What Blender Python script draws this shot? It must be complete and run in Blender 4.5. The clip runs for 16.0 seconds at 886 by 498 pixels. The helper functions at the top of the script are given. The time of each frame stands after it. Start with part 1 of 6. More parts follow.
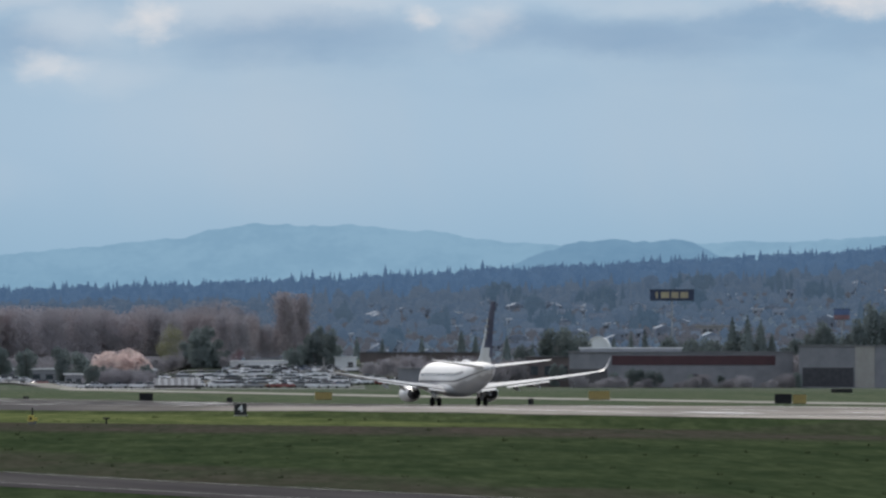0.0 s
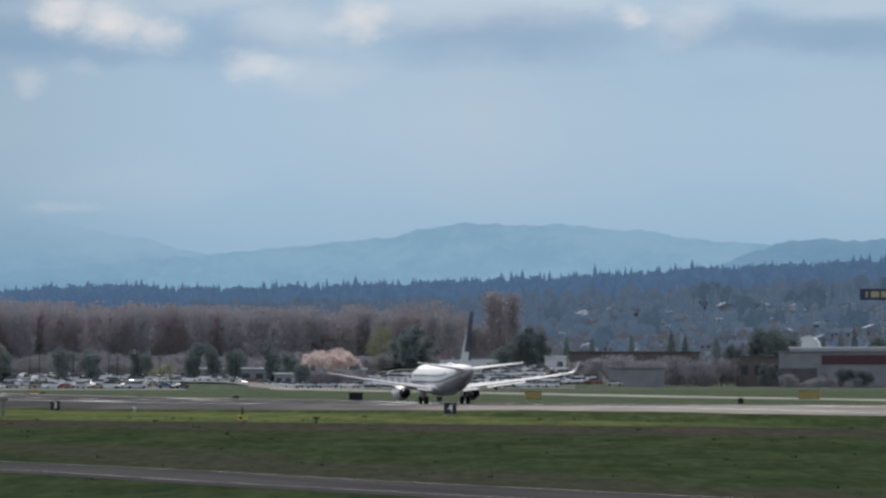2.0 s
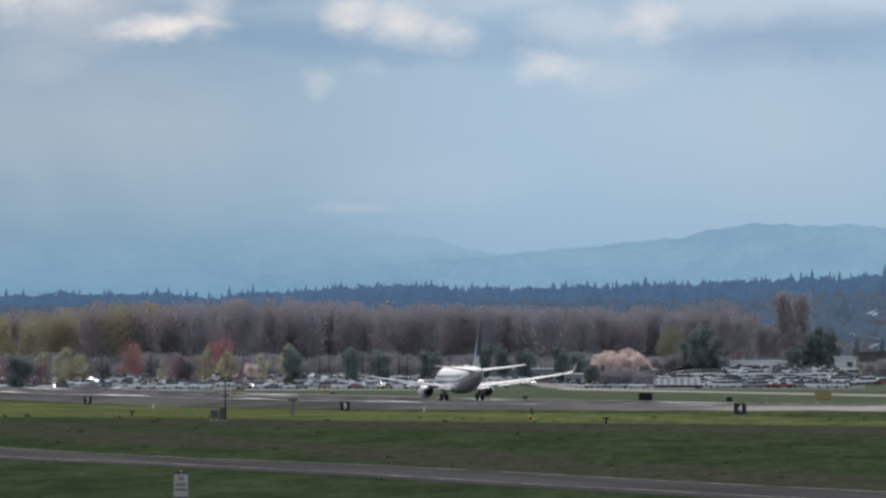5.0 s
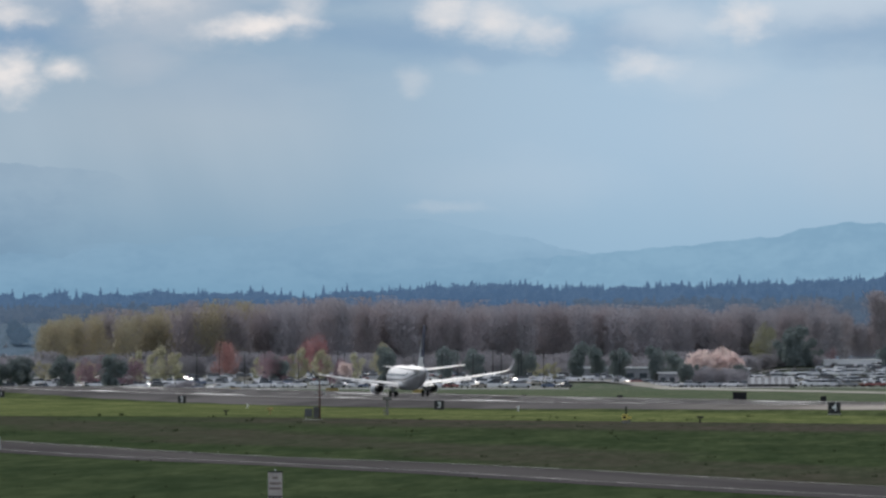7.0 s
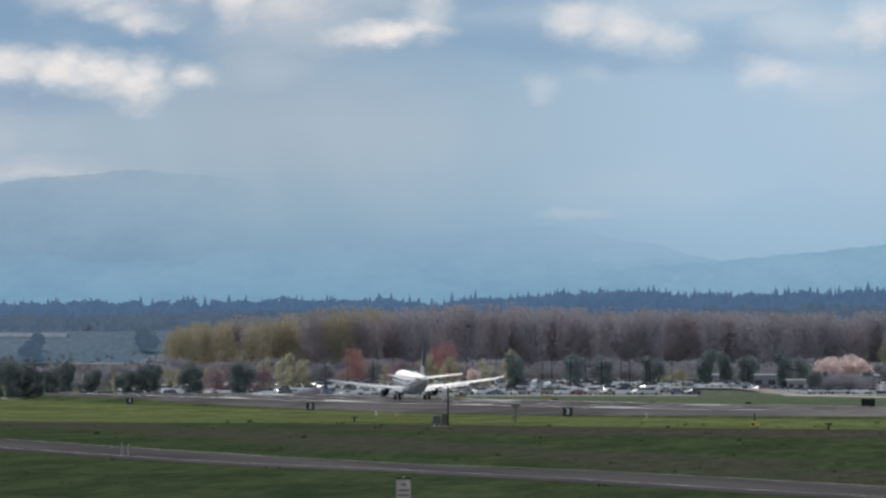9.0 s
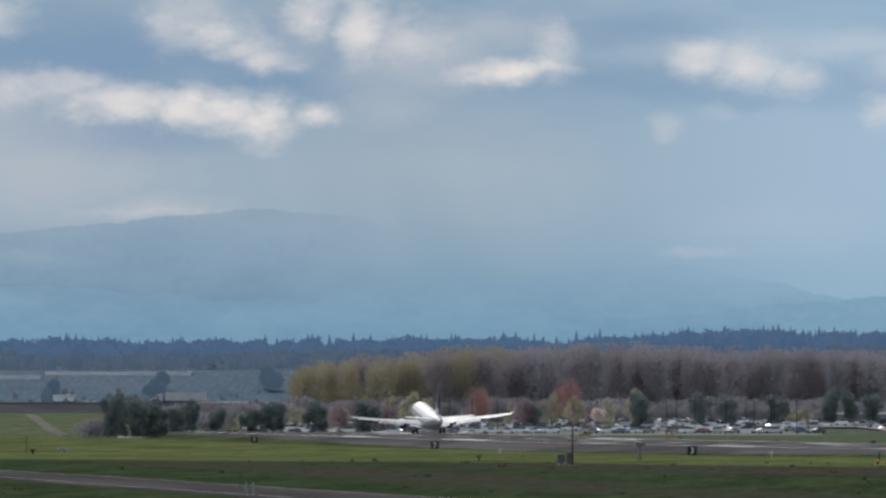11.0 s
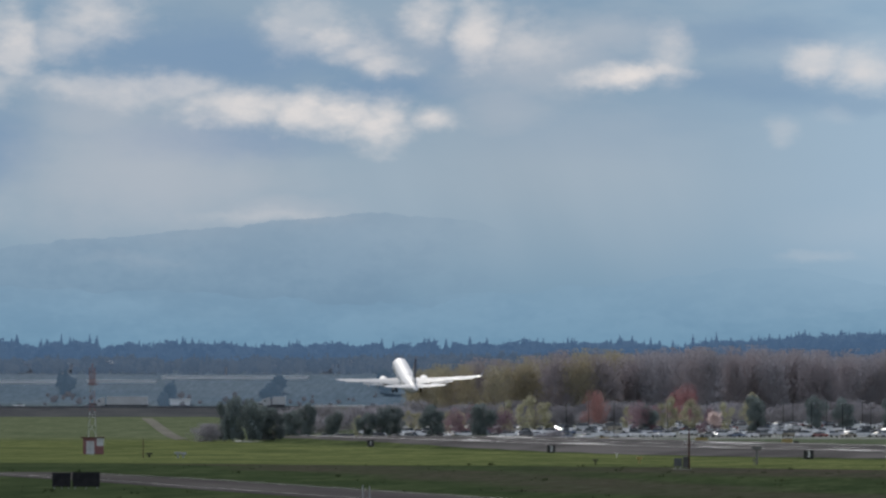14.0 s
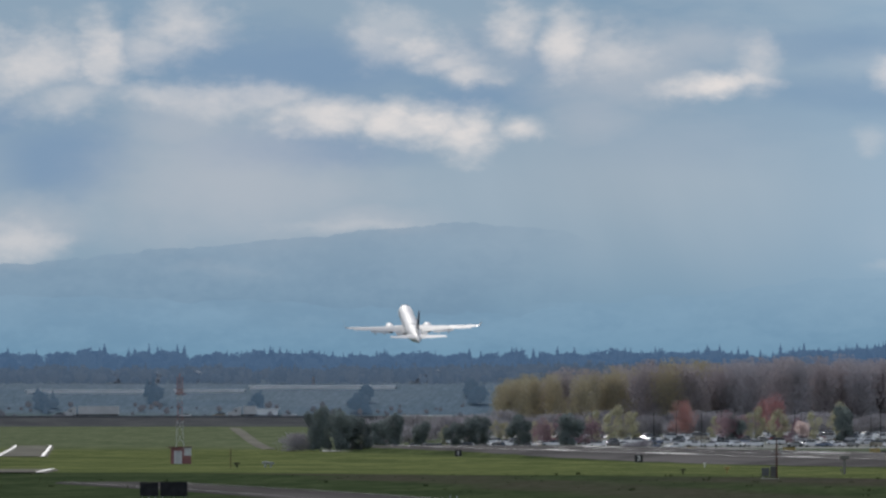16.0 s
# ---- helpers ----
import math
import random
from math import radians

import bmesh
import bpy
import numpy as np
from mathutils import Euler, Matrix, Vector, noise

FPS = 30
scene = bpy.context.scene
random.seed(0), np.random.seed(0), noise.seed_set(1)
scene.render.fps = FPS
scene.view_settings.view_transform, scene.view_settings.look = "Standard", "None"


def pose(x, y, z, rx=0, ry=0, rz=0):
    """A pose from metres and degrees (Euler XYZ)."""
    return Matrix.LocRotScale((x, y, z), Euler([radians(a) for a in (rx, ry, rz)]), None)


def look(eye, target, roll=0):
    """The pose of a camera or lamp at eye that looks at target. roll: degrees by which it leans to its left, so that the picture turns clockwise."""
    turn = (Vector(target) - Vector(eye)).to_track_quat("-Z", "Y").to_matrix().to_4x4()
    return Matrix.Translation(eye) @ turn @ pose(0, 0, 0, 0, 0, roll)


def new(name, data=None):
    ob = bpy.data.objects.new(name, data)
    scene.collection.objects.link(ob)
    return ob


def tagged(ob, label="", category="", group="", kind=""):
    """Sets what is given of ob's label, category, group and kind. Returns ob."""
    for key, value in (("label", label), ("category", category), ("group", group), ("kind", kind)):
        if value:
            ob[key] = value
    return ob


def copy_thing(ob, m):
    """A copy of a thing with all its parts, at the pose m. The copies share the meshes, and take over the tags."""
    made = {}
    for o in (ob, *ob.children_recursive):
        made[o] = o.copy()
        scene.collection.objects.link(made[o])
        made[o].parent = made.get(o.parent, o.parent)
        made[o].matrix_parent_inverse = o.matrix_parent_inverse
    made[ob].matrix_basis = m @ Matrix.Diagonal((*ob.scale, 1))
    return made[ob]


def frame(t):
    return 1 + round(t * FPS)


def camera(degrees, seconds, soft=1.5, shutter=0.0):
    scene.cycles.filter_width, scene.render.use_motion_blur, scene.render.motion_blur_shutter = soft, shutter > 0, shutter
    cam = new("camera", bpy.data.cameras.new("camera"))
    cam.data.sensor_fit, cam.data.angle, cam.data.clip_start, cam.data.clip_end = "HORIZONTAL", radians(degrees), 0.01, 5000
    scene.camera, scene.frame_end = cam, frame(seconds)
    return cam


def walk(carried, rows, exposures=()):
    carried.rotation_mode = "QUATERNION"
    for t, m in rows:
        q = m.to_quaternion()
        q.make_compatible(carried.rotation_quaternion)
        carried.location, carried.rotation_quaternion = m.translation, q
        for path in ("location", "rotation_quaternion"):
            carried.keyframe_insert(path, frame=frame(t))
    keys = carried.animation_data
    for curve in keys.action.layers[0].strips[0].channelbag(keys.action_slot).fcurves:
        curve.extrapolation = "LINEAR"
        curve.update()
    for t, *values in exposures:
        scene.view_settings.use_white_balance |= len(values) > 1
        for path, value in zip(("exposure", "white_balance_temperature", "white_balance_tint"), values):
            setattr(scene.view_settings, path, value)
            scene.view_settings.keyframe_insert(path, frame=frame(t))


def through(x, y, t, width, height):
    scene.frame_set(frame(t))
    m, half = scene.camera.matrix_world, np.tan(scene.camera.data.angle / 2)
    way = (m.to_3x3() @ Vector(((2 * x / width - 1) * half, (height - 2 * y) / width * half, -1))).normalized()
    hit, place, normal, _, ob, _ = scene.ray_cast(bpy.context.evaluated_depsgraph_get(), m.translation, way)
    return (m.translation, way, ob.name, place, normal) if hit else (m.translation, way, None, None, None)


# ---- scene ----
# ---------------------------------------------------------------- camera: stands still on the embankment and pans
EYE = 7.0
cam = camera(5.096, 16.0, soft=2.6)
# seconds, turn to the left from the bearing of the sign "4", look up (degrees)
PAN = [
    (0.0, -1.1622, 0.6), (0.5, -0.8874, 0.5962), (1.0, -0.6179, 0.596), (1.5, -0.2788, 0.6), (2.0, 0.0447, 0.5966),
    (2.5, 0.3294, 0.5932), (3.0, 0.6133, 0.5944), (3.5, 0.9057, 0.591), (4.0, 1.2178, 0.5935), (4.2, 1.3429, 0.5955),
    (6.5, 2.1048, 0.5948), (7.0, 2.2535, 0.593), (7.5, 2.4426, 0.5983), (8.0, 2.6419, 0.61), (8.5, 2.8011, 0.6163),
    (9.0, 2.9921, 0.6323), (9.5, 3.1934, 0.7641), (11.8, 3.9597, 0.8708), (12.0, 4.0212, 0.8765), (12.5, 4.1205, 0.8781),
    (13.0, 4.1664, 0.8757), (13.5, 4.2602, 0.8736), (14.0, 4.3788, 0.8776), (14.5, 4.4946, 0.8769), (15.0, 4.5835, 0.8872),
    (15.5, 4.7041, 0.8891), (16.0, 4.8824, 0.9332),
]
walk(cam, [(t, pose(0, 0, EYE, 90 + up, 0, left)) for t, left, up in PAN], ((0.0, 0.06), (3.0, 0.06), (6.5, 0.09), (9.5, 0.10), (12.0, -0.10), (16.0, -0.09)))

# ---------------------------------------------------------------- survey: bearings in ticks of 1/17618 rad from the sign "4"
TICK = 17618.0
RUN = radians(10.7)             # runway heading, to the left of the y axis
RX, RY = -math.sin(RUN), math.cos(RUN)
NX, NY = math.cos(RUN), math.sin(RUN)


def along_runway(s, lat):
    """Plan point s metres past the sign "4" along the runway, lat metres to the right of the viewing spot's line."""
    a = s + 1126 * RY
    return a * RX + lat * NX, a * RY + lat * NY


def runway_s(x, y):
    return x * RX + y * RY - 1126 * RY


def runway_lat(x, y):
    return x * NX + y * NY


def smooth(a, b, v):
    t = min(1.0, max(0.0, (v - a) / (b - a)))
    return t * t * (3 - 2 * t)


def interp(v, xs, ys):
    return float(np.interp(v, xs, ys))


def ground_z(x, y):
    """Height of the ground: the airfield falls gently to the east, suburbs rise towards the ridge."""
    s = runway_s(x, y)
    z = interp(s, (0, 305, 610, 915, 1600), (0.0, -1.3, -1.94, -2.25, -2.4))
    r = math.hypot(x, y)
    if y > 0 and 2600 < r < 3400:
        # the hire-car lot lies on a slope
        u = x / y * TICK
        z += 6.6 * smooth(2640, 2850, r) * (1 - smooth(2950, 3300, r)) * smooth(-230, -90, u) * (1 - smooth(230, 340, u))
    if y > 0 and 2350 < r < 3500:
        # the long car park rises gently towards the grove
        u = x / y * TICK
        z += 2.4 * smooth(2400, 2780, r) * (1 - smooth(3100, 3450, r)) * smooth(-1640, -1500, u) * (1 - smooth(-420, -300, u))
    if y > 0 and 2400 < r < 3700:
        # the field beyond the runway's end climbs gently to the highway
        u = x / y * TICK
        z += 4.0 * smooth(2450, 3450, r) * (1 - smooth(3560, 3680, r)) * (1 - smooth(-1740, -1640, u))
    if y > 0 and r > 2900:
        u = x / y * TICK
        right = smooth(-1000, 150, u)
        top = interp(u, (-1500, -1000, -427, 0, 1141, 1500), (22.5, 24, 27, 31, 45, 47))
        z += top * right * interp(r, (2900, 3250, 3900, 4250, 4700), (0, 0.16, 0.72, 1.0, 1.04))
        z += top * (1 - right) * interp(r, (3600, 3840, 4250, 4700), (0, 0.86, 1.08, 1.1))
    return z


def crown(s):
    """How far the runway's surface lies above the grass beside it."""
    return interp(s, (-400, -246, -141, 74, 340, 617, 900), (1.35, 1.05, 0.76, 0.72, 0.85, 0.95, 1.1))


def runway_z(x, y):
    return ground_z(x, y) + crown(runway_s(x, y))


def spot(u, r):
    """Plan point at a bearing (ticks, right positive) and a distance (metres) from the viewing spot."""
    a = math.atan(u / TICK)
    return r * math.sin(a), r * math.cos(a)


def rise(v, r):
    """World height of a level v ticks above the eye's level, at the distance r."""
    return EYE + v * r / TICK


# ---------------------------------------------------------------- world, sun
SUN_AZ, SUN_EL = -20.0, 36.0        # ahead of the view, a little to the left
world = bpy.data.worlds.new("sky")
scene.world = world
world.use_nodes = True


class Nodes:
    """Short-hand for building node trees."""

    def __init__(self, tree):
        self.tree = tree
        tree.nodes.clear()


    def link(self, a, b):
        self.tree.links.new(a, b)

    def put(self, socket, value):
        if hasattr(value, "is_output"):
            self.link(value, socket)
        else:
            socket.default_value = value

    def math(self, op, a, b=0.0, clamp=False):
        n = self.tree.nodes.new("ShaderNodeMath")
        n.operation, n.use_clamp = op, clamp
        self.put(n.inputs[0], a)
        self.put(n.inputs[1], b)
        return n.outputs[0]

    def ramp(self, value, lo, hi, a=0.0, b=1.0):
        n = self.tree.nodes.new("ShaderNodeMapRange")
        n.interpolation_type = "SMOOTHSTEP"
        self.put(n.inputs["Value"], value)
        for key, v in (("From Min", lo), ("From Max", hi), ("To Min", a), ("To Max", b)):
            n.inputs[key].default_value = v
        return n.outputs["Result"]

    def noise(self, vector, scale, detail=4.0, rough=0.5, distortion=0.0):
        n = self.tree.nodes.new("ShaderNodeTexNoise")
        n.inputs["Scale"].default_value, n.inputs["Detail"].default_value = scale, detail
        n.inputs["Roughness"].default_value, n.inputs["Distortion"].default_value = rough, distortion
        if vector is not None:
            self.link(vector, n.inputs["Vector"])
        return n

    def mix(self, fac, a, b, mode="MIX"):
        n = self.tree.nodes.new("ShaderNodeMix")
        n.data_type, n.blend_type = "RGBA", mode
        self.put(n.inputs[0], fac)
        self.put(n.inputs[6], a if hasattr(a, "is_output") else (*a[:3], 1))
        self.put(n.inputs[7], b if hasattr(b, "is_output") else (*b[:3], 1))
        return n.outputs[2]

    def vec(self, op, a, b=(0, 0, 0)):
        n = self.tree.nodes.new("ShaderNodeVectorMath")
        n.operation = op
        self.put(n.inputs[0], a)
        self.put(n.inputs[1], b)
        return n

    def combine(self, x, y, z):
        n = self.tree.nodes.new("ShaderNodeCombineXYZ")
        for i, v in enumerate((x, y, z)):
            self.put(n.inputs[i], v)
        return n.outputs[0]

    def split(self, v):
        n = self.tree.nodes.new("ShaderNodeSeparateXYZ")
        self.link(v, n.inputs[0])
        return n.outputs


# cloud banks: bearing and height in ticks, half width, half height, brightness
PUFFS = [
    # the long sunlit bank
    (-1690, 526, 110, 32, 0.85), (-1610, 523, 70, 31, 0.95), (-1536, 517, 75, 33, 1.0), (-1458, 502, 60, 36, 1.0), (-1366, 508, 42, 20, 0.8), (-1840, 548, 130, 26, 0.55), (-1996, 556, 130, 24, 0.5), (-2160, 560, 110, 30, 0.45),
    # heaps above and beside it
    (-2110, 630, 46, 66, 0.85), (-1960, 682, 80, 42, 0.65), (-2020, 650, 70, 40, 0.5), (-2230, 620, 80, 60, 0.7), (-1596, 672, 66, 44, 0.5), (-1551, 650, 60, 30, 0.75), (-1500, 630, 70, 24, 0.6), (-1450, 608, 54, 20, 0.7),
    (-1376, 686, 40, 40, 0.78), (-1286, 665, 40, 50, 0.82), (-1190, 645, 60, 34, 0.5), (-1016, 576, 80, 22, 1.0), (-962, 585, 40, 28, 0.75), (-946, 612, 36, 50, 0.5),
    (-690, 598, 46, 24, 0.72), (-600, 586, 66, 26, 0.75), (-520, 576, 44, 22, 0.55), (-746, 487, 20, 18, 0.26), (-656, 520, 30, 14, 0.15),
    (-166, 592, 46, 26, 0.62), (-340, 511, 56, 22, 0.5), (-148, 597, 40, 18, 0.6), (327, 596, 28, 17, 0.62), (425, 592, 58, 34, 0.32), (1090, 614, 80, 22, 0.75), (960, 628, 44, 18, 0.6), (-2250, 292, 70, 36, 0.55), (-671, 246, 60, 9, 0.16), (-1650, 326, 110, 12, 0.25), (-1890, 232, 90, 10, 0.2),
]
VEILS = [
    (-1870, 410, 240, 140, 0.5), (-1780, 385, 200, 50, 0.42), (-1650, 338, 150, 36, 0.42), (-2230, 330, 120, 50, 0.45), (-1960, 505, 130, 60, 0.48), (-1176, 612, 180, 80, 0.5), (-1226, 532, 90, 56, 0.36), (-1060, 650, 120, 46, 0.45),
    (-1400, 640, 120, 60, 0.32), (-616, 612, 190, 30, 0.35), (-296, 590, 100, 56, 0.55), (-396, 630, 160, 34, 0.45), (-246, 500, 130, 46, 0.3), (0, 606, 260, 38, 0.45), (160, 618, 180, 22, 0.5), (-1150, 440, 220, 90, 0.12), (740, 625, 200, 22, 0.25),
    (-560, 300, 200, 60, 0.14), (-40, 420, 260, 120, 0.10),
]

# shaded undersides and gaps of deeper blue
SHADED = [
    (-1770, 612, 290, 62, 0.8), (-1446, 568, 140, 32, 0.65), (-1740, 462, 190, 40, 0.8), (-2190, 450, 130, 75, 0.8), (-2300, 520, 90, 40, 0.6), (-800, 650, 160, 40, 0.5), (-780, 560, 170, 40, 0.45), (-376, 556, 100, 34, 0.4), (-640, 545, 140, 24, 0.35),
    (102, 566, 250, 46, 0.5), (652, 566, 280, 40, 0.5), (900, 585, 200, 34, 0.4), (-398, 552, 160, 34, 0.3), (-1100, 480, 200, 50, 0.15), (-1330, 625, 60, 34, 0.35), (1150, 560, 160, 34, 0.3),
]


def build_sky():
    n = Nodes(world.node_tree)
    coord = n.tree.nodes.new("ShaderNodeTexCoord")
    x, y, z = n.split(coord.outputs["Generated"])
    flat = n.math("SQRT", n.math("ADD", n.math("MULTIPLY", x, x), n.math("MULTIPLY", y, y)))
    bear = n.math("MULTIPLY", n.math("ARCTAN2", x, y), TICK / 1000)
    high = n.math("MULTIPLY", n.math("ARCTAN2", z, flat), TICK / 1000)
    place = n.combine(bear, n.math("MULTIPLY", high, 1.7), 0.0)
    warp = n.noise(place, 3.5, 8, 0.62)
    shift = n.vec("SCALE", n.vec("SUBTRACT", warp.outputs["Color"], (0.5, 0.5, 0.5)).outputs[0])
    shift.inputs["Scale"].default_value = 0.11
    moved = n.vec("ADD", n.combine(bear, high, 0.0), shift.outputs[0]).outputs[0]
    # torn edges: noise at three scales eats into each heap
    fine = n.noise(place, 9.0, 8, 0.6)
    tear = n.math("ADD", n.math("MULTIPLY", n.math("SUBTRACT", fine.outputs["Fac"], 0.5), 1.7), n.math("MULTIPLY", n.math("SUBTRACT", n.noise(place, 30.0, 6, 0.6).outputs["Fac"], 0.5), 0.7))
    total = None
    for u, v, w, h, b in PUFFS:
        d = n.vec("MULTIPLY", n.vec("SUBTRACT", moved, (u / 1000, v / 1000, 0)).outputs[0], (1000 / w, 1000 / h, 0)).outputs[0]
        m = n.ramp(n.math("SUBTRACT", n.vec("LENGTH", d).outputs["Value"], tear), 1.75, 0.05, 0.0, b)
        total = m if total is None else n.math("MAXIMUM", total, m)
    veil = None
    for u, v, w, h, b in VEILS:
        d = n.vec("MULTIPLY", n.vec("SUBTRACT", moved, (u / 1000, v / 1000, 0)).outputs[0], (1000 / w, 1000 / h, 0)).outputs[0]
        m = n.ramp(n.math("SUBTRACT", n.vec("LENGTH", d).outputs["Value"], n.math("MULTIPLY", tear, 0.35)), 1.5, 0.1, 0.0, b)
        veil = m if veil is None else n.math("MAXIMUM", veil, m)
    heap = n.math("MULTIPLY", total, n.ramp(n.noise(place, 16.0, 6, 0.6).outputs["Fac"], 0.3, 0.66, 0.72, 1.0))
    # grey-blue decks between the heaps, the soft streaks of distant rain below
    deck = n.noise(n.combine(n.math("MULTIPLY", bear, 0.9), n.math("MULTIPLY", high, 3.0), 4.0), 1.5, 6, 0.55)
    left = n.ramp(bear, -0.3, -1.2)
    deckf = n.math("MULTIPLY", n.math("ADD", n.ramp(deck.outputs["Fac"], 0.44, 0.66), n.math("MULTIPLY", left, 0.45), True), n.ramp(high, 0.36, 0.66))
    rain = n.noise(n.combine(n.math("ADD", bear, n.math("MULTIPLY", high, 0.35)), n.math("MULTIPLY", high, 0.3), 9.0), 2.2, 4, 0.5)
    low_r = n.mix(n.ramp(high, 0.10, 0.40), (0.28, 0.435, 0.578), (0.368, 0.503, 0.638))
    low_l = n.mix(n.ramp(high, 0.10, 0.42), (0.185, 0.325, 0.455), (0.315, 0.41, 0.50))
    low = n.mix(left, low_r, low_l)
    base = n.mix(n.math("MULTIPLY", n.ramp(rain.outputs["Fac"], 0.38, 0.7, 0.0, 0.4), n.ramp(high, 0.15, 0.35)), low, (0.42, 0.51, 0.60))
    base = n.mix(n.math("MULTIPLY", n.ramp(high, 0.5, 0.68, 0.0, 0.4), n.ramp(bear, -0.7, 0.1)), base, (0.46, 0.58, 0.70))
    base = n.mix(n.math("MULTIPLY", deckf, 0.85), base, n.mix(left, (0.29, 0.43, 0.58), (0.20, 0.325, 0.465)))
    dark = None
    for u, v, w, h, b in SHADED:
        d = n.vec("MULTIPLY", n.vec("SUBTRACT", moved, (u / 1000, v / 1000, 0)).outputs[0], (1000 / w, 1000 / h, 0)).outputs[0]
        m = n.ramp(n.vec("LENGTH", d).outputs["Value"], 1.5, 0.2, 0.0, b)
        dark = m if dark is None else n.math("MAXIMUM", dark, m)
    base = n.mix(dark, base, (0.20, 0.315, 0.475))
    base = n.mix(veil, base, n.mix(left, (0.60, 0.65, 0.71), (0.53, 0.55, 0.60)))
    base = n.mix(heap, base, (0.80, 0.76, 0.745))
    # over the whole dome: broken cloud before a clear sky
    sky = n.tree.nodes.new("ShaderNodeTexSky")
    sky.sky_type, sky.sun_disc = "NISHITA", False
    sky.sun_elevation, sky.sun_rotation = radians(SUN_EL), radians(SUN_AZ)
    clear = n.mix(1.0, sky.outputs[0], (0.11, 0.11, 0.11), "MULTIPLY")
    cover = n.noise(coord.outputs["Generated"], 3.0, 6, 0.55)
    upper = n.mix(n.ramp(cover.outputs["Fac"], 0.38, 0.6, 0.15, 0.9), clear, (0.75, 0.79, 0.86))
    final = n.mix(n.ramp(high, 0.9, 2.6), base, upper)
    bg = n.tree.nodes.new("ShaderNodeBackground")
    n.link(final, bg.inputs["Color"])
    bg.inputs["Strength"].default_value = 1.0
    out = n.tree.nodes.new("ShaderNodeOutputWorld")
    n.link(bg.outputs[0], out.inputs[0])


build_sky()
sun = new("sun", bpy.data.lights.new("sun", "SUN"))
sun.data.energy, sun.data.angle, sun.data.color = 3.0, radians(1.0), (1.0, 0.95, 0.88)
sun_from = Vector((math.sin(radians(SUN_AZ)) * math.cos(radians(SUN_EL)), math.cos(radians(SUN_AZ)) * math.cos(radians(SUN_EL)), math.sin(radians(SUN_EL))))
sun.matrix_basis = look(sun_from * 300, (0, 0, 0))

# ---------------------------------------------------------------- materials
MATS = {}


def material(name, colour, rough=0.7, metal=0.0, second=None, scale=1.0, bump=0.0, spread=0.0, coat=0.0, space="Object"):
    """A painted or natural surface: two colours mixed by noise at two scales, fine relief, change from piece to piece."""
    if name in MATS:
        return MATS[name]
    m = bpy.data.materials.new(name)
    m.use_nodes = True
    n = Nodes(m.node_tree)
    out = n.tree.nodes.new("ShaderNodeOutputMaterial")
    b = n.tree.nodes.new("ShaderNodeBsdfPrincipled")
    n.link(b.outputs[0], out.inputs[0])
    coord = n.tree.nodes.new("ShaderNodeTexCoord").outputs[space]
    second = second or tuple(c * 0.72 for c in colour)
    big = n.noise(coord, scale, 5, 0.6)
    small = n.noise(coord, scale * 9, 4, 0.6)
    f = n.math("ADD", n.math("MULTIPLY", big.outputs["Fac"], 0.65), n.math("MULTIPLY", small.outputs["Fac"], 0.35))
    col = n.mix(n.ramp(f, 0.36, 0.64), colour, second)
    if spread:
        info = n.tree.nodes.new("ShaderNodeObjectInfo")
        hs = n.tree.nodes.new("ShaderNodeHueSaturation")
        n.link(col, hs.inputs["Color"])
        n.link(n.ramp(info.outputs["Random"], 0, 1, 1 - spread, 1 + spread), hs.inputs["Value"])
        n.link(n.ramp(n.math("FRACT", n.math("MULTIPLY", info.outputs["Random"], 7.3)), 0, 1, 0.5 - spread * 0.06, 0.5 + spread * 0.06), hs.inputs["Hue"])
        col = hs.outputs[0]
    n.link(col, b.inputs["Base Color"])
    b.inputs["Metallic"].default_value = metal
    n.link(n.ramp(big.outputs["Fac"], 0.3, 0.7, max(0.02, rough * 0.85), min(1, rough * 1.12)), b.inputs["Roughness"])
    b.inputs["Coat Weight"].default_value = coat
    if rough >= 0.7:
        b.inputs["Specular IOR Level"].default_value = 0.12 if rough < 0.9 else 0.0
    if bump:
        bp = n.tree.nodes.new("ShaderNodeBump")
        bp.inputs["Strength"].default_value, bp.inputs["Distance"].default_value = bump, 0.1
        n.link(small.outputs["Fac"], bp.inputs["Height"])
        n.link(bp.outputs[0], b.inputs["Normal"])
    MATS[name] = m
    return m


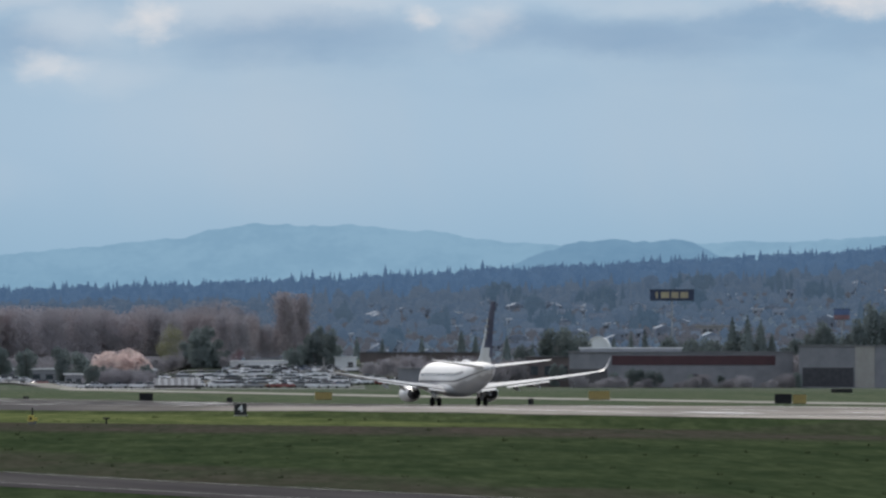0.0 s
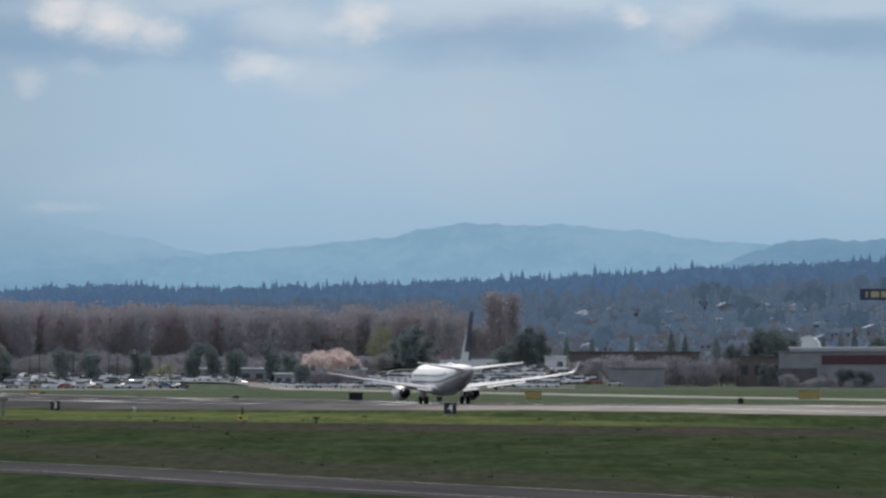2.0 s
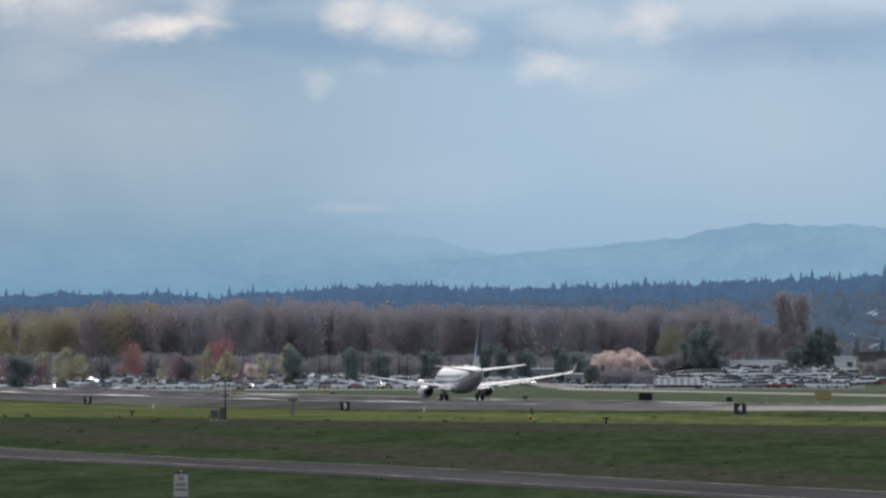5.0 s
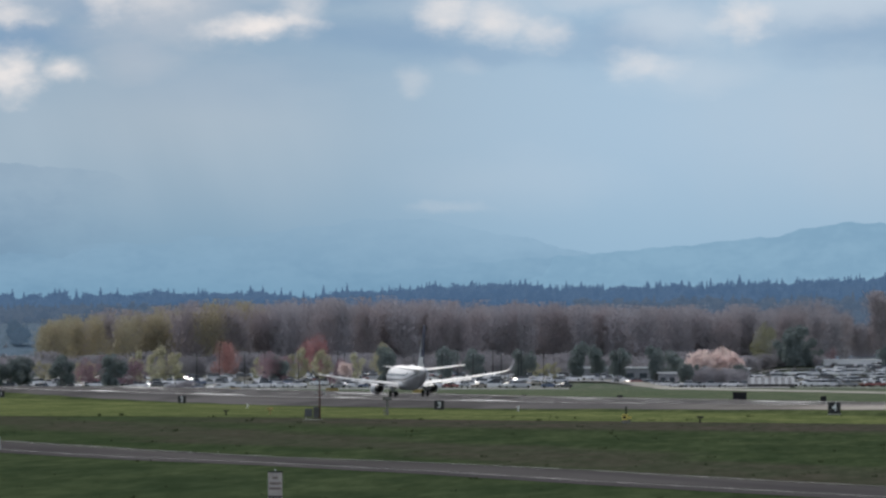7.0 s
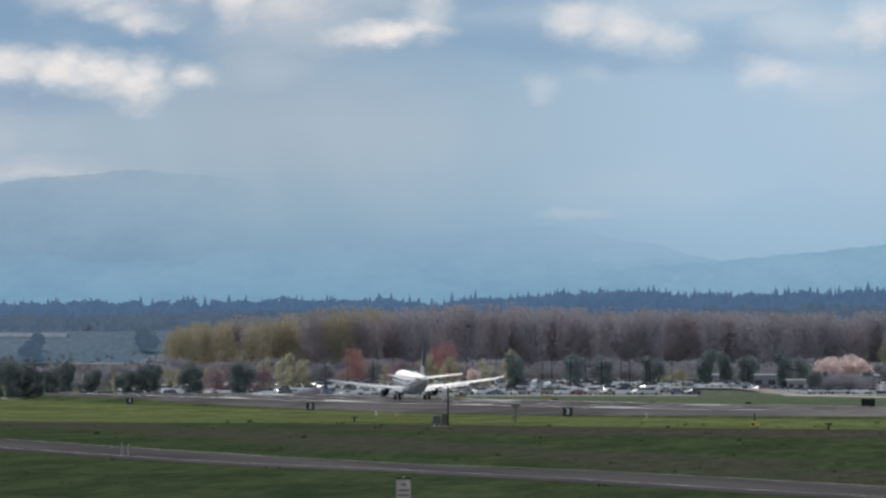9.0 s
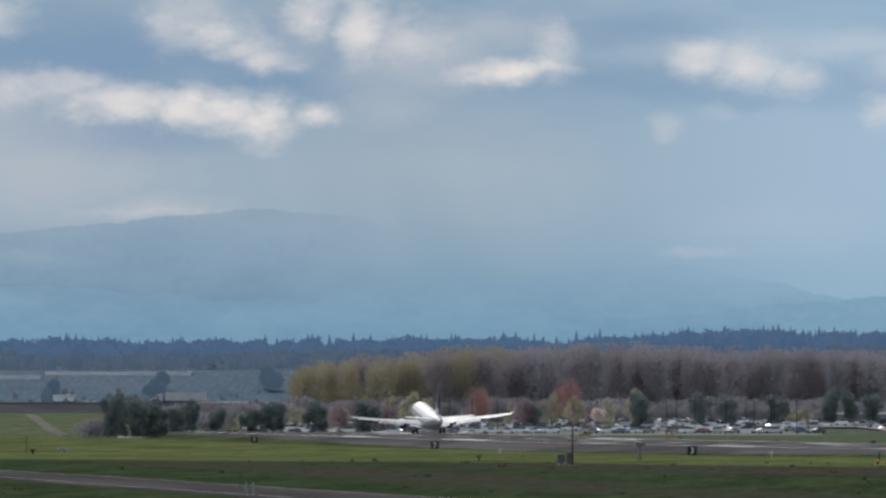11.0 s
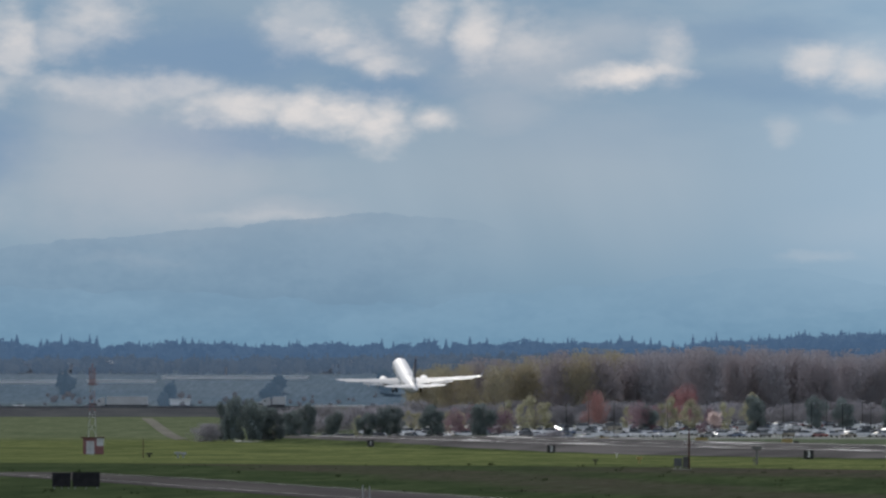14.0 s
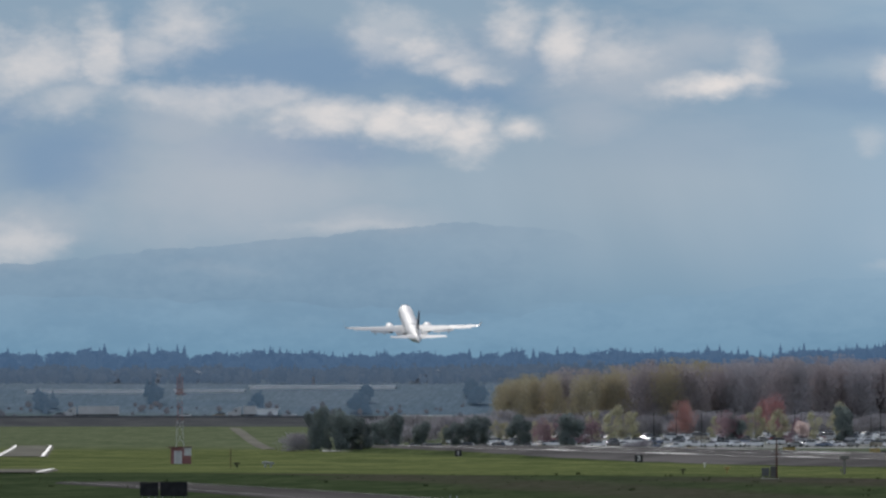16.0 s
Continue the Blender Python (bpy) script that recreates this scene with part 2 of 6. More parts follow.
def leaf_material(name, colour, second, spread=0.12, through=0.35, glow=0.0):
    """Foliage or twigs: colour varies clump by clump and tree by tree; a little light passes through."""
    if name in MATS:
        return MATS[name]
    m = bpy.data.materials.new(name)
    m.use_nodes = True
    n = Nodes(m.node_tree)
    out = n.tree.nodes.new("ShaderNodeOutputMaterial")
    geo = n.tree.nodes.new("ShaderNodeNewGeometry")
    info = n.tree.nodes.new("ShaderNodeObjectInfo")
    coord = n.tree.nodes.new("ShaderNodeTexCoord").outputs["Object"]
    blot = n.noise(coord, 0.35, 4, 0.6)
    f = n.math("ADD", n.math("MULTIPLY", geo.outputs["Random Per Island"], 0.5), n.math("MULTIPLY", blot.outputs["Fac"], 0.5))
    col = n.mix(n.ramp(f, 0.25, 0.75), colour, second)
    hs = n.tree.nodes.new("ShaderNodeHueSaturation")
    n.link(col, hs.inputs["Color"])
    n.link(n.ramp(info.outputs["Random"], 0, 1, 1 - spread, 1 + spread), hs.inputs["Value"])
    n.link(n.ramp(n.math("FRACT", n.math("MULTIPLY", info.outputs["Random"], 5.7)), 0, 1, 0.5 - spread * 0.08, 0.5 + spread * 0.08), hs.inputs["Hue"])
    d = n.tree.nodes.new("ShaderNodeBsdfDiffuse")
    t = n.tree.nodes.new("ShaderNodeBsdfTranslucent")
    n.link(hs.outputs[0], d.inputs[0])
    n.link(hs.outputs[0], t.inputs[0])
    mixer = n.tree.nodes.new("ShaderNodeMixShader")
    mixer.inputs[0].default_value = through
    n.link(d.outputs[0], mixer.inputs[1])
    n.link(t.outputs[0], mixer.inputs[2])
    last = mixer.outputs[0]
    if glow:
        # woods so far off that they belong to the backdrop: part glows, standing in for haze
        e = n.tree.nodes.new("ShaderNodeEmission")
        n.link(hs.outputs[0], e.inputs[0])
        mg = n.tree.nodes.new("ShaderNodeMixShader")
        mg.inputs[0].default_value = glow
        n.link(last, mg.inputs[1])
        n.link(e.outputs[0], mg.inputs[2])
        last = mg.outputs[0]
    n.link(last, out.inputs[0])
    MATS[name] = m
    return m


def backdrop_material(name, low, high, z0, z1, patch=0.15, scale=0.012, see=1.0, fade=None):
    """Far distance, too far off to shift: haze put into the colour as a plain glow between two blues, with faint
    patches of forest and clearings.
    """
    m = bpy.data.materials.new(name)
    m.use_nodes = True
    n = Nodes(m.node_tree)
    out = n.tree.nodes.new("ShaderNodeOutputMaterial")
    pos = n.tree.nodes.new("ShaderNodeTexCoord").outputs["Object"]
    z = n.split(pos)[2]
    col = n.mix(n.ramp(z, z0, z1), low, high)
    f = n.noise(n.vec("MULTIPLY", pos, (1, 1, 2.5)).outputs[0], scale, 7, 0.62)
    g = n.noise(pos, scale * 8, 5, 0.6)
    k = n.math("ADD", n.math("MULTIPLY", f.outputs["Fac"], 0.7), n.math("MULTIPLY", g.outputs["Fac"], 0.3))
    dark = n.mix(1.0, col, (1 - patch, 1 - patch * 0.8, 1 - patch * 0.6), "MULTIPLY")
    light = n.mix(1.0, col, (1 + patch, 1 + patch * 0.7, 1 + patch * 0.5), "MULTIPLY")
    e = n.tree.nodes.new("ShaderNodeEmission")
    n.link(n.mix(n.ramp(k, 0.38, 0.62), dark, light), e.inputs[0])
    if see < 1.0:
        # cloud hides the summits: the slope thins out upwards
        tr = n.tree.nodes.new("ShaderNodeBsdfTransparent")
        mx = n.tree.nodes.new("ShaderNodeMixShader")
        wisp = n.noise(n.vec("MULTIPLY", pos, (1, 1, 1.6)).outputs[0], scale * 1.5, 5, 0.6)
        fac = n.ramp(n.math("ADD", n.math("DIVIDE", n.math("SUBTRACT", z, z0), z1 - z0), n.math("MULTIPLY", n.math("SUBTRACT", wisp.outputs["Fac"], 0.5), 0.9)), 0.3, 1.0, 1.0, see)
        if fade:
            drift = n.math("MULTIPLY", n.math("SUBTRACT", wisp.outputs["Fac"], 0.5), 90.0)
            fac = n.math("MULTIPLY", fac, n.ramp(n.math("ADD", n.split(pos)[0], drift), fade[0], fade[1], 1.0, 0.0))
        n.link(fac, mx.inputs[0])
        n.link(tr.outputs[0], mx.inputs[1])
        n.link(e.outputs[0], mx.inputs[2])
        n.link(mx.outputs[0], out.inputs[0])
    else:
        n.link(e.outputs[0], out.inputs[0])
    return m


def grass_material():
    """Airfield grass: sunlit green painted in beyond a slanting edge, brown mown strips, and dull green for cloud shade
    on the near side.
    """
    m = bpy.data.materials.new("grass")
    m.use_nodes = True
    n = Nodes(m.node_tree)
    out = n.tree.nodes.new("ShaderNodeOutputMaterial")
    b = n.tree.nodes.new("ShaderNodeBsdfPrincipled")
    b.inputs["Roughness"].default_value = 0.95
    b.inputs["Specular IOR Level"].default_value = 0.0
    n.link(b.outputs[0], out.inputs[0])
    pos = n.tree.nodes.new("ShaderNodeTexCoord").outputs["Object"]
    x, y, z = n.split(pos)
    # distance past the edge of the painted sunlight, which crosses the field at 34 degrees
    c, s = math.cos(radians(34)), math.sin(radians(34))
    past = n.math("ADD", n.math("MULTIPLY", n.math("ADD", x, 39.0), c), n.math("MULTIPLY", n.math("SUBTRACT", y, 1033.0), s))
    lat = n.math("ADD", n.math("MULTIPLY", x, NX), n.math("MULTIPLY", y, NY))
    wob = n.noise(pos, 0.012, 5, 0.6)
    patch = n.noise(n.vec("MULTIPLY", pos, (1, 0.10, 1)).outputs[0], 0.16, 7, 0.68)
    tuft = n.noise(n.vec("MULTIPLY", pos, (1, 0.07, 1)).outputs[0], 0.8, 6, 0.68)
    wobble = n.math("MULTIPLY", n.math("SUBTRACT", wob.outputs["Fac"], 0.5), 26.0)
    edge = n.math("ADD", past, wobble)
    dull = n.mix(n.ramp(patch.outputs["Fac"], 0.36, 0.64), (0.033, 0.048, 0.025), (0.053, 0.070, 0.036))
    worn = n.mix(n.ramp(patch.outputs["Fac"], 0.38, 0.62), (0.071, 0.061, 0.052), (0.052, 0.053, 0.041))
    fresh_lit = n.mix(n.ramp(patch.outputs["Fac"], 0.36, 0.64), (0.092, 0.112, 0.046), (0.145, 0.162, 0.068))
    strip = n.math("MULTIPLY", n.ramp(edge, -75.0, -40.0), n.math("MULTIPLY", n.ramp(edge, -4.0, 2.0, 1.0, 0.0), n.ramp(x, -80.0, -45.0)))
    strip2 = n.math("MULTIPLY", n.ramp(n.math("ADD", lat, wobble), 92.0, 100.0), n.ramp(n.math("ADD", lat, wobble), 118.0, 108.0))
    near = n.mix(n.math("MULTIPLY", strip, n.ramp(wob.outputs["Fac"], 0.36, 0.5, 0.55, 1.0)), dull, worn)
    near = n.mix(n.math("MULTIPLY", strip2, 0.7), near, worn)
    band = n.noise(n.combine(n.math("MULTIPLY", edge, 0.05), n.math("MULTIPLY", x, 0.02), 1.0), 1.0, 5, 0.65)
    fresh_lit = n.mix(n.ramp(band.outputs["Fac"], 0.46, 0.64, 0.0, 0.75), fresh_lit, dull)
    col = n.mix(n.math("MULTIPLY", n.ramp(edge, -4.0, 3.0), n.ramp(x, 45.0, 12.0, 0.1, 1.0)), near, fresh_lit)
    # dull again along the runway; beyond it greyed in colour to stand for haze
    col = n.mix(n.ramp(n.math("ADD", lat, n.math("MULTIPLY", wobble, 0.3)), 203.0, 212.0, 0.0, 0.6), col, dull)
    col = n.mix(n.ramp(lat, 290.0, 300.0, 0.0, 0.9), col, n.mix(n.ramp(patch.outputs["Fac"], 0.4, 0.6), (0.086, 0.110, 0.072), (0.112, 0.128, 0.088)))
    # far field and suburb slope: haze put into the colour, bluer with distance
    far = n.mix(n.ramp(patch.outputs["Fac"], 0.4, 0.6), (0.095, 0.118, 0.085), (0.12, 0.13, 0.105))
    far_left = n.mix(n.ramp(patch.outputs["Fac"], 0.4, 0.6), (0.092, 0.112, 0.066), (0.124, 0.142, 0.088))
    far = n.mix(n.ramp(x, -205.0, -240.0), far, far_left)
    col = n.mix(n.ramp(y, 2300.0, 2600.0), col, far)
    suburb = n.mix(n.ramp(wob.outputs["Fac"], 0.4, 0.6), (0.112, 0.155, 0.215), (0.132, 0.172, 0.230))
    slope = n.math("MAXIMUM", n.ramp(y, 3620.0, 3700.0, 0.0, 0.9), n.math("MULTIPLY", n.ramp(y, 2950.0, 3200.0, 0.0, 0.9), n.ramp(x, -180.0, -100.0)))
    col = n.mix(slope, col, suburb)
    col = n.mix(n.ramp(tuft.outputs["Fac"], 0.35, 0.7, 0.75, 0.0), col, n.mix(1.0, col, (0.55, 0.6, 0.55), "MULTIPLY"))
    n.link(col, b.inputs["Base Color"])
    bp = n.tree.nodes.new("ShaderNodeBump")
    bp.inputs["Strength"].default_value, bp.inputs["Distance"].default_value = 0.5, 0.2
    n.link(tuft.outputs["Fac"], bp.inputs["Height"])
    n.link(bp.outputs[0], b.inputs["Normal"])
    return m


def pavement_material(name, colour, second, streak, gloss=0.12):
    """Worn paving with streaks along the runway's heading, tar lines and wet-looking smooth patches."""
    m = bpy.data.materials.new(name)
    m.use_nodes = True
    n = Nodes(m.node_tree)
    out = n.tree.nodes.new("ShaderNodeOutputMaterial")
    b = n.tree.nodes.new("ShaderNodeBsdfPrincipled")
    n.link(b.outputs[0], out.inputs[0])
    pos = n.tree.nodes.new("ShaderNodeTexCoord").outputs["Object"]
    x, y, z = n.split(pos)
    lat = n.math("ADD", n.math("MULTIPLY", x, NX), n.math("MULTIPLY", y, NY))
    run = n.math("ADD", n.math("MULTIPLY", x, RX), n.math("MULTIPLY", y, RY))
    across = n.combine(n.math("MULTIPLY", lat, 1.0), n.math("MULTIPLY", run, 0.02), 0.0)
    a = n.noise(across, 0.22, 5, 0.6)
    g = n.noise(pos, 1.4, 4, 0.6)
    col = n.mix(n.ramp(a.outputs["Fac"], 0.35, 0.65), colour, second)
    slab = n.noise(n.combine(n.math("MULTIPLY", lat, 0.04), n.math("MULTIPLY", run, 0.012), 2.0), 1.0, 3, 0.5)
    col = n.mix(n.ramp(slab.outputs["Fac"], 0.45, 0.6, 0.0, streak), col, tuple(c * 0.55 for c in colour))
    if name == "runway_paving":
        # newer dark asphalt beyond the sign "4", pale old concrete before it
        col = n.mix(n.ramp(run, 1060.0, 1330.0), n.mix(1.0, col, (1.70, 1.63, 1.50), "MULTIPLY"), n.mix(1.0, col, (0.46, 0.46, 0.47), "MULTIPLY"))
    col = n.mix(n.ramp(g.outputs["Fac"], 0.4, 0.7, 0.0, 0.25), col, tuple(c * 0.6 for c in second))
    n.link(col, b.inputs["Base Color"])
    n.link(n.ramp(slab.outputs["Fac"], 0.35, 0.6, 0.95, 0.8), b.inputs["Roughness"])
    b.inputs["Specular IOR Level"].default_value = gloss
    return m


# ---------------------------------------------------------------- mesh helpers
def mesh_from(verts, faces, mat, smooth_faces=False):
    me = bpy.data.meshes.new("mesh")
    me.from_pydata([tuple(v) for v in verts], [], faces)
    for m in mat if isinstance(mat, (list, tuple)) else [mat]:
        me.materials.append(m)
    if smooth_faces:
        me.polygons.foreach_set("use_smooth", [True] * len(me.polygons))
    me.update()
    return me


def part(name, bm, mat, parent=None, label="", smooth_faces=False, at=None):
    """Links a bmesh (or a mesh) as one object, under a thing or a part."""
    if isinstance(bm, bpy.types.Mesh):
        me = bm
    else:
        me = bpy.data.meshes.new(name)
        bmesh.ops.recalc_face_normals(bm, faces=bm.faces)
        bm.to_mesh(me)
        bm.free()
        for m in mat if isinstance(mat, (list, tuple)) else [mat]:
            me.materials.append(m)
        if smooth_faces:
            me.polygons.foreach_set("use_smooth", [True] * len(me.polygons))
            me.set_sharp_from_angle(angle=radians(35))
    ob = new(name, me)
    if parent:
        ob.parent = parent
    if at is not None:
        ob.matrix_basis = at
    return tagged(ob, label)


def thing(name, m, label, category, group="", kind=""):
    ob = new(name)
    ob.empty_display_size = 0.3
    ob.matrix_basis = m
    return tagged(ob, label, category, group, kind)


def box(bm, x0, x1, y0, y1, z0, z1, bevel=0.0):
    vs = [bm.verts.new((x, y, z)) for z in (z0, z1) for y in (y0, y1) for x in (x0, x1)]
    fs = [bm.faces.new([vs[i] for i in f]) for f in ((0, 2, 3, 1), (4, 5, 7, 6), (0, 1, 5, 4), (2, 6, 7, 3), (0, 4, 6, 2), (1, 3, 7, 5))]
    if bevel:
        edges = list({e for f in fs for e in f.edges})
        bmesh.ops.bevel(bm, geom=edges, offset=bevel, segments=1, affect="EDGES", clamp_overlap=True)
    return bm


def boxes(*rows, bevel=0.0):
    bm = bmesh.new()
    for r in rows:
        box(bm, *r, bevel=bevel)
    return bm


def rod(bm, a, b, r0, r1=None, sides=8):
    """A tapered rod from a to b."""
    a, b = Vector(a), Vector(b)
    r1 = r0 if r1 is None else r1
    q = (b - a).to_track_quat("Z", "Y")
    rings = []
    for p, r in ((a, r0), (b, r1)):
        rings.append([bm.verts.new(p + q @ Vector((r * math.cos(2 * math.pi * i / sides), r * math.sin(2 * math.pi * i / sides), 0))) for i in range(sides)])
    for i in range(sides):
        j = (i + 1) % sides
        bm.faces.new((rings[0][i], rings[0][j], rings[1][j], rings[1][i]))
    bm.faces.new(rings[0][::-1])
    bm.faces.new(rings[1])
    return bm


def loft(rings, cap=True):
    """A skin over rings of equal count."""
    bm = bmesh.new()
    rows = [[bm.verts.new(p) for p in ring] for ring in rings]
    k = len(rows[0])
    for a, b in zip(rows, rows[1:]):
        for i in range(k):
            bm.faces.new((a[i], a[(i + 1) % k], b[(i + 1) % k], b[i]))
    if cap:
        bm.faces.new(rows[0][::-1])
        bm.faces.new(rows[-1])
    return bm


def strip_mesh(centre, half, lift, mat, name, label, category, sub=20.0, zfun=ground_z, profile=None):
    """A paved strip along a plan line, laid on the ground with rounded-off edges."""
    pts = []
    for (x0, y0), (x1, y1) in zip(centre, centre[1:]):
        k = max(1, int(math.hypot(x1 - x0, y1 - y0) / sub))
        pts += [(x0 + (x1 - x0) * i / k, y0 + (y1 - y0) * i / k) for i in range(k)]
    pts.append(centre[-1])
    verts, faces = [], []
    for i, (x, y) in enumerate(pts):
        x0, y0 = pts[max(0, i - 1)]
        x1, y1 = pts[min(len(pts) - 1, i + 1)]
        d = math.hypot(x1 - x0, y1 - y0)
        nx, ny = (y1 - y0) / d, -(x1 - x0) / d
        h = half(i / (len(pts) - 1)) if callable(half) else half
        for w, dz in profile or ((-h - 0.5, -0.12), (-h, 0), (0, 0.02), (h, 0), (h + 0.5, -0.12)):
            verts.append((x + nx * w, y + ny * w, (zfun(x, y) if dz is not None else ground_z(x + nx * w, y + ny * w) - 0.4) + lift + (dz or 0.0)))
        if i:
            o = 5 * (i - 1)
            faces += [(o + j, o + j + 5, o + j + 6, o + j + 1)[::-1] for j in range(4)]
    me = mesh_from(verts, faces, mat)
    return tagged(new(name, me), label, category, kind="structure")

# ---------------------------------------------------------------- ground: one sheet to the horizon
def build_ground():
    verts, faces = [], []
    angles = [radians(a) for a in sorted(set(list(np.arange(-180, -12, 12)) + list(np.arange(-12, 9.01, 0.175)) + list(np.arange(18, 180, 12))))]
    reach = [1.5, 40, 120, 250, 350, 420, 480, 540, 600, 660, 720, 790, 860, 930, 1000, 1080, 1160, 1240, 1340, 1440, 1540, 1640, 1740, 1840,
             1940, 2040, 2140, 2260, 2400, 2480, 2550, 2600, 2640, 2665, 2690, 2715, 2740, 2765, 2800, 2850, 2900, 2950, 3050, 3150, 3300, 3450, 3560, 3600, 3640, 3690, 3750, 3800, 3845, 3900, 3980, 4050, 4200, 4350, 4600, 4980, 5600, 7000]
    k = len(angles)
    for r in reach:
        for a in angles:
            x, y = r * math.sin(a), r * math.cos(a)
            verts.append((x, y, ground_z(x, y)))
    for i in range(len(reach) - 1):
        for j in range(k):
            faces.append((i * k + j, i * k + (j + 1) % k, (i + 1) * k + (j + 1) % k, (i + 1) * k + j)[::-1])
    faces.append(tuple(range(k))[::-1])
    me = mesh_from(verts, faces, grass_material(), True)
    return tagged(new("ground", me), "airfield grass, sunlit and cloud-shaded greens in its colour, brown mown strips", "grass", kind="structure"), me.materials[0]


ground, GRASS = build_ground()
ASPHALT = pavement_material("runway_paving", (0.17, 0.165, 0.165), (0.235, 0.225, 0.22), 0.6, 0.0)
CONCRETE = pavement_material("concrete_paving", (0.30, 0.29, 0.262), (0.36, 0.345, 0.315), 0.4, 0.0)
GRAVEL = pavement_material("gravel_paving", (0.13, 0.128, 0.112), (0.165, 0.16, 0.14), 0.3, 0.0)
ROADTAR = pavement_material("road_paving", (0.058, 0.056, 0.058), (0.080, 0.076, 0.076), 0.3, 0.0)
WHITE_LINE = material("road_paint", (0.80, 0.80, 0.78), 0.55, second=(0.55, 0.55, 0.54), scale=0.25)
ROAD_EDGE = material("worn_line", (0.52, 0.52, 0.50), 0.7, second=(0.08, 0.08, 0.08), scale=0.12)
YELLOW_LINE = material("yellow_paint", (0.45, 0.36, 0.10), 0.6, scale=0.8)

CENTRE_LAT = 250.0
strip_mesh([along_runway(s, CENTRE_LAT) for s in np.arange(-1600, 1261, 60)], 29.0, 0.16, ASPHALT, "runway", "grey grooved runway paving with pale worn shoulders", "runway", zfun=runway_z)
strip_mesh([along_runway(s, CENTRE_LAT) for s in np.arange(-1600, 1321, 60)], 29.0, 0.0, GRASS, "runway_verge", "grass banks sloping up to the runway", "grass", zfun=runway_z,
           profile=((-41, None), (-29, 0.04), (0, 0.05), (29, 0.04), (60, None)))
strip_mesh([along_runway(s, 432) for s in np.arange(-1600, 1560, 60)], 7.0, 0.14, CONCRETE, "taxiway", "pale concrete parallel taxiway behind the runway", "taxiway")


def shoulder():
    """Worn paved shoulder running down the near bank of the runway, wider towards its far end."""
    verts, faces = [], []
    along = np.arange(-140, 1261, 20.0)
    for s in along:
        reach = 12.0 * interp(s, (-141, 63, 241, 500, 760, 960, 1300), (0.02, 0.36, 0.5, 0.75, 0.6, 0.28, 0.15)) + 0.5 * math.sin(s * 0.07) * math.sin(s * 0.023)
        for j in range(4):
            w = max(0.1, reach) * j / 3
            x, y = along_runway(s, CENTRE_LAT - 28.9 - w)
            f = w / 12.0
            verts.append((x, y, (1 - f) * (runway_z(x, y) + 0.08) + f * (ground_z(x, y) - 0.36)))
    for i in range(len(along) - 1):
        faces += [(4 * i + j, 4 * i + j + 1, 4 * i + j + 5, 4 * i + j + 4) for j in range(3)]
    tagged(new("runway_shoulder", mesh_from(verts, faces, ASPHALT)), "worn grey paved shoulder sloping down beside the runway", "runway", kind="structure")


shoulder()
ROAD = [(52, 330), (30, 400), (12, 455), (4.5, 481), (-7, 524), (-18.5, 573), (-30, 615), (-42, 651), (-52, 690), (-69, 765), (-90, 860), (-112, 950), (-114, 958)]
strip_mesh(ROAD, 5.2, 0.14, ROADTAR, "perimeter_road", "dark asphalt perimeter road with pale edge lines", "road", sub=8)


def offset_line(pts, w):
    out = []
    for i, (x, y) in enumerate(pts):
        x0, y0 = pts[max(0, i - 1)]
        x1, y1 = pts[min(len(pts) - 1, i + 1)]
        d = math.hypot(x1 - x0, y1 - y0)
        out.append((x + (y1 - y0) / d * w, y - (x1 - x0) / d * w))
    return out


def painted(pts, half, lift, mat, name, label, zfun=ground_z):
    verts, faces = [], []
    for w in (-half, half):
        verts += [(x, y, zfun(x, y) + lift) for x, y in offset_line(pts, w)]
    k = len(pts)
    faces = [(i, i + 1, k + i + 1, k + i)[::-1] for i in range(k - 1)]
    return tagged(new(name, mesh_from(verts, faces, mat)), label, "road marking", kind="structure")


def fine_line(pts, sub):
    out = []
    for (x0, y0), (x1, y1) in zip(pts, pts[1:]):
        k = max(1, int(math.hypot(x1 - x0, y1 - y0) / sub))
        out += [(x0 + (x1 - x0) * i / k, y0 + (y1 - y0) * i / k) for i in range(k)]
    return out + [pts[-1]]


ROAD_FINE = fine_line(ROAD, 8)
for w in (-4.9, 4.9):
    painted(offset_line(ROAD_FINE, w), 0.10, 0.175, ROAD_EDGE, "edge_line", "worn white edge line on the road")
for w in (-22.3, 22.3):
    painted([along_runway(s, CENTRE_LAT + w) for s in np.arange(-1600, 1261, 30)], 0.45, 0.20, WHITE_LINE, "runway_edge_line", "white painted runway edge line", runway_z)
for s in np.arange(-700, 1100, 61):
    painted([along_runway(s + d, CENTRE_LAT) for d in (0, 12, 24, 36.6)], 0.45, 0.205, WHITE_LINE, "centre_line_dash", "white runway centre line dash", runway_z)

# paved pads of the crossing taxiways at the airfield's far end
for a, b, half in ((spot(-2262, 2000), spot(-2238, 2600), 5.0), (spot(-2300, 1150), spot(-2262, 1380), 5.0)):
    strip_mesh([a, b], half, 0.14, GRAVEL, "taxiway_end", "pale paved end of a crossing taxiway", "taxiway", sub=20)
    for w in (-1, 1):
        painted(offset_line(fine_line([a, b], 20), w * (half - 0.5)), 0.35, 0.19, WHITE_LINE, "edge_line", "worn white edge line on the paving")
strip_mesh([spot(-1878, 3300), spot(-1850, 2850), spot(-1812, 2420)], 1.3, 0.14, GRAVEL, "service_track", "pale gravel service track through the grass", "road", sub=20)
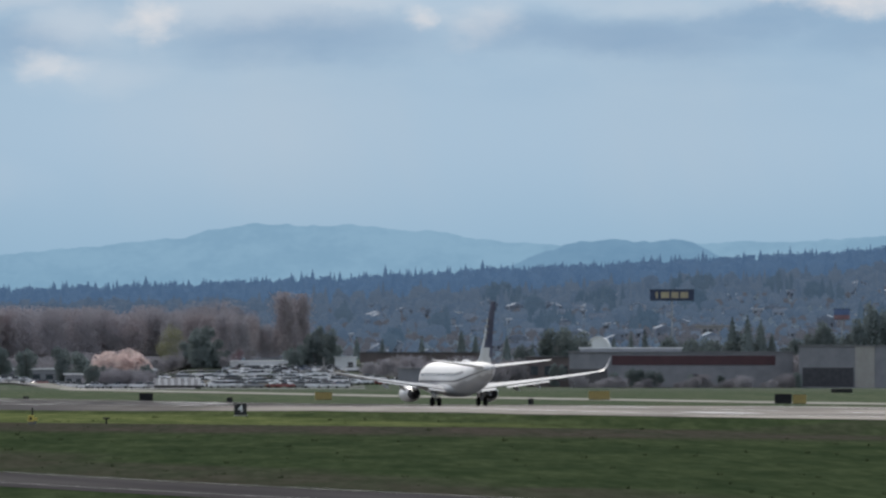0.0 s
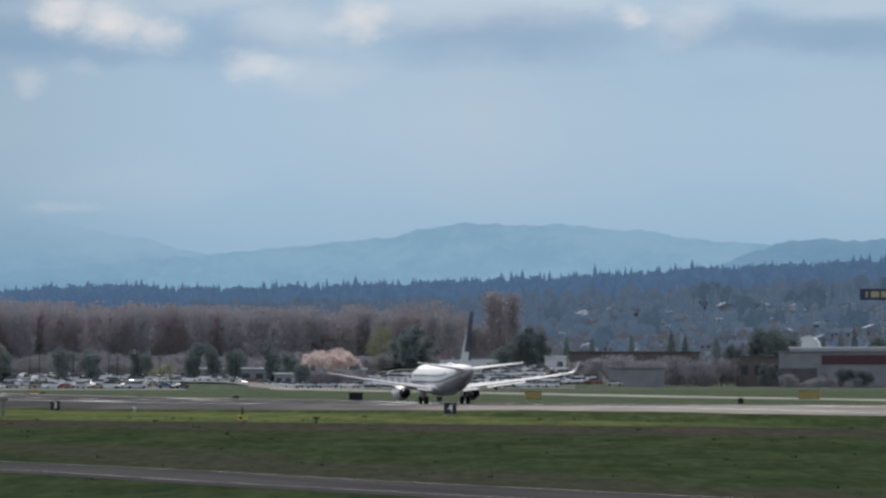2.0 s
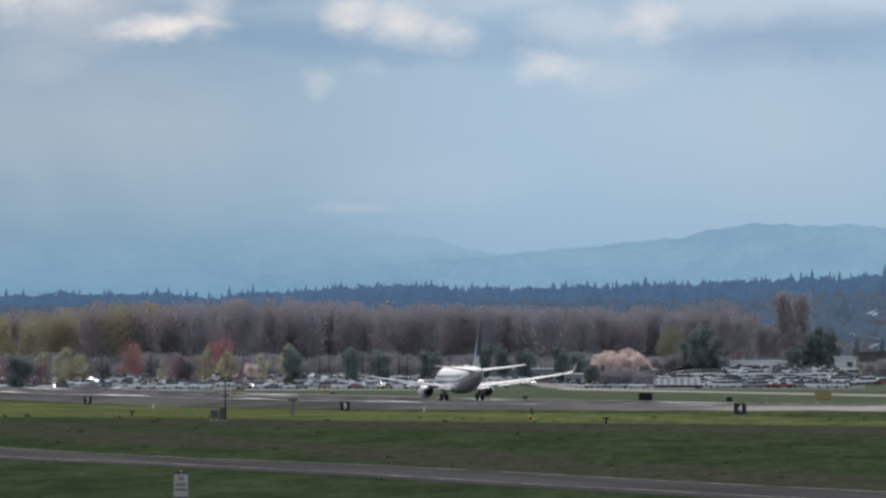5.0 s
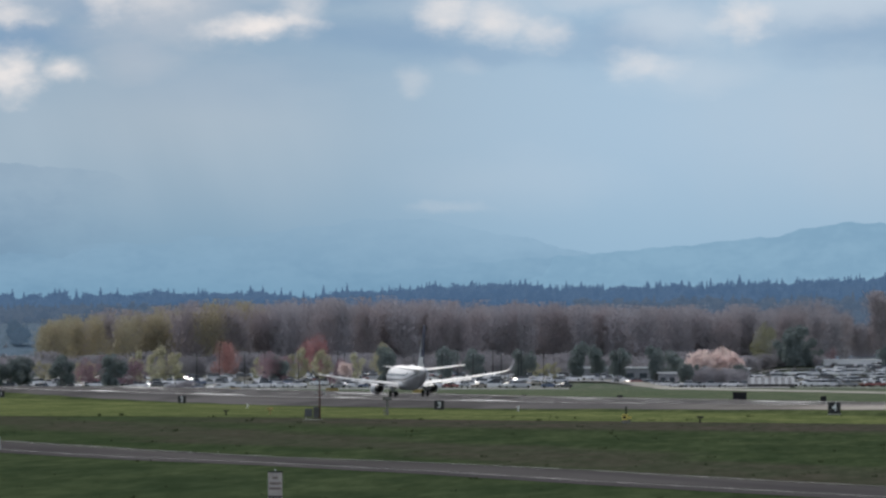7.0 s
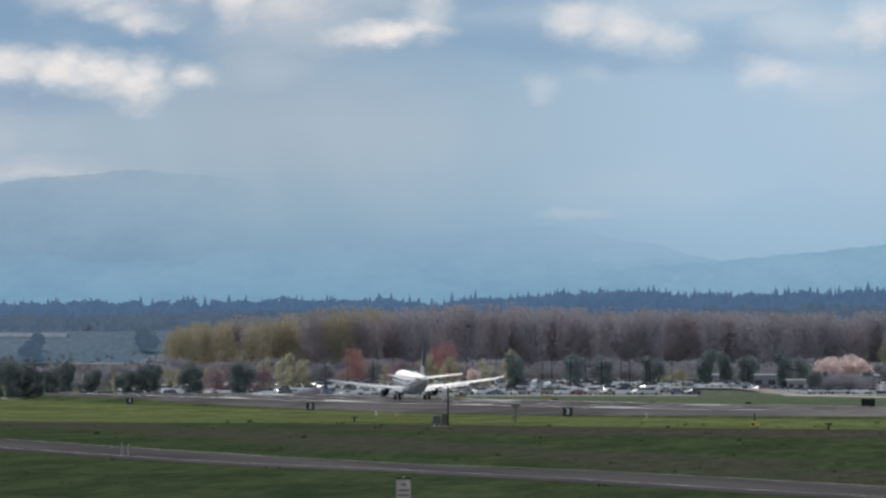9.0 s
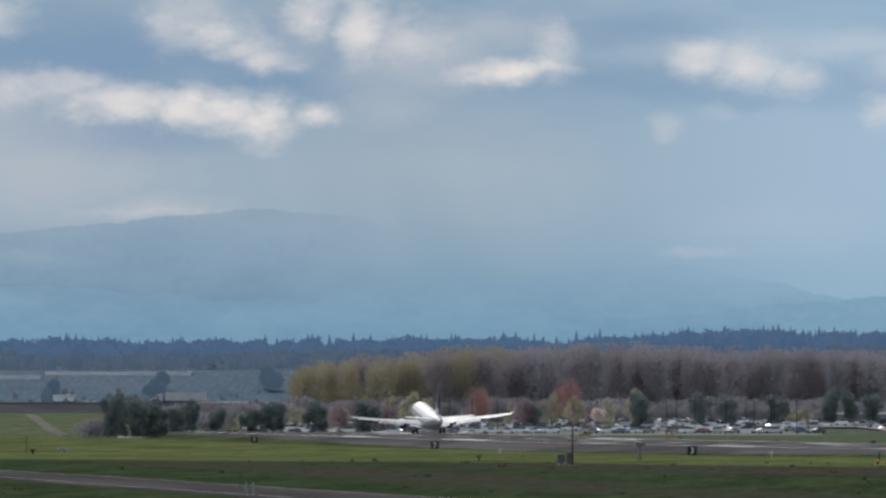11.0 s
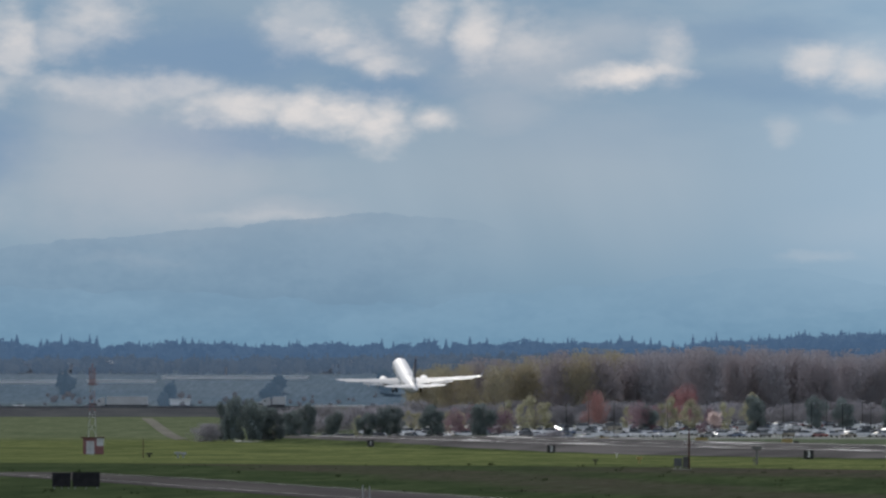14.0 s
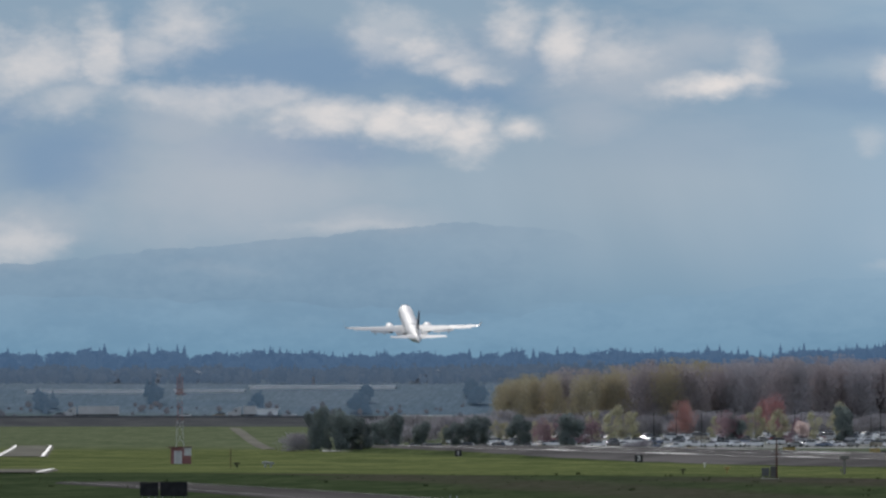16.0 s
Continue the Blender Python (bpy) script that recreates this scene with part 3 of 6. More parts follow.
# broad white bars along the runway
for s, lat, long in ((567, 232, 34), (411, 232, 46), (285, 233, 26), (164, 233, 28), (768, 263, 66), (745, 232, 62), (1120, 262, 80), (930, 232, 40), (40, 262, 40), (-120, 236, 30), (330, 264, 50), (520, 264, 40)):
    painted([along_runway(s + long * (i / 4 - 0.5), lat) for i in range(5)], 1.6, 0.205, WHITE_LINE, "runway_bar", "broad white bar on the runway", runway_z)

# ---------------------------------------------------------------- airliner
def airfoil(chord, thick, n=10):
    """Points round a wing section, leading edge at 0, trailing edge at -chord (y), z up."""
    xs = [0.5 - 0.5 * math.cos(math.pi * i / n) for i in range(n + 1)]
    t = lambda x: 5 * thick * chord * (0.2969 * math.sqrt(x) - 0.126 * x - 0.3516 * x * x + 0.2843 * x ** 3 - 0.1036 * x ** 4)
    up = [(-x * chord, t(x) + 0.02 * chord * math.sin(math.pi * x)) for x in xs]
    lo = [(-x * chord, -t(x) * 0.8) for x in xs[1:-1]][::-1]
    return up + lo


def wing_skin(stations, side):
    """stations: x, leading-edge y, z, chord, thickness ratio, lean of the section from flat (degrees)."""
    rings = []
    for x, y, z, c, th, lean in stations:
        ca, sa = math.cos(radians(lean)), math.sin(radians(lean))
        rings.append([(side * (x - pz * sa), y + py, z + pz * ca) for py, pz in airfoil(c, th)])
    return loft(rings)


def build_airliner():
    white = material("aircraft_white", (0.68, 0.68, 0.69), 0.62, second=(0.60, 0.605, 0.62), scale=0.35)
    nacelle = material("nacelle_white", (0.62, 0.62, 0.63), 0.3, second=(0.55, 0.555, 0.565), scale=0.35, coat=0.3)
    grey = material("aircraft_grey", (0.42, 0.43, 0.45), 0.38, second=(0.36, 0.37, 0.39), scale=0.3, coat=0.2)
    wing_grey = material("wing_metal", (0.45, 0.46, 0.475), 0.55, second=(0.39, 0.40, 0.415), scale=0.5)
    edge_metal = material("polished_metal", (0.78, 0.78, 0.79), 0.18, metal=1.0, scale=1.0)
    blue = material("tail_blue", (0.036, 0.044, 0.080), 0.75, second=(0.03, 0.037, 0.068), scale=0.4)
    winglet_m = material("winglet_paint", (0.27, 0.28, 0.31), 0.5, scale=0.5)
    stripe_m = material("stripe_dark", (0.10, 0.10, 0.12), 0.5, scale=0.5)
    gold = material("tail_gold", (0.09, 0.075, 0.05), 0.4, scale=0.5)
    dark = material("engine_dark", (0.035, 0.035, 0.038), 0.5, metal=0.5, scale=2.0)
    rubber = material("tyre_rubber", (0.018, 0.018, 0.018), 0.85, scale=4.0)
    strut_m = material("gear_steel", (0.35, 0.35, 0.36), 0.45, metal=0.6, scale=2.0)
    glassm = material("cockpit_glass", (0.02, 0.025, 0.03), 0.08, scale=1.0)
    gears = []
    plane = thing("airliner", pose(0, 0, 0), "white twin-engine jet airliner with dark blue tail, taking off", "airplane")
    # fuselage: y of the ring, centre height, half width, half height
    secs = [(19.55, 3.05, 0.06, 0.06), (19.2, 3.05, 0.48, 0.45), (18.4, 3.08, 0.98, 0.93), (17.2, 3.16, 1.38, 1.36), (15.8, 3.28, 1.66, 1.72), (14.0, 3.36, 1.84, 1.94),
            (12.0, 3.38, 1.88, 2.0), (6.0, 3.38, 1.88, 2.0), (0.0, 3.38, 1.88, 2.0), (-5.0, 3.38, 1.88, 2.0), (-8.0, 3.50, 1.83, 1.90), (-11.0, 3.78, 1.65, 1.64),
            (-14.0, 4.10, 1.33, 1.30), (-16.5, 4.36, 0.95, 0.96), (-18.4, 4.55, 0.58, 0.64), (-19.6, 4.64, 0.30, 0.36), (-19.95, 4.66, 0.16, 0.2)]
    k = 36
    rings = [[(w * math.sin(2 * math.pi * i / k), y, zc - h * math.cos(2 * math.pi * i / k)) for i in range(k)] for y, zc, w, h in secs]
    bm = loft(rings)
    # grey belly below the stripe
    for f in bm.faces:
        c = f.calc_center_median()
        zc = np.interp(-c.y, [-s[0] for s in secs], [s[1] for s in secs])
        f.material_index = 1 if c.z < zc - 0.62 else 0
    part("fuselage", bm, [white, grey], plane, "white fuselage with a grey belly", True)
    # the thin stripe along each side and round the tail
    for side in (-1, 1):
        rows = []
        for y in np.linspace(17.0, -19.2, 40):
            zc = np.interp(-y, [-s[0] for s in secs], [s[1] for s in secs])
            w = np.interp(-y, [-s[0] for s in secs], [s[2] for s in secs])
            h = np.interp(-y, [-s[0] for s in secs], [s[3] for s in secs])
            ring = []
            for a in (98, 101, 104):
                ring.append((side * (w + 0.012) * math.sin(radians(180 - a)), y, zc + (h + 0.012) * math.cos(radians(a)) ))
            rows.append(ring)
        verts = [p for r in rows for p in r]
        faces = [(i * 3 + j, i * 3 + j + 1, i * 3 + j + 4, i * 3 + j + 3) for i in range(len(rows) - 1) for j in range(2)]
        part("stripe", mesh_from(verts, faces, stripe_m), None, plane, "thin dark stripe")
    # cabin windows
    wm = None
    for side in (-1, 1):
        for y in np.arange(13.5, -10.5, -0.78):
            if wm is None:
                wm = mesh_from([(-0.02, -0.13, -0.18), (-0.02, 0.13, -0.18), (-0.02, 0.13, 0.18), (-0.02, -0.13, 0.18), (0.02, -0.13, -0.18), (0.02, 0.13, -0.18), (0.02, 0.13, 0.18), (0.02, -0.13, 0.18)],
                               [(0, 1, 2, 3), (7, 6, 5, 4), (0, 4, 5, 1), (1, 5, 6, 2), (2, 6, 7, 3), (3, 7, 4, 0)], glassm)
            half = np.interp(-y, [-s[0] for s in secs], [s[2] for s in secs])
            part("window", wm, None, plane, at=pose(side * (half - 0.012) * 0.985, y, np.interp(-y, [-s[0] for s in secs], [s[1] for s in secs]) + 0.45, 0, -side * 12, 0))
    for side in (-1, 1):
        verts = [(side * 0.04, 17.45, 4.35), (side * 0.95, 17.0, 4.25), (side * 0.95, 16.45, 4.72), (side * 0.04, 16.75, 4.86)]
        part("windscreen", mesh_from(verts + [(x, y - 0.1, z - 0.1) for x, y, z in verts], [(0, 1, 2, 3), (4, 7, 6, 5), (0, 4, 5, 1), (1, 5, 6, 2), (2, 6, 7, 3), (3, 7, 4, 0)], glassm), None, plane, "dark cockpit window")
    # belly fairing under the wing
    part("belly_fairing", loft([[(w * math.sin(2 * math.pi * i / 20), y, 2.15 - h * math.cos(2 * math.pi * i / 20)) for i in range(20)] for y, w, h in
                               ((8.2, 0.3, 0.2), (6.5, 1.6, 0.85), (3.0, 2.0, 1.05), (-1.5, 2.0, 1.05), (-4.5, 1.4, 0.8), (-6.2, 0.3, 0.3))]), grey, plane, "grey belly fairing", True)
    for side, word in ((-1, "left"), (1, "right")):
        wing = part("wing", wing_skin([(0.6, 7.0, 1.95, 8.0, 0.12, 0), (1.9, 6.1, 2.05, 7.2, 0.115, 0), (5.9, 3.2, 2.6, 4.6, 0.105, 0), (11.0, 0.45, 3.3, 3.1, 0.095, 0), (16.4, -2.55, 4.15, 1.75, 0.09, 0)], side), wing_grey, plane, "light grey swept wing", True)
        part("winglet", wing_skin([(16.4, -2.55, 4.15, 1.75, 0.10, 0), (17.0, -3.0, 4.32, 1.5, 0.08, 35), (17.4, -3.6, 4.75, 1.1, 0.05, 68), (17.75, -4.75, 6.0, 0.45, 0.04, 74)], side), winglet_m, wing, "pale grey winglet", True)
        # slats: bright leading edge
        bm = bmesh.new()
        for (xa, ya, za), (xb, yb, zb) in (((6.0, 3.2, 2.58), (11.0, 0.5, 3.28)), ((11.0, 0.5, 3.28), (16.3, -2.45, 4.13))):
            rod(bm, (side * xa, ya, za), (side * xb, yb, zb), 0.12, 0.08, 8)
        part("slat", bm, edge_metal, wing, "polished leading edge")
        # flaps, set for take-off
        for x0, x1, y0, y1, z0, z1, c in ((2.1, 4.1, -1.15, -1.30, 1.95, 2.2, 1.7), (5.6, 10.6, -1.35, -2.45, 2.4, 3.1, 1.25)):
            rings = [[(side * x, y + py * 0.98, z + py * 0.13 + pz) for py, pz in airfoil(c, 0.09, 6)] for x, y, z in ((x0, y0 + 0.25, z0), (x1, y1 + 0.25, z1))]
            part("flap", loft(rings), wing_grey, wing, smooth_faces=True)
        part("aileron", loft([[(side * x, y + py, z + pz) for py, pz in airfoil(0.75, 0.1, 6)] for x, y, z in ((11.4, -2.25, 3.33), (15.2, -4.05, 3.93))]), wing_grey, wing, smooth_faces=True)
        for x, y, z in ((3.4, -1.0, 1.75), (7.0, -0.4, 2.35), (9.4, -1.4, 2.65)):
            part("flap_fairing", loft([[(side * x + r * math.cos(2 * math.pi * i / 10), y + dy, z + dz + 1.25 * r * math.sin(2 * math.pi * i / 10)) for i in range(10)]
                                       for dy, dz, r in ((1.6, 0.0, 0.03), (0.9, -0.08, 0.17), (-0.3, -0.16, 0.2), (-1.5, -0.34, 0.13), (-2.1, -0.45, 0.02))]), wing_grey, wing, "pod under the wing's trailing edge", True)
        for (dx, dy, dz), tone in (((17.2, -4.2, 4.45), edge_metal),):
            part("wingtip_light", boxes((side * dx - 0.08, side * dx + 0.08, dy - 0.15, dy + 0.05, dz - 0.05, dz + 0.05), bevel=0.02), tone, wing)
        # engine
        bm = loft([[(side * 4.83 + r * math.cos(2 * math.pi * i / 28), y, 1.50 + (r * math.sin(2 * math.pi * i / 28)) * (0.93 if math.sin(2 * math.pi * i / 28) < 0 else 1.0)) for i in range(28)]
                   for y, r in ((7.6, 0.80), (7.75, 0.88), (7.7, 0.98), (7.2, 1.07), (6.2, 1.12), (5.2, 1.10), (4.7, 1.06), (3.55, 0.76), (3.55, 0.72), (4.4, 0.70))], cap=True)
        for f in bm.faces:
            # the fan duct behind the cowl and the intake are dark inside
            c = f.calc_center_median()
            f.material_index = 1 if math.hypot(c.x - side * 4.83, c.z - 1.50) < 0.745 + 0.09 * (c.y > 6) and (c.y < 4.6 or c.y > 7.55) else (2 if c.y > 4.8 else 0)
        eng = part("engine", bm, [nacelle, dark, white], plane, "white engine nacelle", True)
        part("exhaust_nozzle", loft([[(side * 4.83 + r * math.cos(2 * math.pi * i / 24), y, 1.48 + r * math.sin(2 * math.pi * i / 24)) for i in range(24)] for y, r in ((4.6, 0.70), (3.5, 0.62), (2.75, 0.48), (2.75, 0.40), (3.4, 0.40))]), dark, eng, "dark exhaust nozzle", True)
        part("exhaust_cone", loft([[(side * 4.83 + r * math.cos(2 * math.pi * i / 16), y, 1.48 + r * math.sin(2 * math.pi * i / 16)) for i in range(16)] for y, r in ((3.6, 0.30), (2.9, 0.26), (2.2, 0.04))]), dark, eng, smooth_faces=True)
        part("intake_lip", loft([[(side * 4.83 + r * math.cos(2 * math.pi * i / 28), y, 1.50 + (r * math.sin(2 * math.pi * i / 28)) * (0.93 if math.sin(2 * math.pi * i / 28) < 0 else 1.0)) for i in range(28)] for y, r in ((7.66, 0.83), (7.82, 0.89), (7.72, 1.0), (7.45, 1.05))], cap=False), edge_metal, eng, "bare metal intake lip", True)
        part("pylon", loft([[(side * 4.83 + w, y, z) for w, y, z in ((-0.16, y0, z0), (0.16, y0, z0), (0.16, y1, z1), (-0.16, y1, z1))] for y0, z0, y1, z1 in ((6.4, 2.45, 6.2, 2.58), (4.2, 2.25, 4.0, 2.85), (2.2, 1.9, 2.0, 2.5))]), white, eng)
        # tailplane
        part("tailplane", wing_skin([(0.5, -13.6, 4.75, 4.2, 0.10, 0), (1.2, -14.1, 4.85, 3.8, 0.10, 0), (7.15, -18.2, 5.6, 1.35, 0.09, 0)], side), white, plane, "white tailplane", True)
        # main gear
        gear = part("main_gear", rod(rod(bmesh.new(), (side * 2.86, 0, 0.62), (side * 2.75, 0.1, 2.4), 0.13, 0.16, 10), (side * 2.86, 0.1, 1.2), (side * 1.4, 0.5, 2.1), 0.07, 0.09), strut_m, plane, "steel landing gear leg")
        gears.append((gear, (side * 2.75, 0.1, 2.4), (0, side * 62.0, 0)))
        for dx in (-0.43, 0.43):
            w = side * 2.86 + dx
            part("wheel", loft([[(w + x, r * math.cos(2 * math.pi * i / 24), 0.565 + r * math.sin(2 * math.pi * i / 24)) for i in range(24)] for x, r in ((-0.19, 0.30), (-0.20, 0.46), (-0.14, 0.545), (0.0, 0.565), (0.14, 0.545), (0.20, 0.46), (0.19, 0.30))]), rubber, gear, "black tyre", True)
        part("gear_door", boxes((side * 3.02 - 0.03, side * 3.02 + 0.03, -0.45, 0.55, 1.1, 2.2), bevel=0.02), white, gear)
    # nose gear
    nose = part("nose_gear", rod(bmesh.new(), (0, 15.6, 0.35), (0, 15.5, 1.9), 0.08, 0.1), strut_m, plane, "steel nose gear leg")
    gears.append((nose, (0, 15.5, 1.9), (62.0, 0, 0)))
    for dx in (-0.2, 0.2):
        part("wheel", loft([[(dx + x, 15.6 + r * math.cos(2 * math.pi * i / 20), 0.345 + r * math.sin(2 * math.pi * i / 20)) for i in range(20)] for x, r in ((-0.09, 0.2), (-0.1, 0.29), (0, 0.345), (0.1, 0.29), (0.09, 0.2))]), rubber, nose, "black tyre", True)
    # fin with dorsal fillet, rudder, globe mark
    stations = ((5.2, -8.8, 9.8, 0.03), (5.6, -11.3, 7.3, 0.045), (6.3, -12.6, 6.2, 0.07), (8.0, -14.3, 5.0, 0.085), (10.5, -16.75, 3.55, 0.09), (12.4, -18.6, 2.45, 0.085), (12.55, -18.9, 2.1, 0.05))
    heights = [5.2, 5.4, 5.6, 5.95, 6.3, 6.7, 7.1, 7.55, 8.0, 8.6, 9.2, 9.85, 10.5, 11.1, 11.75, 12.4, 12.55]
    fin_rings = []
    for z in heights:
        y, c, t = (float(np.interp(z, [q[0] for q in stations], [q[k] for q in stations])) for k in (1, 2, 3))
        fin_rings.append([(pz, y + py, z) for py, pz in airfoil(c, t)])
    bm = loft(fin_rings)
    for f in bm.faces:
        # grey foot that climbs along the leading edge, dark blue above it
        c = f.calc_center_median()
        lead = float(np.interp(c.z, [q[0] for q in stations], [q[1] for q in stations]))
        f.material_index = 1 if c.z < 7.3 or lead - c.y < max(0.12, 2.3 - 0.55 * (c.z - 7.3)) else 0
    fin = part("fin", bm, [blue, grey], plane, "dark blue tail fin over a grey foot", True)
    for side in (-1, 1):
        bm = bmesh.new()
        for i, w in enumerate((-1.05, -0.55, -0.05, 0.45)):
            zz = 8.2 + i * 0.72
            half = math.sqrt(max(0.05, 1.35 ** 2 - (zz - 9.2) ** 2))
            box(bm, side * 0.30 - 0.012, side * 0.30 + 0.012, -17.3 - (zz - 9.2) * 0.55 - half, -17.3 - (zz - 9.2) * 0.55 + half, zz - 0.09, zz + 0.09)
        part("tail_mark", bm, gold, fin, "gold line pattern")
    part("rudder", loft([[(pz, y + py, z) for py, pz in airfoil(c, 0.09, 6)] for z, y, c in ((5.9, -17.2, 1.75), (9.0, -18.2, 1.45), (12.3, -20.2, 0.95))]), blue, fin, "dark blue rudder", True)
    part("tail_cone", loft([[(r * math.sin(2 * math.pi * i / 14), y, 4.66 + r * math.cos(2 * math.pi * i / 14)) for i in range(14)] for y, r in ((-19.6, 0.27), (-20.0, 0.17), (-19.85, 0.12))]), dark, plane, "dark exhaust of the tail cone", True)
    # antennas and beacon
    part("antenna", boxes((-0.03, 0.03, 1.5, 1.9, 5.3, 5.75)), white, plane)
    part("antenna", boxes((-0.03, 0.03, 8.0, 8.3, 5.3, 5.7)), white, plane)
    part("satellite_dome", loft([[(r * math.sin(2 * math.pi * i / 14), -4.5 + r * 1.9 * math.cos(2 * math.pi * i / 14), z) for i in range(14)] for z, r in ((5.3, 0.6), (5.5, 0.52), (5.62, 0.3), (5.66, 0.05))]), white, plane, "white dome on the roof", True)
    return plane, gears


airliner, GEARS = build_airliner()

# ---------------------------------------------------------------- distance: mountains and wooded ridge
def ridge_mesh(r, u0, u1, step, top, base_v, rough, seed, depth=60.0):
    """A range of hills at the distance r: a crest whose height (ticks above eye level) follows top(u), sloping forwards to its foot."""
    verts, faces = [], []
    us = np.arange(u0, u1 + step, step)
    k = 6
    for i, u in enumerate(us):
        crest = top(u) + rough * (noise.fractal(Vector((u * 0.012, seed, 0)), 0.8, 2.1, 7))
        for j in range(k):
            f = j / (k - 1)
            rr = r + depth * f
            x, y = spot(u, rr)
            v = base_v + (crest - base_v) * (f ** 0.8)
            verts.append((x, y, rise(v, rr)))
    n = len(us)
    for i in range(n - 1):
        for j in range(k - 1):
            faces.append((i * k + j, (i + 1) * k + j, (i + 1) * k + j + 1, i * k + j + 1))
    return verts, faces


def line(*pts):
    us, vs = [p[0] for p in pts], [p[1] for p in pts]
    return lambda u: float(np.interp(u, us, vs))


def bumps(base, *peaks):
    return lambda u: base + sum(h * math.exp(-((u - c) / w) ** 2) for c, w, h in peaks)


BACK = [
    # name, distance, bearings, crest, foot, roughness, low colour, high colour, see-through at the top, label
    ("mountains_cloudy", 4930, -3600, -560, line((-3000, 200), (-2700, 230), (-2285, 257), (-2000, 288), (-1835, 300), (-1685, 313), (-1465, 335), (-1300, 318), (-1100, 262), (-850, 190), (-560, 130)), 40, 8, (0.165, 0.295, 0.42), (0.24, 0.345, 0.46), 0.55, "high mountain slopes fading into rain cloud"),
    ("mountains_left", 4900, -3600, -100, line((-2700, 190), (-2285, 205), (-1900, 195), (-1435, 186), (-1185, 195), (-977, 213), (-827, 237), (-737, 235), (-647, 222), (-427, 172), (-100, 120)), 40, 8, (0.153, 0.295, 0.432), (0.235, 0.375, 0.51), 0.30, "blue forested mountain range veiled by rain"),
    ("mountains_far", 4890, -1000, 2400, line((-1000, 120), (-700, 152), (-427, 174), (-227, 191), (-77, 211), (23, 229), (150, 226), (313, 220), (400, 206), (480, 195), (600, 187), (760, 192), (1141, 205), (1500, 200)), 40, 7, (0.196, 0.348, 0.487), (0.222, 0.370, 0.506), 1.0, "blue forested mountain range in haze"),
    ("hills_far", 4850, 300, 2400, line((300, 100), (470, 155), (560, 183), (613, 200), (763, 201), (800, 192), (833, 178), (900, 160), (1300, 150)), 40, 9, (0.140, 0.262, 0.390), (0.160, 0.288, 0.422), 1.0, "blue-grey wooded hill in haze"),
]
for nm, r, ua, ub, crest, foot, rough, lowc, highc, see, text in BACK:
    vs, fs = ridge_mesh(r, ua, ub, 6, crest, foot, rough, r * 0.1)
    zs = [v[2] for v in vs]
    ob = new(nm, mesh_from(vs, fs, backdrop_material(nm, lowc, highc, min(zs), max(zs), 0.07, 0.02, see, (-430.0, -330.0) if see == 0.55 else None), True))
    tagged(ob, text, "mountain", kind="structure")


# ---------------------------------------------------------------- trees
def tri_cloud(rng, centres, sizes, flat=0.5, stretch=None):
    """Small leaf clumps: a bent pair of triangles at each centre."""
    n = len(centres)
    a = rng.normal(size=(n, 3))
    a[:, 2] *= flat
    a /= np.linalg.norm(a, axis=1)[:, None] + 1e-9
    b = rng.normal(size=(n, 3))
    b -= (b * a).sum(1)[:, None] * a
    b /= np.linalg.norm(b, axis=1)[:, None] + 1e-9
    c = np.cross(a, b)
    s = np.asarray(sizes)[:, None]
    if stretch is not None:
        a = a * stretch
    p0, p1 = centres - a * s, centres + a * s
    p2, p3 = centres + b * s * 0.75 + c * s * 0.25, centres - b * s * 0.75 + c * s * 0.25
    verts = np.stack([p0, p2, p1, p3], 1).reshape(-1, 3)
    faces = [(4 * i, 4 * i + 1, 4 * i + 2, 4 * i + 3) for i in range(n)]
    return verts, faces


def limbs_mesh(rng, h, spread, count, trunk_r, mat, start=0.3):
    """Tapered trunk with forked limbs."""
    bm = bmesh.new()
    p, r = Vector((0, 0, -0.3)), trunk_r
    top = h * 0.72
    pts = []
    for i in range(5):
        q = Vector((rng.normal() * 0.25, rng.normal() * 0.25, top * (i + 1) / 5))
        rod(bm, p, q, r, r * 0.72, 7)
        p, r = q, r * 0.72
        pts.append((q, r))
    for i in range(count):
        z = top * (start + (1 - start) * rng.random())
        a = 2 * math.pi * rng.random()
        o = Vector((0, 0, z))
        ln = spread * (0.55 + 0.5 * rng.random()) * (1.1 - 0.5 * z / top)
        e = o + Vector((math.cos(a) * ln * 0.75, math.sin(a) * ln * 0.75, ln * 0.85))
        rod(bm, o, e, trunk_r * 0.34, trunk_r * 0.12, 5)
        for k in range(2):
            a2 = a + rng.normal() * 0.8
            s = o.lerp(e, 0.5 + 0.3 * k)
            rod(bm, s, s + Vector((math.cos(a2) * ln * 0.4, math.sin(a2) * ln * 0.4, ln * 0.5)), trunk_r * 0.16, trunk_r * 0.05, 4)
    me = bpy.data.meshes.new("trunk")
    bm.to_mesh(me)
    bm.free()
    me.materials.append(mat)
    return me


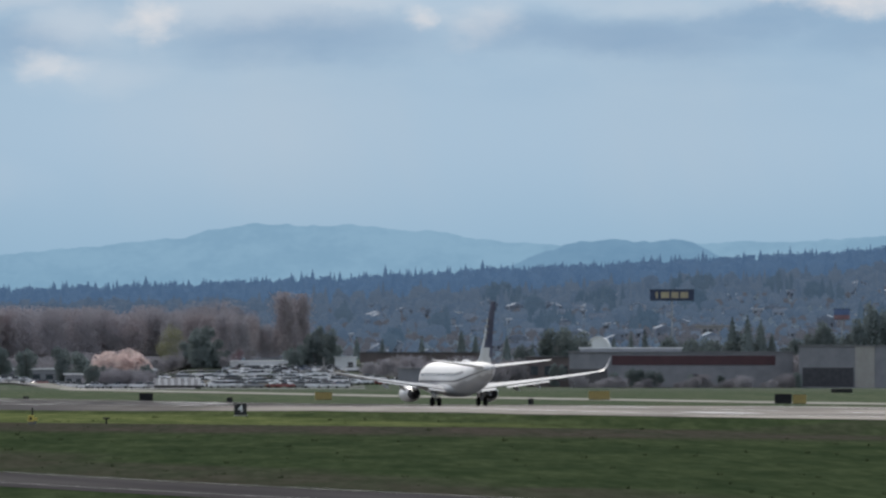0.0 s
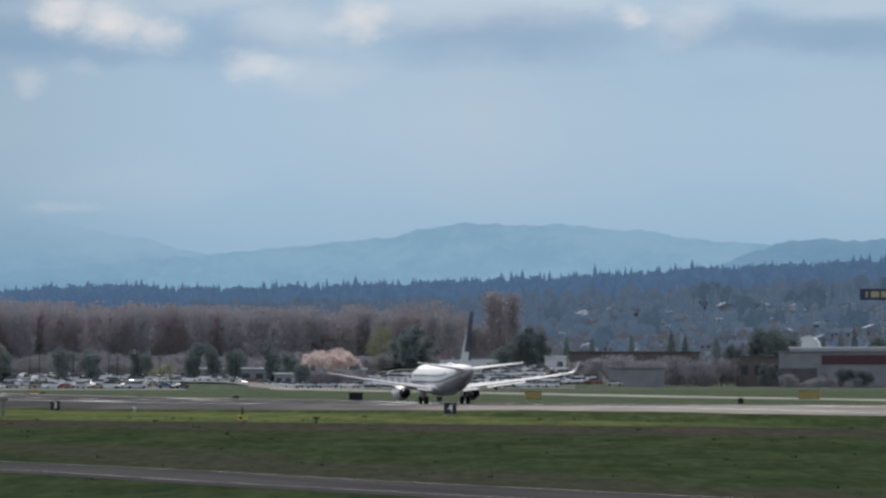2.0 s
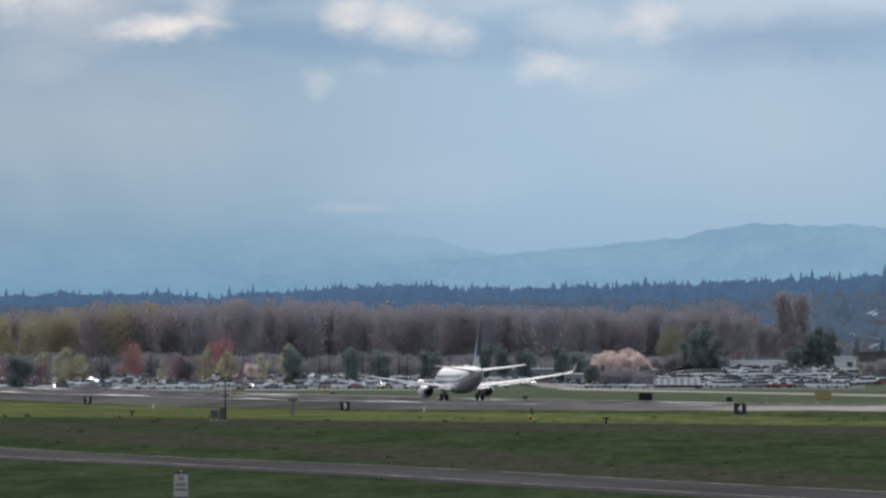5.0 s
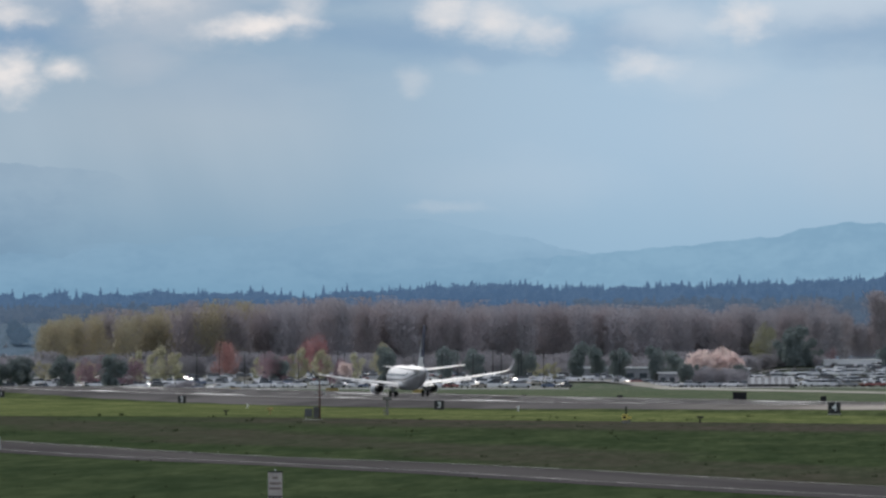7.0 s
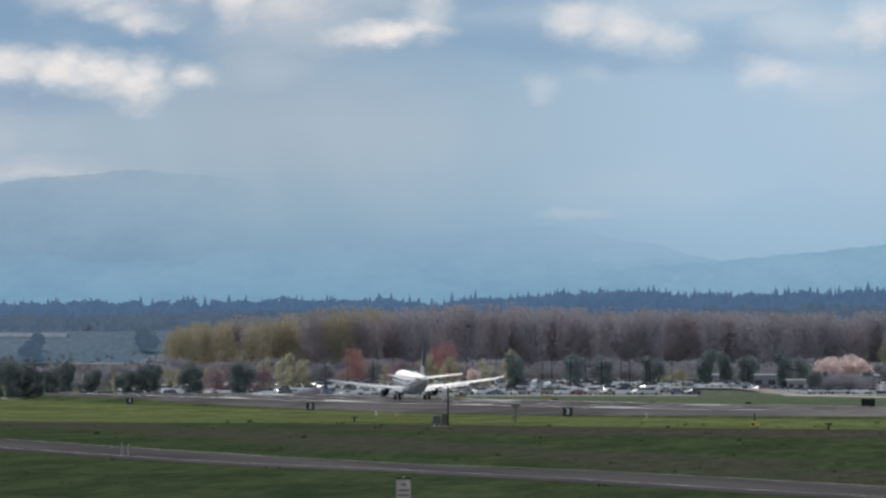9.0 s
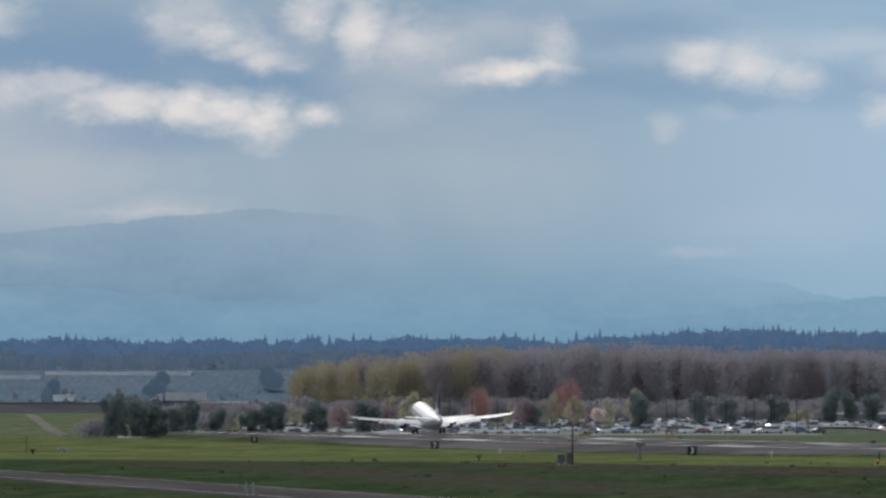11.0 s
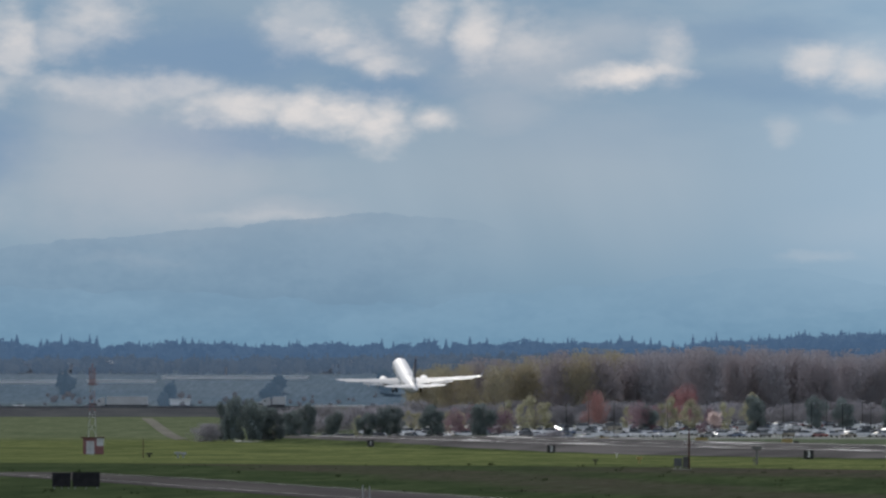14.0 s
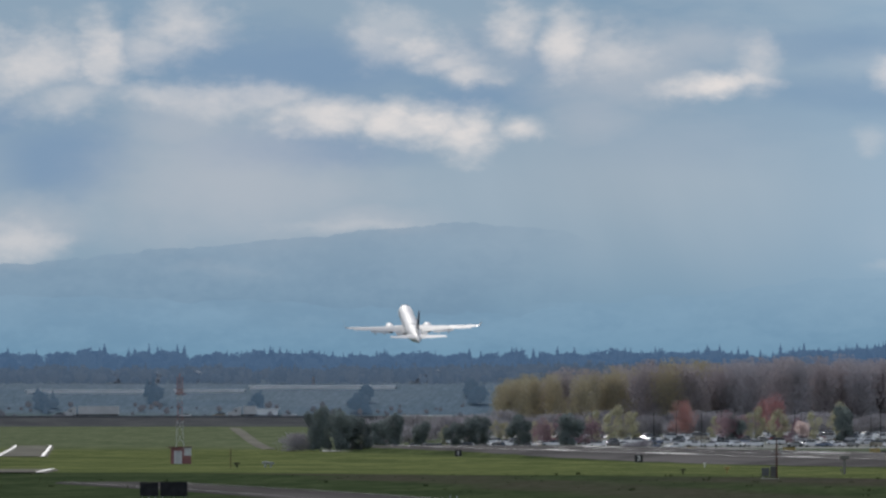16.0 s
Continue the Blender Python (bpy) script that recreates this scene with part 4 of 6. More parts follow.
def crown_round(rng, h, w, n, size, mat, lobes=7, base=0.25, squash=1.0):
    """An uneven crown out of several lobes of clumps, with gaps between them."""
    cs = []
    for i in range(lobes):
        a, rr = 2 * math.pi * rng.random(), w * 0.5 * math.sqrt(rng.random())
        z = h * (base + (0.93 - base) * (i + 0.6 * rng.random()) / lobes)
        k = 1 - 0.55 * abs((z / h - 0.5) * 1.6) ** 1.5
        cs.append((rr * math.cos(a) * k, rr * math.sin(a) * k, z, w * (0.26 + 0.16 * rng.random()) * max(0.4, k)))
    cs = np.array(cs)
    pick = rng.integers(0, lobes, n)
    d = rng.normal(size=(n, 3))
    d /= np.linalg.norm(d, axis=1)[:, None]
    rad = cs[pick, 3] * rng.random(n) ** 0.4
    pts = cs[pick, :3] + d * rad[:, None] * np.array((1, 1, squash))
    pts[:, 2] = np.maximum(pts[:, 2], h * 0.08)
    v, f = tri_cloud(rng, pts, size * (0.6 + 0.8 * rng.random(n)))
    return mesh_from(v, f, mat)


def crown_bare(rng, h, w, n, mat, slim=1.0, coarse=1.0):
    """A bare or budding crown: fine upright twigs in several uneven lobes, thinning out at the edge."""
    lobes = 9
    c = []
    for i in range(lobes):
        f = (i + rng.random()) / lobes
        a, rr = 2 * math.pi * rng.random(), w * 0.5 * slim * (0.75 - 0.45 * f) * math.sqrt(rng.random())
        c.append((rr * math.cos(a), rr * math.sin(a), h * (0.16 + 0.68 * f), w * (0.17 + 0.10 * rng.random()) * slim, h * (0.13 + 0.06 * rng.random())))
    c = np.array(c)
    k = rng.integers(0, lobes, n)
    pts = c[k, :3] + np.clip(rng.normal(size=(n, 3)), -1.9, 1.9) * np.stack([c[k, 3], c[k, 3], c[k, 4]], 1) * 0.62
    pts[:, 2] = np.clip(pts[:, 2], 0.08 * h, h)
    out = pts[:, :2] / (np.linalg.norm(pts[:, :2], axis=1)[:, None] + 0.5)
    d = np.stack([out[:, 0] * 0.5 + rng.normal(size=n) * 0.35, out[:, 1] * 0.5 + rng.normal(size=n) * 0.35, 0.7 + rng.random(n) * 0.5], 1)
    d /= np.linalg.norm(d, axis=1)[:, None]
    ln = (0.6 + 1.0 * rng.random(n))[:, None] * (h / 24) * coarse
    side = rng.normal(size=(n, 3))
    side -= (side * d).sum(1)[:, None] * d
    side /= np.linalg.norm(side, axis=1)[:, None]
    wd = (0.06 + 0.08 * rng.random(n))[:, None] * (h / 24) * coarse
    verts = np.stack([pts - d * ln * 0.5, pts + side * wd, pts + d * ln * 0.5, pts - side * wd], 1).reshape(-1, 3)
    return mesh_from(verts, [(4 * i, 4 * i + 1, 4 * i + 2, 4 * i + 3) for i in range(n)], mat)


def conifer_arrays(rng, h, w, tiers, sprays):
    """Drooping needle sprays in tiers round the trunk: verts and faces."""
    verts, faces = [], []
    # closed core, so that the crown reads as one body
    core = [(0.30 * w * (1 - f) ** 0.9 + 0.012 * w, h * (0.08 + 0.92 * f)) for f in (0.0, 0.35, 0.7, 1.0)]
    for rad, z in core:
        verts += [(rad * math.cos(2 * math.pi * i / 6), rad * math.sin(2 * math.pi * i / 6), z) for i in range(6)]
    for j in range(3):
        faces += [(6 * j + i, 6 * j + (i + 1) % 6, 6 * j + 6 + (i + 1) % 6, 6 * j + 6 + i) for i in range(6)]
    for i in range(tiers):
        f = i / (tiers - 1)
        z = h * (0.10 + 0.88 * f)
        rad = w * 0.5 * (1 - f) ** 0.85 * (0.8 + 0.4 * rng.random()) + 0.03 * w
        for k in range(sprays):
            a = 2 * math.pi * (k + rng.random()) / sprays
            rr = rad * (0.7 + 0.5 * rng.random())
            da = math.pi / sprays * 1.3
            tip = (rr * math.cos(a), rr * math.sin(a), z - rr * (0.25 + 0.3 * rng.random()))
            s = 0.45 * rr
            o = len(verts)
            verts += [(0, 0, z + h * 0.05), (s * math.cos(a - da), s * math.sin(a - da), z - h * 0.01), tip, (s * math.cos(a + da), s * math.sin(a + da), z - h * 0.01)]
            faces += [(o, o + 1, o + 2), (o, o + 2, o + 3)]
    return verts, faces


# bark, twig, brush and evergreen colours are raised to carry the haze
BARK = material("bark", (0.32, 0.29, 0.295), 0.9, second=(0.25, 0.23, 0.235), scale=1.5, bump=0.6)
TWIG = [
    leaf_material("twigs_brown", (0.388, 0.355, 0.370), (0.418, 0.370, 0.378), 0.06, 0.06),
    leaf_material("twigs_grey", (0.402, 0.380, 0.405), (0.362, 0.345, 0.365), 0.06, 0.06),
    leaf_material("twigs_olive", (0.45, 0.40, 0.27), (0.41, 0.37, 0.285), 0.06, 0.06),
]
LEAF_DARK = leaf_material("evergreen", (0.165, 0.198, 0.196), (0.198, 0.23, 0.224), 0.15, 0.2)
LEAF_LIME = leaf_material("young_leaves", (0.30, 0.30, 0.19), (0.25, 0.255, 0.175), 0.12, 0.3)
LEAF_RED = leaf_material("red_buds", (0.39, 0.20, 0.195), (0.33, 0.195, 0.195), 0.12, 0.3)
LEAF_PLUM = leaf_material("plum_leaves", (0.29, 0.195, 0.225), (0.25, 0.185, 0.21), 0.12, 0.3)
BLOSSOM = leaf_material("cream_blossom", (0.46, 0.44, 0.31), (0.37, 0.36, 0.26), 0.15, 0.3)
PINK = leaf_material("pink_blossom", (0.70, 0.58, 0.56), (0.58, 0.47, 0.45), 0.1, 0.5)
BRUSH = leaf_material("brushwood", (0.33, 0.315, 0.335), (0.29, 0.28, 0.30), 0.15, 0.15)
PROTO = {}


def tree(kind, x, y, h, turn=0.0, wide=1.0):
    """One tree on the ground. kind: (name, maker, label, category)."""
    count = PROTO.setdefault(kind, [])
    spec = TREES[kind]
    variant = int(abs(x * 7.3 + y * 3.1)) % spec["variants"]
    ground = ground_z(x, y) - 0.1
    for idx, ob in count:
        if idx == variant:
            made = copy_thing(ob, pose(x, y, ground, 0, 0, turn))
            made.scale = (h / spec["h"] * wide, h / spec["h"] * wide, h / spec["h"])
            return made
    rng = np.random.default_rng(abs(hash_text(kind)) + variant)
    ob = thing(spec["name"], pose(x, y, ground, 0, 0, turn), spec["label"], "tree", spec["group"])
    ob.scale = (h / spec["h"] * wide, h / spec["h"] * wide, h / spec["h"])
    trunk, crown = spec["make"](rng)
    part("trunk", trunk, None, ob)
    part("crown", crown, None, ob)
    count.append((variant, ob))
    return ob


def hash_text(s):
    return sum((i + 1) * ord(c) for i, c in enumerate(s))


def conifer_meshes(rng, h, w, tiers, sprays, mat):
    v, f = conifer_arrays(rng, h, w, tiers, sprays)
    bm = bmesh.new()
    rod(bm, (0, 0, -0.2), (0, 0, h * 0.95), h * 0.018, 0.02, 6)
    me = bpy.data.meshes.new("trunk")
    bm.to_mesh(me)
    bm.free()
    me.materials.append(BARK)
    return me, mesh_from(v, f, mat)


TREES = {
    "bare_brown": dict(name="bare_tree", h=24, variants=4, label="tall leafless grey-brown cottonwood at the edge of the grove", group="trees of the grove",
                       make=lambda g: (limbs_mesh(g, 24, 6, 14, 0.3, BARK), crown_bare(g, 24, 11, 4200, TWIG[0]))),
    "bare_grey": dict(name="bare_tree", h=24, variants=3, label="tall leafless grey cottonwood in the grove", group="trees of the grove",
                      make=lambda g: (limbs_mesh(g, 24, 6, 14, 0.3, BARK), crown_bare(g, 24, 11, 4200, TWIG[1]))),
    "bare_olive": dict(name="budding_tree", h=24, variants=3, label="tall cottonwood with olive-yellow buds in the grove", group="trees of the grove",
                       make=lambda g: (limbs_mesh(g, 24, 6, 14, 0.3, BARK), crown_bare(g, 24, 12, 4400, TWIG[2]))),
    "poplar": dict(name="poplar_tree", h=24, variants=1, label="broad columnar leafless brown poplar clump", group="",
                   make=lambda g: (limbs_mesh(g, 24, 3, 14, 0.3, BARK, 0.1), crown_bare(g, 24, 9, 6500, TWIG[0], 1.0))),
    "evergreen": dict(name="evergreen_tree", h=12, variants=3, label="dark round-topped evergreen tree", group="dark evergreens",
                      make=lambda g: (limbs_mesh(g, 12, 3, 8, 0.25, BARK), crown_round(g, 12, 8.5, 3600, 0.34, LEAF_DARK, 9, 0.12))),
    "conifer": dict(name="conifer", h=16, variants=3, label="dark pointed conifer among buildings", group="dark conifers",
                    make=lambda g: conifer_meshes(g, 16, 7, 18, 12, LEAF_DARK)),
    "lime": dict(name="young_leaf_tree", h=16, variants=1, label="tree in pale yellow-green young leaf", group="",
                 make=lambda g: (limbs_mesh(g, 16, 4, 10, 0.25, BARK), crown_round(g, 16, 12, 3200, 0.26, LEAF_LIME, 9, 0.2))),
    "red": dict(name="red_budded_tree", h=11, variants=2, label="tree with rust-red buds behind the car park", group="red-budded trees",
                make=lambda g: (limbs_mesh(g, 11, 3, 9, 0.2, BARK), crown_round(g, 11, 10, 3200, 0.2, LEAF_RED, 8, 0.2))),
    "plum": dict(name="plum_tree", h=6, variants=2, label="small dark red plum tree beside the car park", group="plum trees",
                 make=lambda g: (limbs_mesh(g, 6, 2, 7, 0.13, BARK), crown_round(g, 6, 6.5, 1800, 0.17, LEAF_PLUM, 6, 0.15))),
    "pear": dict(name="blossom_tree", h=8, variants=3, label="ornamental tree in cream blossom beside the car park", group="blossom trees",
                 make=lambda g: (limbs_mesh(g, 8, 2.2, 8, 0.15, BARK), crown_round(g, 8, 3.5, 1700, 0.16, BLOSSOM, 8, 0.12))),
    "cherry": dict(name="cherry_tree", h=7, variants=2, label="wide cherry tree in pale pink blossom", group="pink cherry trees",
                   make=lambda g: (limbs_mesh(g, 7, 4, 10, 0.25, BARK), crown_round(g, 7, 9.5, 2200, 0.24, PINK, 9, 0.55, 0.5))),
    "brush": dict(name="bush", h=4, variants=3, label="leafless brown bush in rough grass", group="brown bushes",
                  make=lambda g: (limbs_mesh(g, 4, 1.6, 9, 0.08, BARK, 0.05), crown_bare(g, 4, 6.5, 2600, BRUSH, 1.0, 3.0))),
}


def far_woods(name, label, rows, mat, seed):
    """Uncountable distant conifers and round trees as one object. rows: bearing range, distance range, height range, count, share of conifers."""
    rng = np.random.default_rng(seed)
    protos = []
    for i in range(6):
        v, f = conifer_arrays(rng, 1.0, 0.46 + 0.2 * rng.random(), 8, 6)
        protos.append((np.array(v), f, True))
    for i in range(4):
        n = 40
        d = rng.normal(size=(n, 3))
        d /= np.linalg.norm(d, axis=1)[:, None]
        pts = d * (0.33 * rng.random(n) ** 0.35)[:, None] * np.array((0.95, 0.95, 1.25)) + np.array((0, 0, 0.52))
        v, f = tri_cloud(rng, pts, 0.10 * (0.6 + 0.8 * rng.random(n)))
        # a closed, dented core
        o = len(v)
        core = [(0.30 * math.sin(math.pi * (j + 0.5) / 6) * (0.85 + 0.3 * rng.random()) * math.cos(2 * math.pi * k / 8), 0.30 * math.sin(math.pi * (j + 0.5) / 6) * (0.85 + 0.3 * rng.random()) * math.sin(2 * math.pi * k / 8), 0.12 + 0.78 * (j + 0.5) / 6) for j in range(6) for k in range(8)]
        v = np.concatenate([v, np.array(core)])
        f = f + [(o + 8 * j + k, o + 8 * j + (k + 1) % 8, o + 8 * j + 8 + (k + 1) % 8, o + 8 * j + 8 + k) for j in range(5) for k in range(8)]
        protos.append((v, f, False))
    verts, faces, base = [], [], 0
    for u0, u1, r0, r1, h0, h1, count, share in rows:
        for i in range(count):
            u, r = u0 + (u1 - u0) * rng.random(), r0 + (r1 - r0) * rng.random()
            x, y = spot(u, r)
            h = h0 + (h1 - h0) * rng.random() ** 1.6
            v, f, con = protos[int(rng.integers(0, 6))] if rng.random() < share else protos[6 + int(rng.integers(0, 4))]
            a = 2 * math.pi * rng.random()
            w = h * (0.85 + 0.4 * rng.random()) * (1.0 if con else 1.15)
            ca, sa = math.cos(a) * w, math.sin(a) * w
            t = np.stack([x + v[:, 0] * ca - v[:, 1] * sa, y + v[:, 0] * sa + v[:, 1] * ca, ground_z(x, y) - 0.5 + v[:, 2] * h], 1)
            verts.append(t)
            faces += [tuple(q + base for q in g) for g in f]
            base += len(v)
    me = mesh_from(np.concatenate(verts), faces, mat)
    return tagged(new(name, me), label, "woods", kind="stuff")


# haze of the distance is put into these blues, most of which glow
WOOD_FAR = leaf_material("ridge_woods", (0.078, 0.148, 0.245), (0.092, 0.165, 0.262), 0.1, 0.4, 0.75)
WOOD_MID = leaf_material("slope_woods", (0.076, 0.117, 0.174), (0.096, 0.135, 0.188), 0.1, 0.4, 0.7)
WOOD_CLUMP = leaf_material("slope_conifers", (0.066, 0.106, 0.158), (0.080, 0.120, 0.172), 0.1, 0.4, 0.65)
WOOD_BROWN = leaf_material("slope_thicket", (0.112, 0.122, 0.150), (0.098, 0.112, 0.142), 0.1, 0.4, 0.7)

far_woods("ridge_woods", "dense conifer forest along the ridge, coloured blue for haze", [
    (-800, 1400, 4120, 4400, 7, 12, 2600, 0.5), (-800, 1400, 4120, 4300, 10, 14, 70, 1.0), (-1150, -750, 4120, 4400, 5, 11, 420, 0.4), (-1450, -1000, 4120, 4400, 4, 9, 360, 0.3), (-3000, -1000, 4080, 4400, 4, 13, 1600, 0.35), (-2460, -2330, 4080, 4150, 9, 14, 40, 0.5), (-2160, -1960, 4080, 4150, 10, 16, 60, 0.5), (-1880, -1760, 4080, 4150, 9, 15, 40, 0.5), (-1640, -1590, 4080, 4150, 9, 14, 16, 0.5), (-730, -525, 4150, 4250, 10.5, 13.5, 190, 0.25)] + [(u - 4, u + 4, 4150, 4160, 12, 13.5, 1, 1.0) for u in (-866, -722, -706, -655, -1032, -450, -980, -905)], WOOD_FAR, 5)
far_woods("slope_woods", "mixed trees among the houses on the slope, coloured blue for haze", [
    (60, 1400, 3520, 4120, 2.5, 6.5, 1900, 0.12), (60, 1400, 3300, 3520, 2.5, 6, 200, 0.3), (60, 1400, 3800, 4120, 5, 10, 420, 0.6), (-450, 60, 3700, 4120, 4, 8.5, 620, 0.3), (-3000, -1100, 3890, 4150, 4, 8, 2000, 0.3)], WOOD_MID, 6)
far_woods("slope_conifers", "dark clumps of conifers on the slope, coloured blue for haze", [
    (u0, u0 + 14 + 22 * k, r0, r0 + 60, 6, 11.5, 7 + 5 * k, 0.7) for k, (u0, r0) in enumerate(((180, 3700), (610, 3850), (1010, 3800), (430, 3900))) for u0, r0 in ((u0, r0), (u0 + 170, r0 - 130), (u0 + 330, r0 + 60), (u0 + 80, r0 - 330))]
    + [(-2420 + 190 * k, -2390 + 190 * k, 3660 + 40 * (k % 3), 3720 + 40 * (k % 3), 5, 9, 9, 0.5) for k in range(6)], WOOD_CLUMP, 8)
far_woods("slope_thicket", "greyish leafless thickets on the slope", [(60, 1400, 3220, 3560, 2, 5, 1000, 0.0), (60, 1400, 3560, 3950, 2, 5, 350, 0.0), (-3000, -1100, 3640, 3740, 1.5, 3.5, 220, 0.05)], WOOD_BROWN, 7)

rng = np.random.default_rng(11)


def grove():
    """The long grove of bare cottonwoods behind the car park."""
    crest = line((-1425, 36), (-1405, 60), (-1370, 68), (-1250, 76), (-1150, 87), (-1050, 95), (-800, 97), (-700, 92), (-480, 88), (-300, 85), (-150, 83), (0, 76), (40, 64))
    for row, (r, du) in enumerate(((2950, 18), (2975, 20), (3005, 24), (3050, 30), (3110, 36))):
        u = -1400.0 + row * 7
        while u < (20 if row else 10):
            if u < -1000:
                kind = "bare_olive" if rng.random() < (0.75 if u < -1300 else 0.4) else "bare_brown"
            else:
                kind = "bare_brown" if rng.random() < 0.55 else ("bare_grey" if rng.random() < 0.97 else "bare_olive")
            x, y = spot(u + rng.normal() * 7, r + rng.normal() * 14)
            h = (rise(crest(u), r) - ground_z(x, y)) * (0.87 + 0.15 * rng.random())
            tree(kind, x, y, h, 360 * rng.random(), 1.05 + 0.5 * rng.random())
            u += du * (0.6 + 0.8 * rng.random())


grove()


def place(kind, rows):
    """rows: bearing, distance, top (ticks above eye level), width factor."""
    for u, r, v, w in rows:
        x, y = spot(u, r)
        tree(kind, x, y, rise(v, r) - ground_z(x, y) + 0.1, (u * 37) % 360, w)


# single trees round the car park and the sheds
place("poplar", [(84, 3000, 116, 1.45), (98, 3008, 113, 1.35)])
place("bare_grey", [(-92, 3010, 88, 1.4), (-62, 3000, 94, 1.4), (-34, 3010, 97, 1.4), (-8, 3005, 90, 1.3), (20, 3020, 72, 1.1)])
place("bare_grey", [(38, 3010, 52, 1.2), (60, 3005, 48, 1.1), (50, 3030, 56, 1.2)])
place("lime", [(-124, 2900, 48, 0.8)])
place("evergreen", [(-70, 2780, 44, 1.05), (-50, 2790, 22, 1.1), (-94, 2790, 18, 1.0), (-450, 2700, 16, 0.8), (-425, 2710, 10, 0.75), (-318, 2700, 8, 0.8), (-380, 2710, 5, 0.8), (-280, 2720, 0, 0.9),
                    (130, 2780, 34, 0.9), (150, 2790, 44, 0.75), (168, 2800, 20, 0.9), (110, 2780, 14, 0.9), (92, 2770, 8, 1.0), (-795, 2600, 8, 0.9), (-640, 2640, 4, 0.9), (-690, 2640, 8, 0.8), (-550, 2650, 2, 1.0),
                    (-980, 2560, -8, 0.9), (-1280, 2450, -6, 1.0), (-1370, 2450, -8, 0.9), (-1440, 2440, -10, 1.1), (-1460, 2430, -14, 1.0), (-1490, 2440, -22, 0.9), (-1620, 2440, -18, 1.0), (-1540, 2430, -20, 1.0),
                    (-1738, 2300, -4, 0.62), (-1724, 2290, 7, 0.55), (-1707, 2310, 5, 0.55), (-1590, 2430, -5, 0.7), (-1694, 2305, 0, 0.55), (-1688, 2300, -5, 0.8), (-1668, 2310, -9, 0.8), (-1652, 2310, -14, 0.85), (560, 2850, 38, 0.9), (588, 2860, 40, 0.8), (500, 2870, 12, 0.7), (760, 2910, 26, 0.8), (800, 2900, 22, 0.9), (838, 2890, 24, 0.8), (885, 2875, 34, 0.8), (1020, 2880, 50, 0.6), (1042, 2880, 40, 0.6), (1108, 2860, 82, 0.45), (1135, 2860, 70, 0.55), (1165, 2860, 60, 0.6), (1088, 2870, 40, 0.7), (980, 2870, 22, 0.9)])
place("conifer", [(516, 2850, 20, 0.8), (690, 2900, 36, 1.1), (715, 2900, 42, 1.0), (870, 2880, 62, 1.3), (897, 2870, 66, 1.2), (920, 2880, 58, 1.4), (940, 2880, 34, 1.6),
                  (205, 3100, 30, 1.4), (250, 3100, 26, 1.4), (390, 3100, 40, 1.5), (470, 3100, 30, 1.4), (660, 3120, 28, 1.4), (320, 3100, 30, 1.4), (415, 3100, 32, 1.4),
                  (-1010, 3000, 20, 1.0), (-960, 3000, 22, 0.9)])
place("red", [(-918, 2800, 26, 0.8), (-938, 2810, 18, 0.7), (-1085, 2800, 16, 0.75), (-1072, 2810, 8, 0.7)])
place("plum", [(-1000, 2560, -6, 1.0), (-985, 2565, -10, 0.9), (-1300, 2500, -14, 1.0), (-1250, 2500, -18, 1.1), (-1330, 2505, -18, 0.9), (-880, 2560, -14, 0.8), (-6, 2880, 4, 0.8)])
place("pear", [(-1238, 2580, 4, 0.9), (-1205, 2570, 6, 1.0), (-1185, 2575, 12, 1.0), (-1165, 2580, 2, 1.0), (-1022, 2600, -6, 0.9), (-965, 2600, -2, 1.0), (-945, 2605, 10, 0.8), (-905, 2600, 6, 1.0), (-920, 2610, -6, 0.8), (-845, 2600, 0, 0.9),
               (-803, 2630, 18, 0.9), (-1345, 2560, -16, 1.1), (-1320, 2570, -14, 1.0), (-1408, 2550, -14, 1.1), (-1392, 2560, -18, 1.0), (-1500, 2510, -22, 0.9), (-530, 2660, -14, 1.2), (-510, 2660, -18, 1.2), (-495, 2660, -16, 1.0), (-1650, 2500, -24, 0.8)])
place("cherry", [(-240, 2690, -2, 0.58), (-212, 2700, 4, 0.62), (-186, 2695, -3, 0.55), (-868, 2540, -20, 0.5)])
place("brush", [(u, r, v, w) for u, r, v, w in ((-1150, 2250, -50, 1.2), (-1175, 2255, -56, 1.0), (260, 2750, -8, 1.2), (300, 2760, -4, 1.4), (340, 2750, -10, 1.3), (390, 2760, -6, 1.3), (430, 2750, -12, 1.2), (230, 2740, -14, 1.0),
                                              (1060, 2840, 8, 1.4), (1000, 2850, 2, 1.4), (-1770, 2300, -36, 1.2), (-1600, 2600, -10, 1.3), (-1560, 2620, -6, 1.3), (-1500, 2640, -4, 1.3), (-1450, 2650, -2, 1.3), (480, 2760, -10, 1.2))])
place("evergreen", [(-262, 2655, -20, 1.0), (-170, 2680, -22, 0.9), (-238, 2668, -24, 0.9), (-30, 2800, 4, 1.0)])
place("brush", [(-256 + 11 * i, 2662 + (i * 7) % 12, -26 - (i * 5) % 9, 0.9) for i in range(9)] + [(-150 + 14 * i, 2785 + (i * 11) % 20, -4 - (i * 7) % 14, 1.1) for i in range(9)])
place("brush", [(-640 + 44 * i, 2830 + (i * 37) % 60, -14 - (i * 13) % 12, 1.2) for i in range(12)] + [(-1400 + 60 * i, 2860 + (i * 29) % 60, -16 - (i * 11) % 12, 1.3) for i in range(12)])
# undergrowth along the foot of the grove
place("brush", [(-1395 + 16 * i + (i * 7) % 11, 2890 + (i * 13) % 40, 2 - (i * 11) % 24, 1.25 + 0.1 * (i % 4)) for i in range(84)])
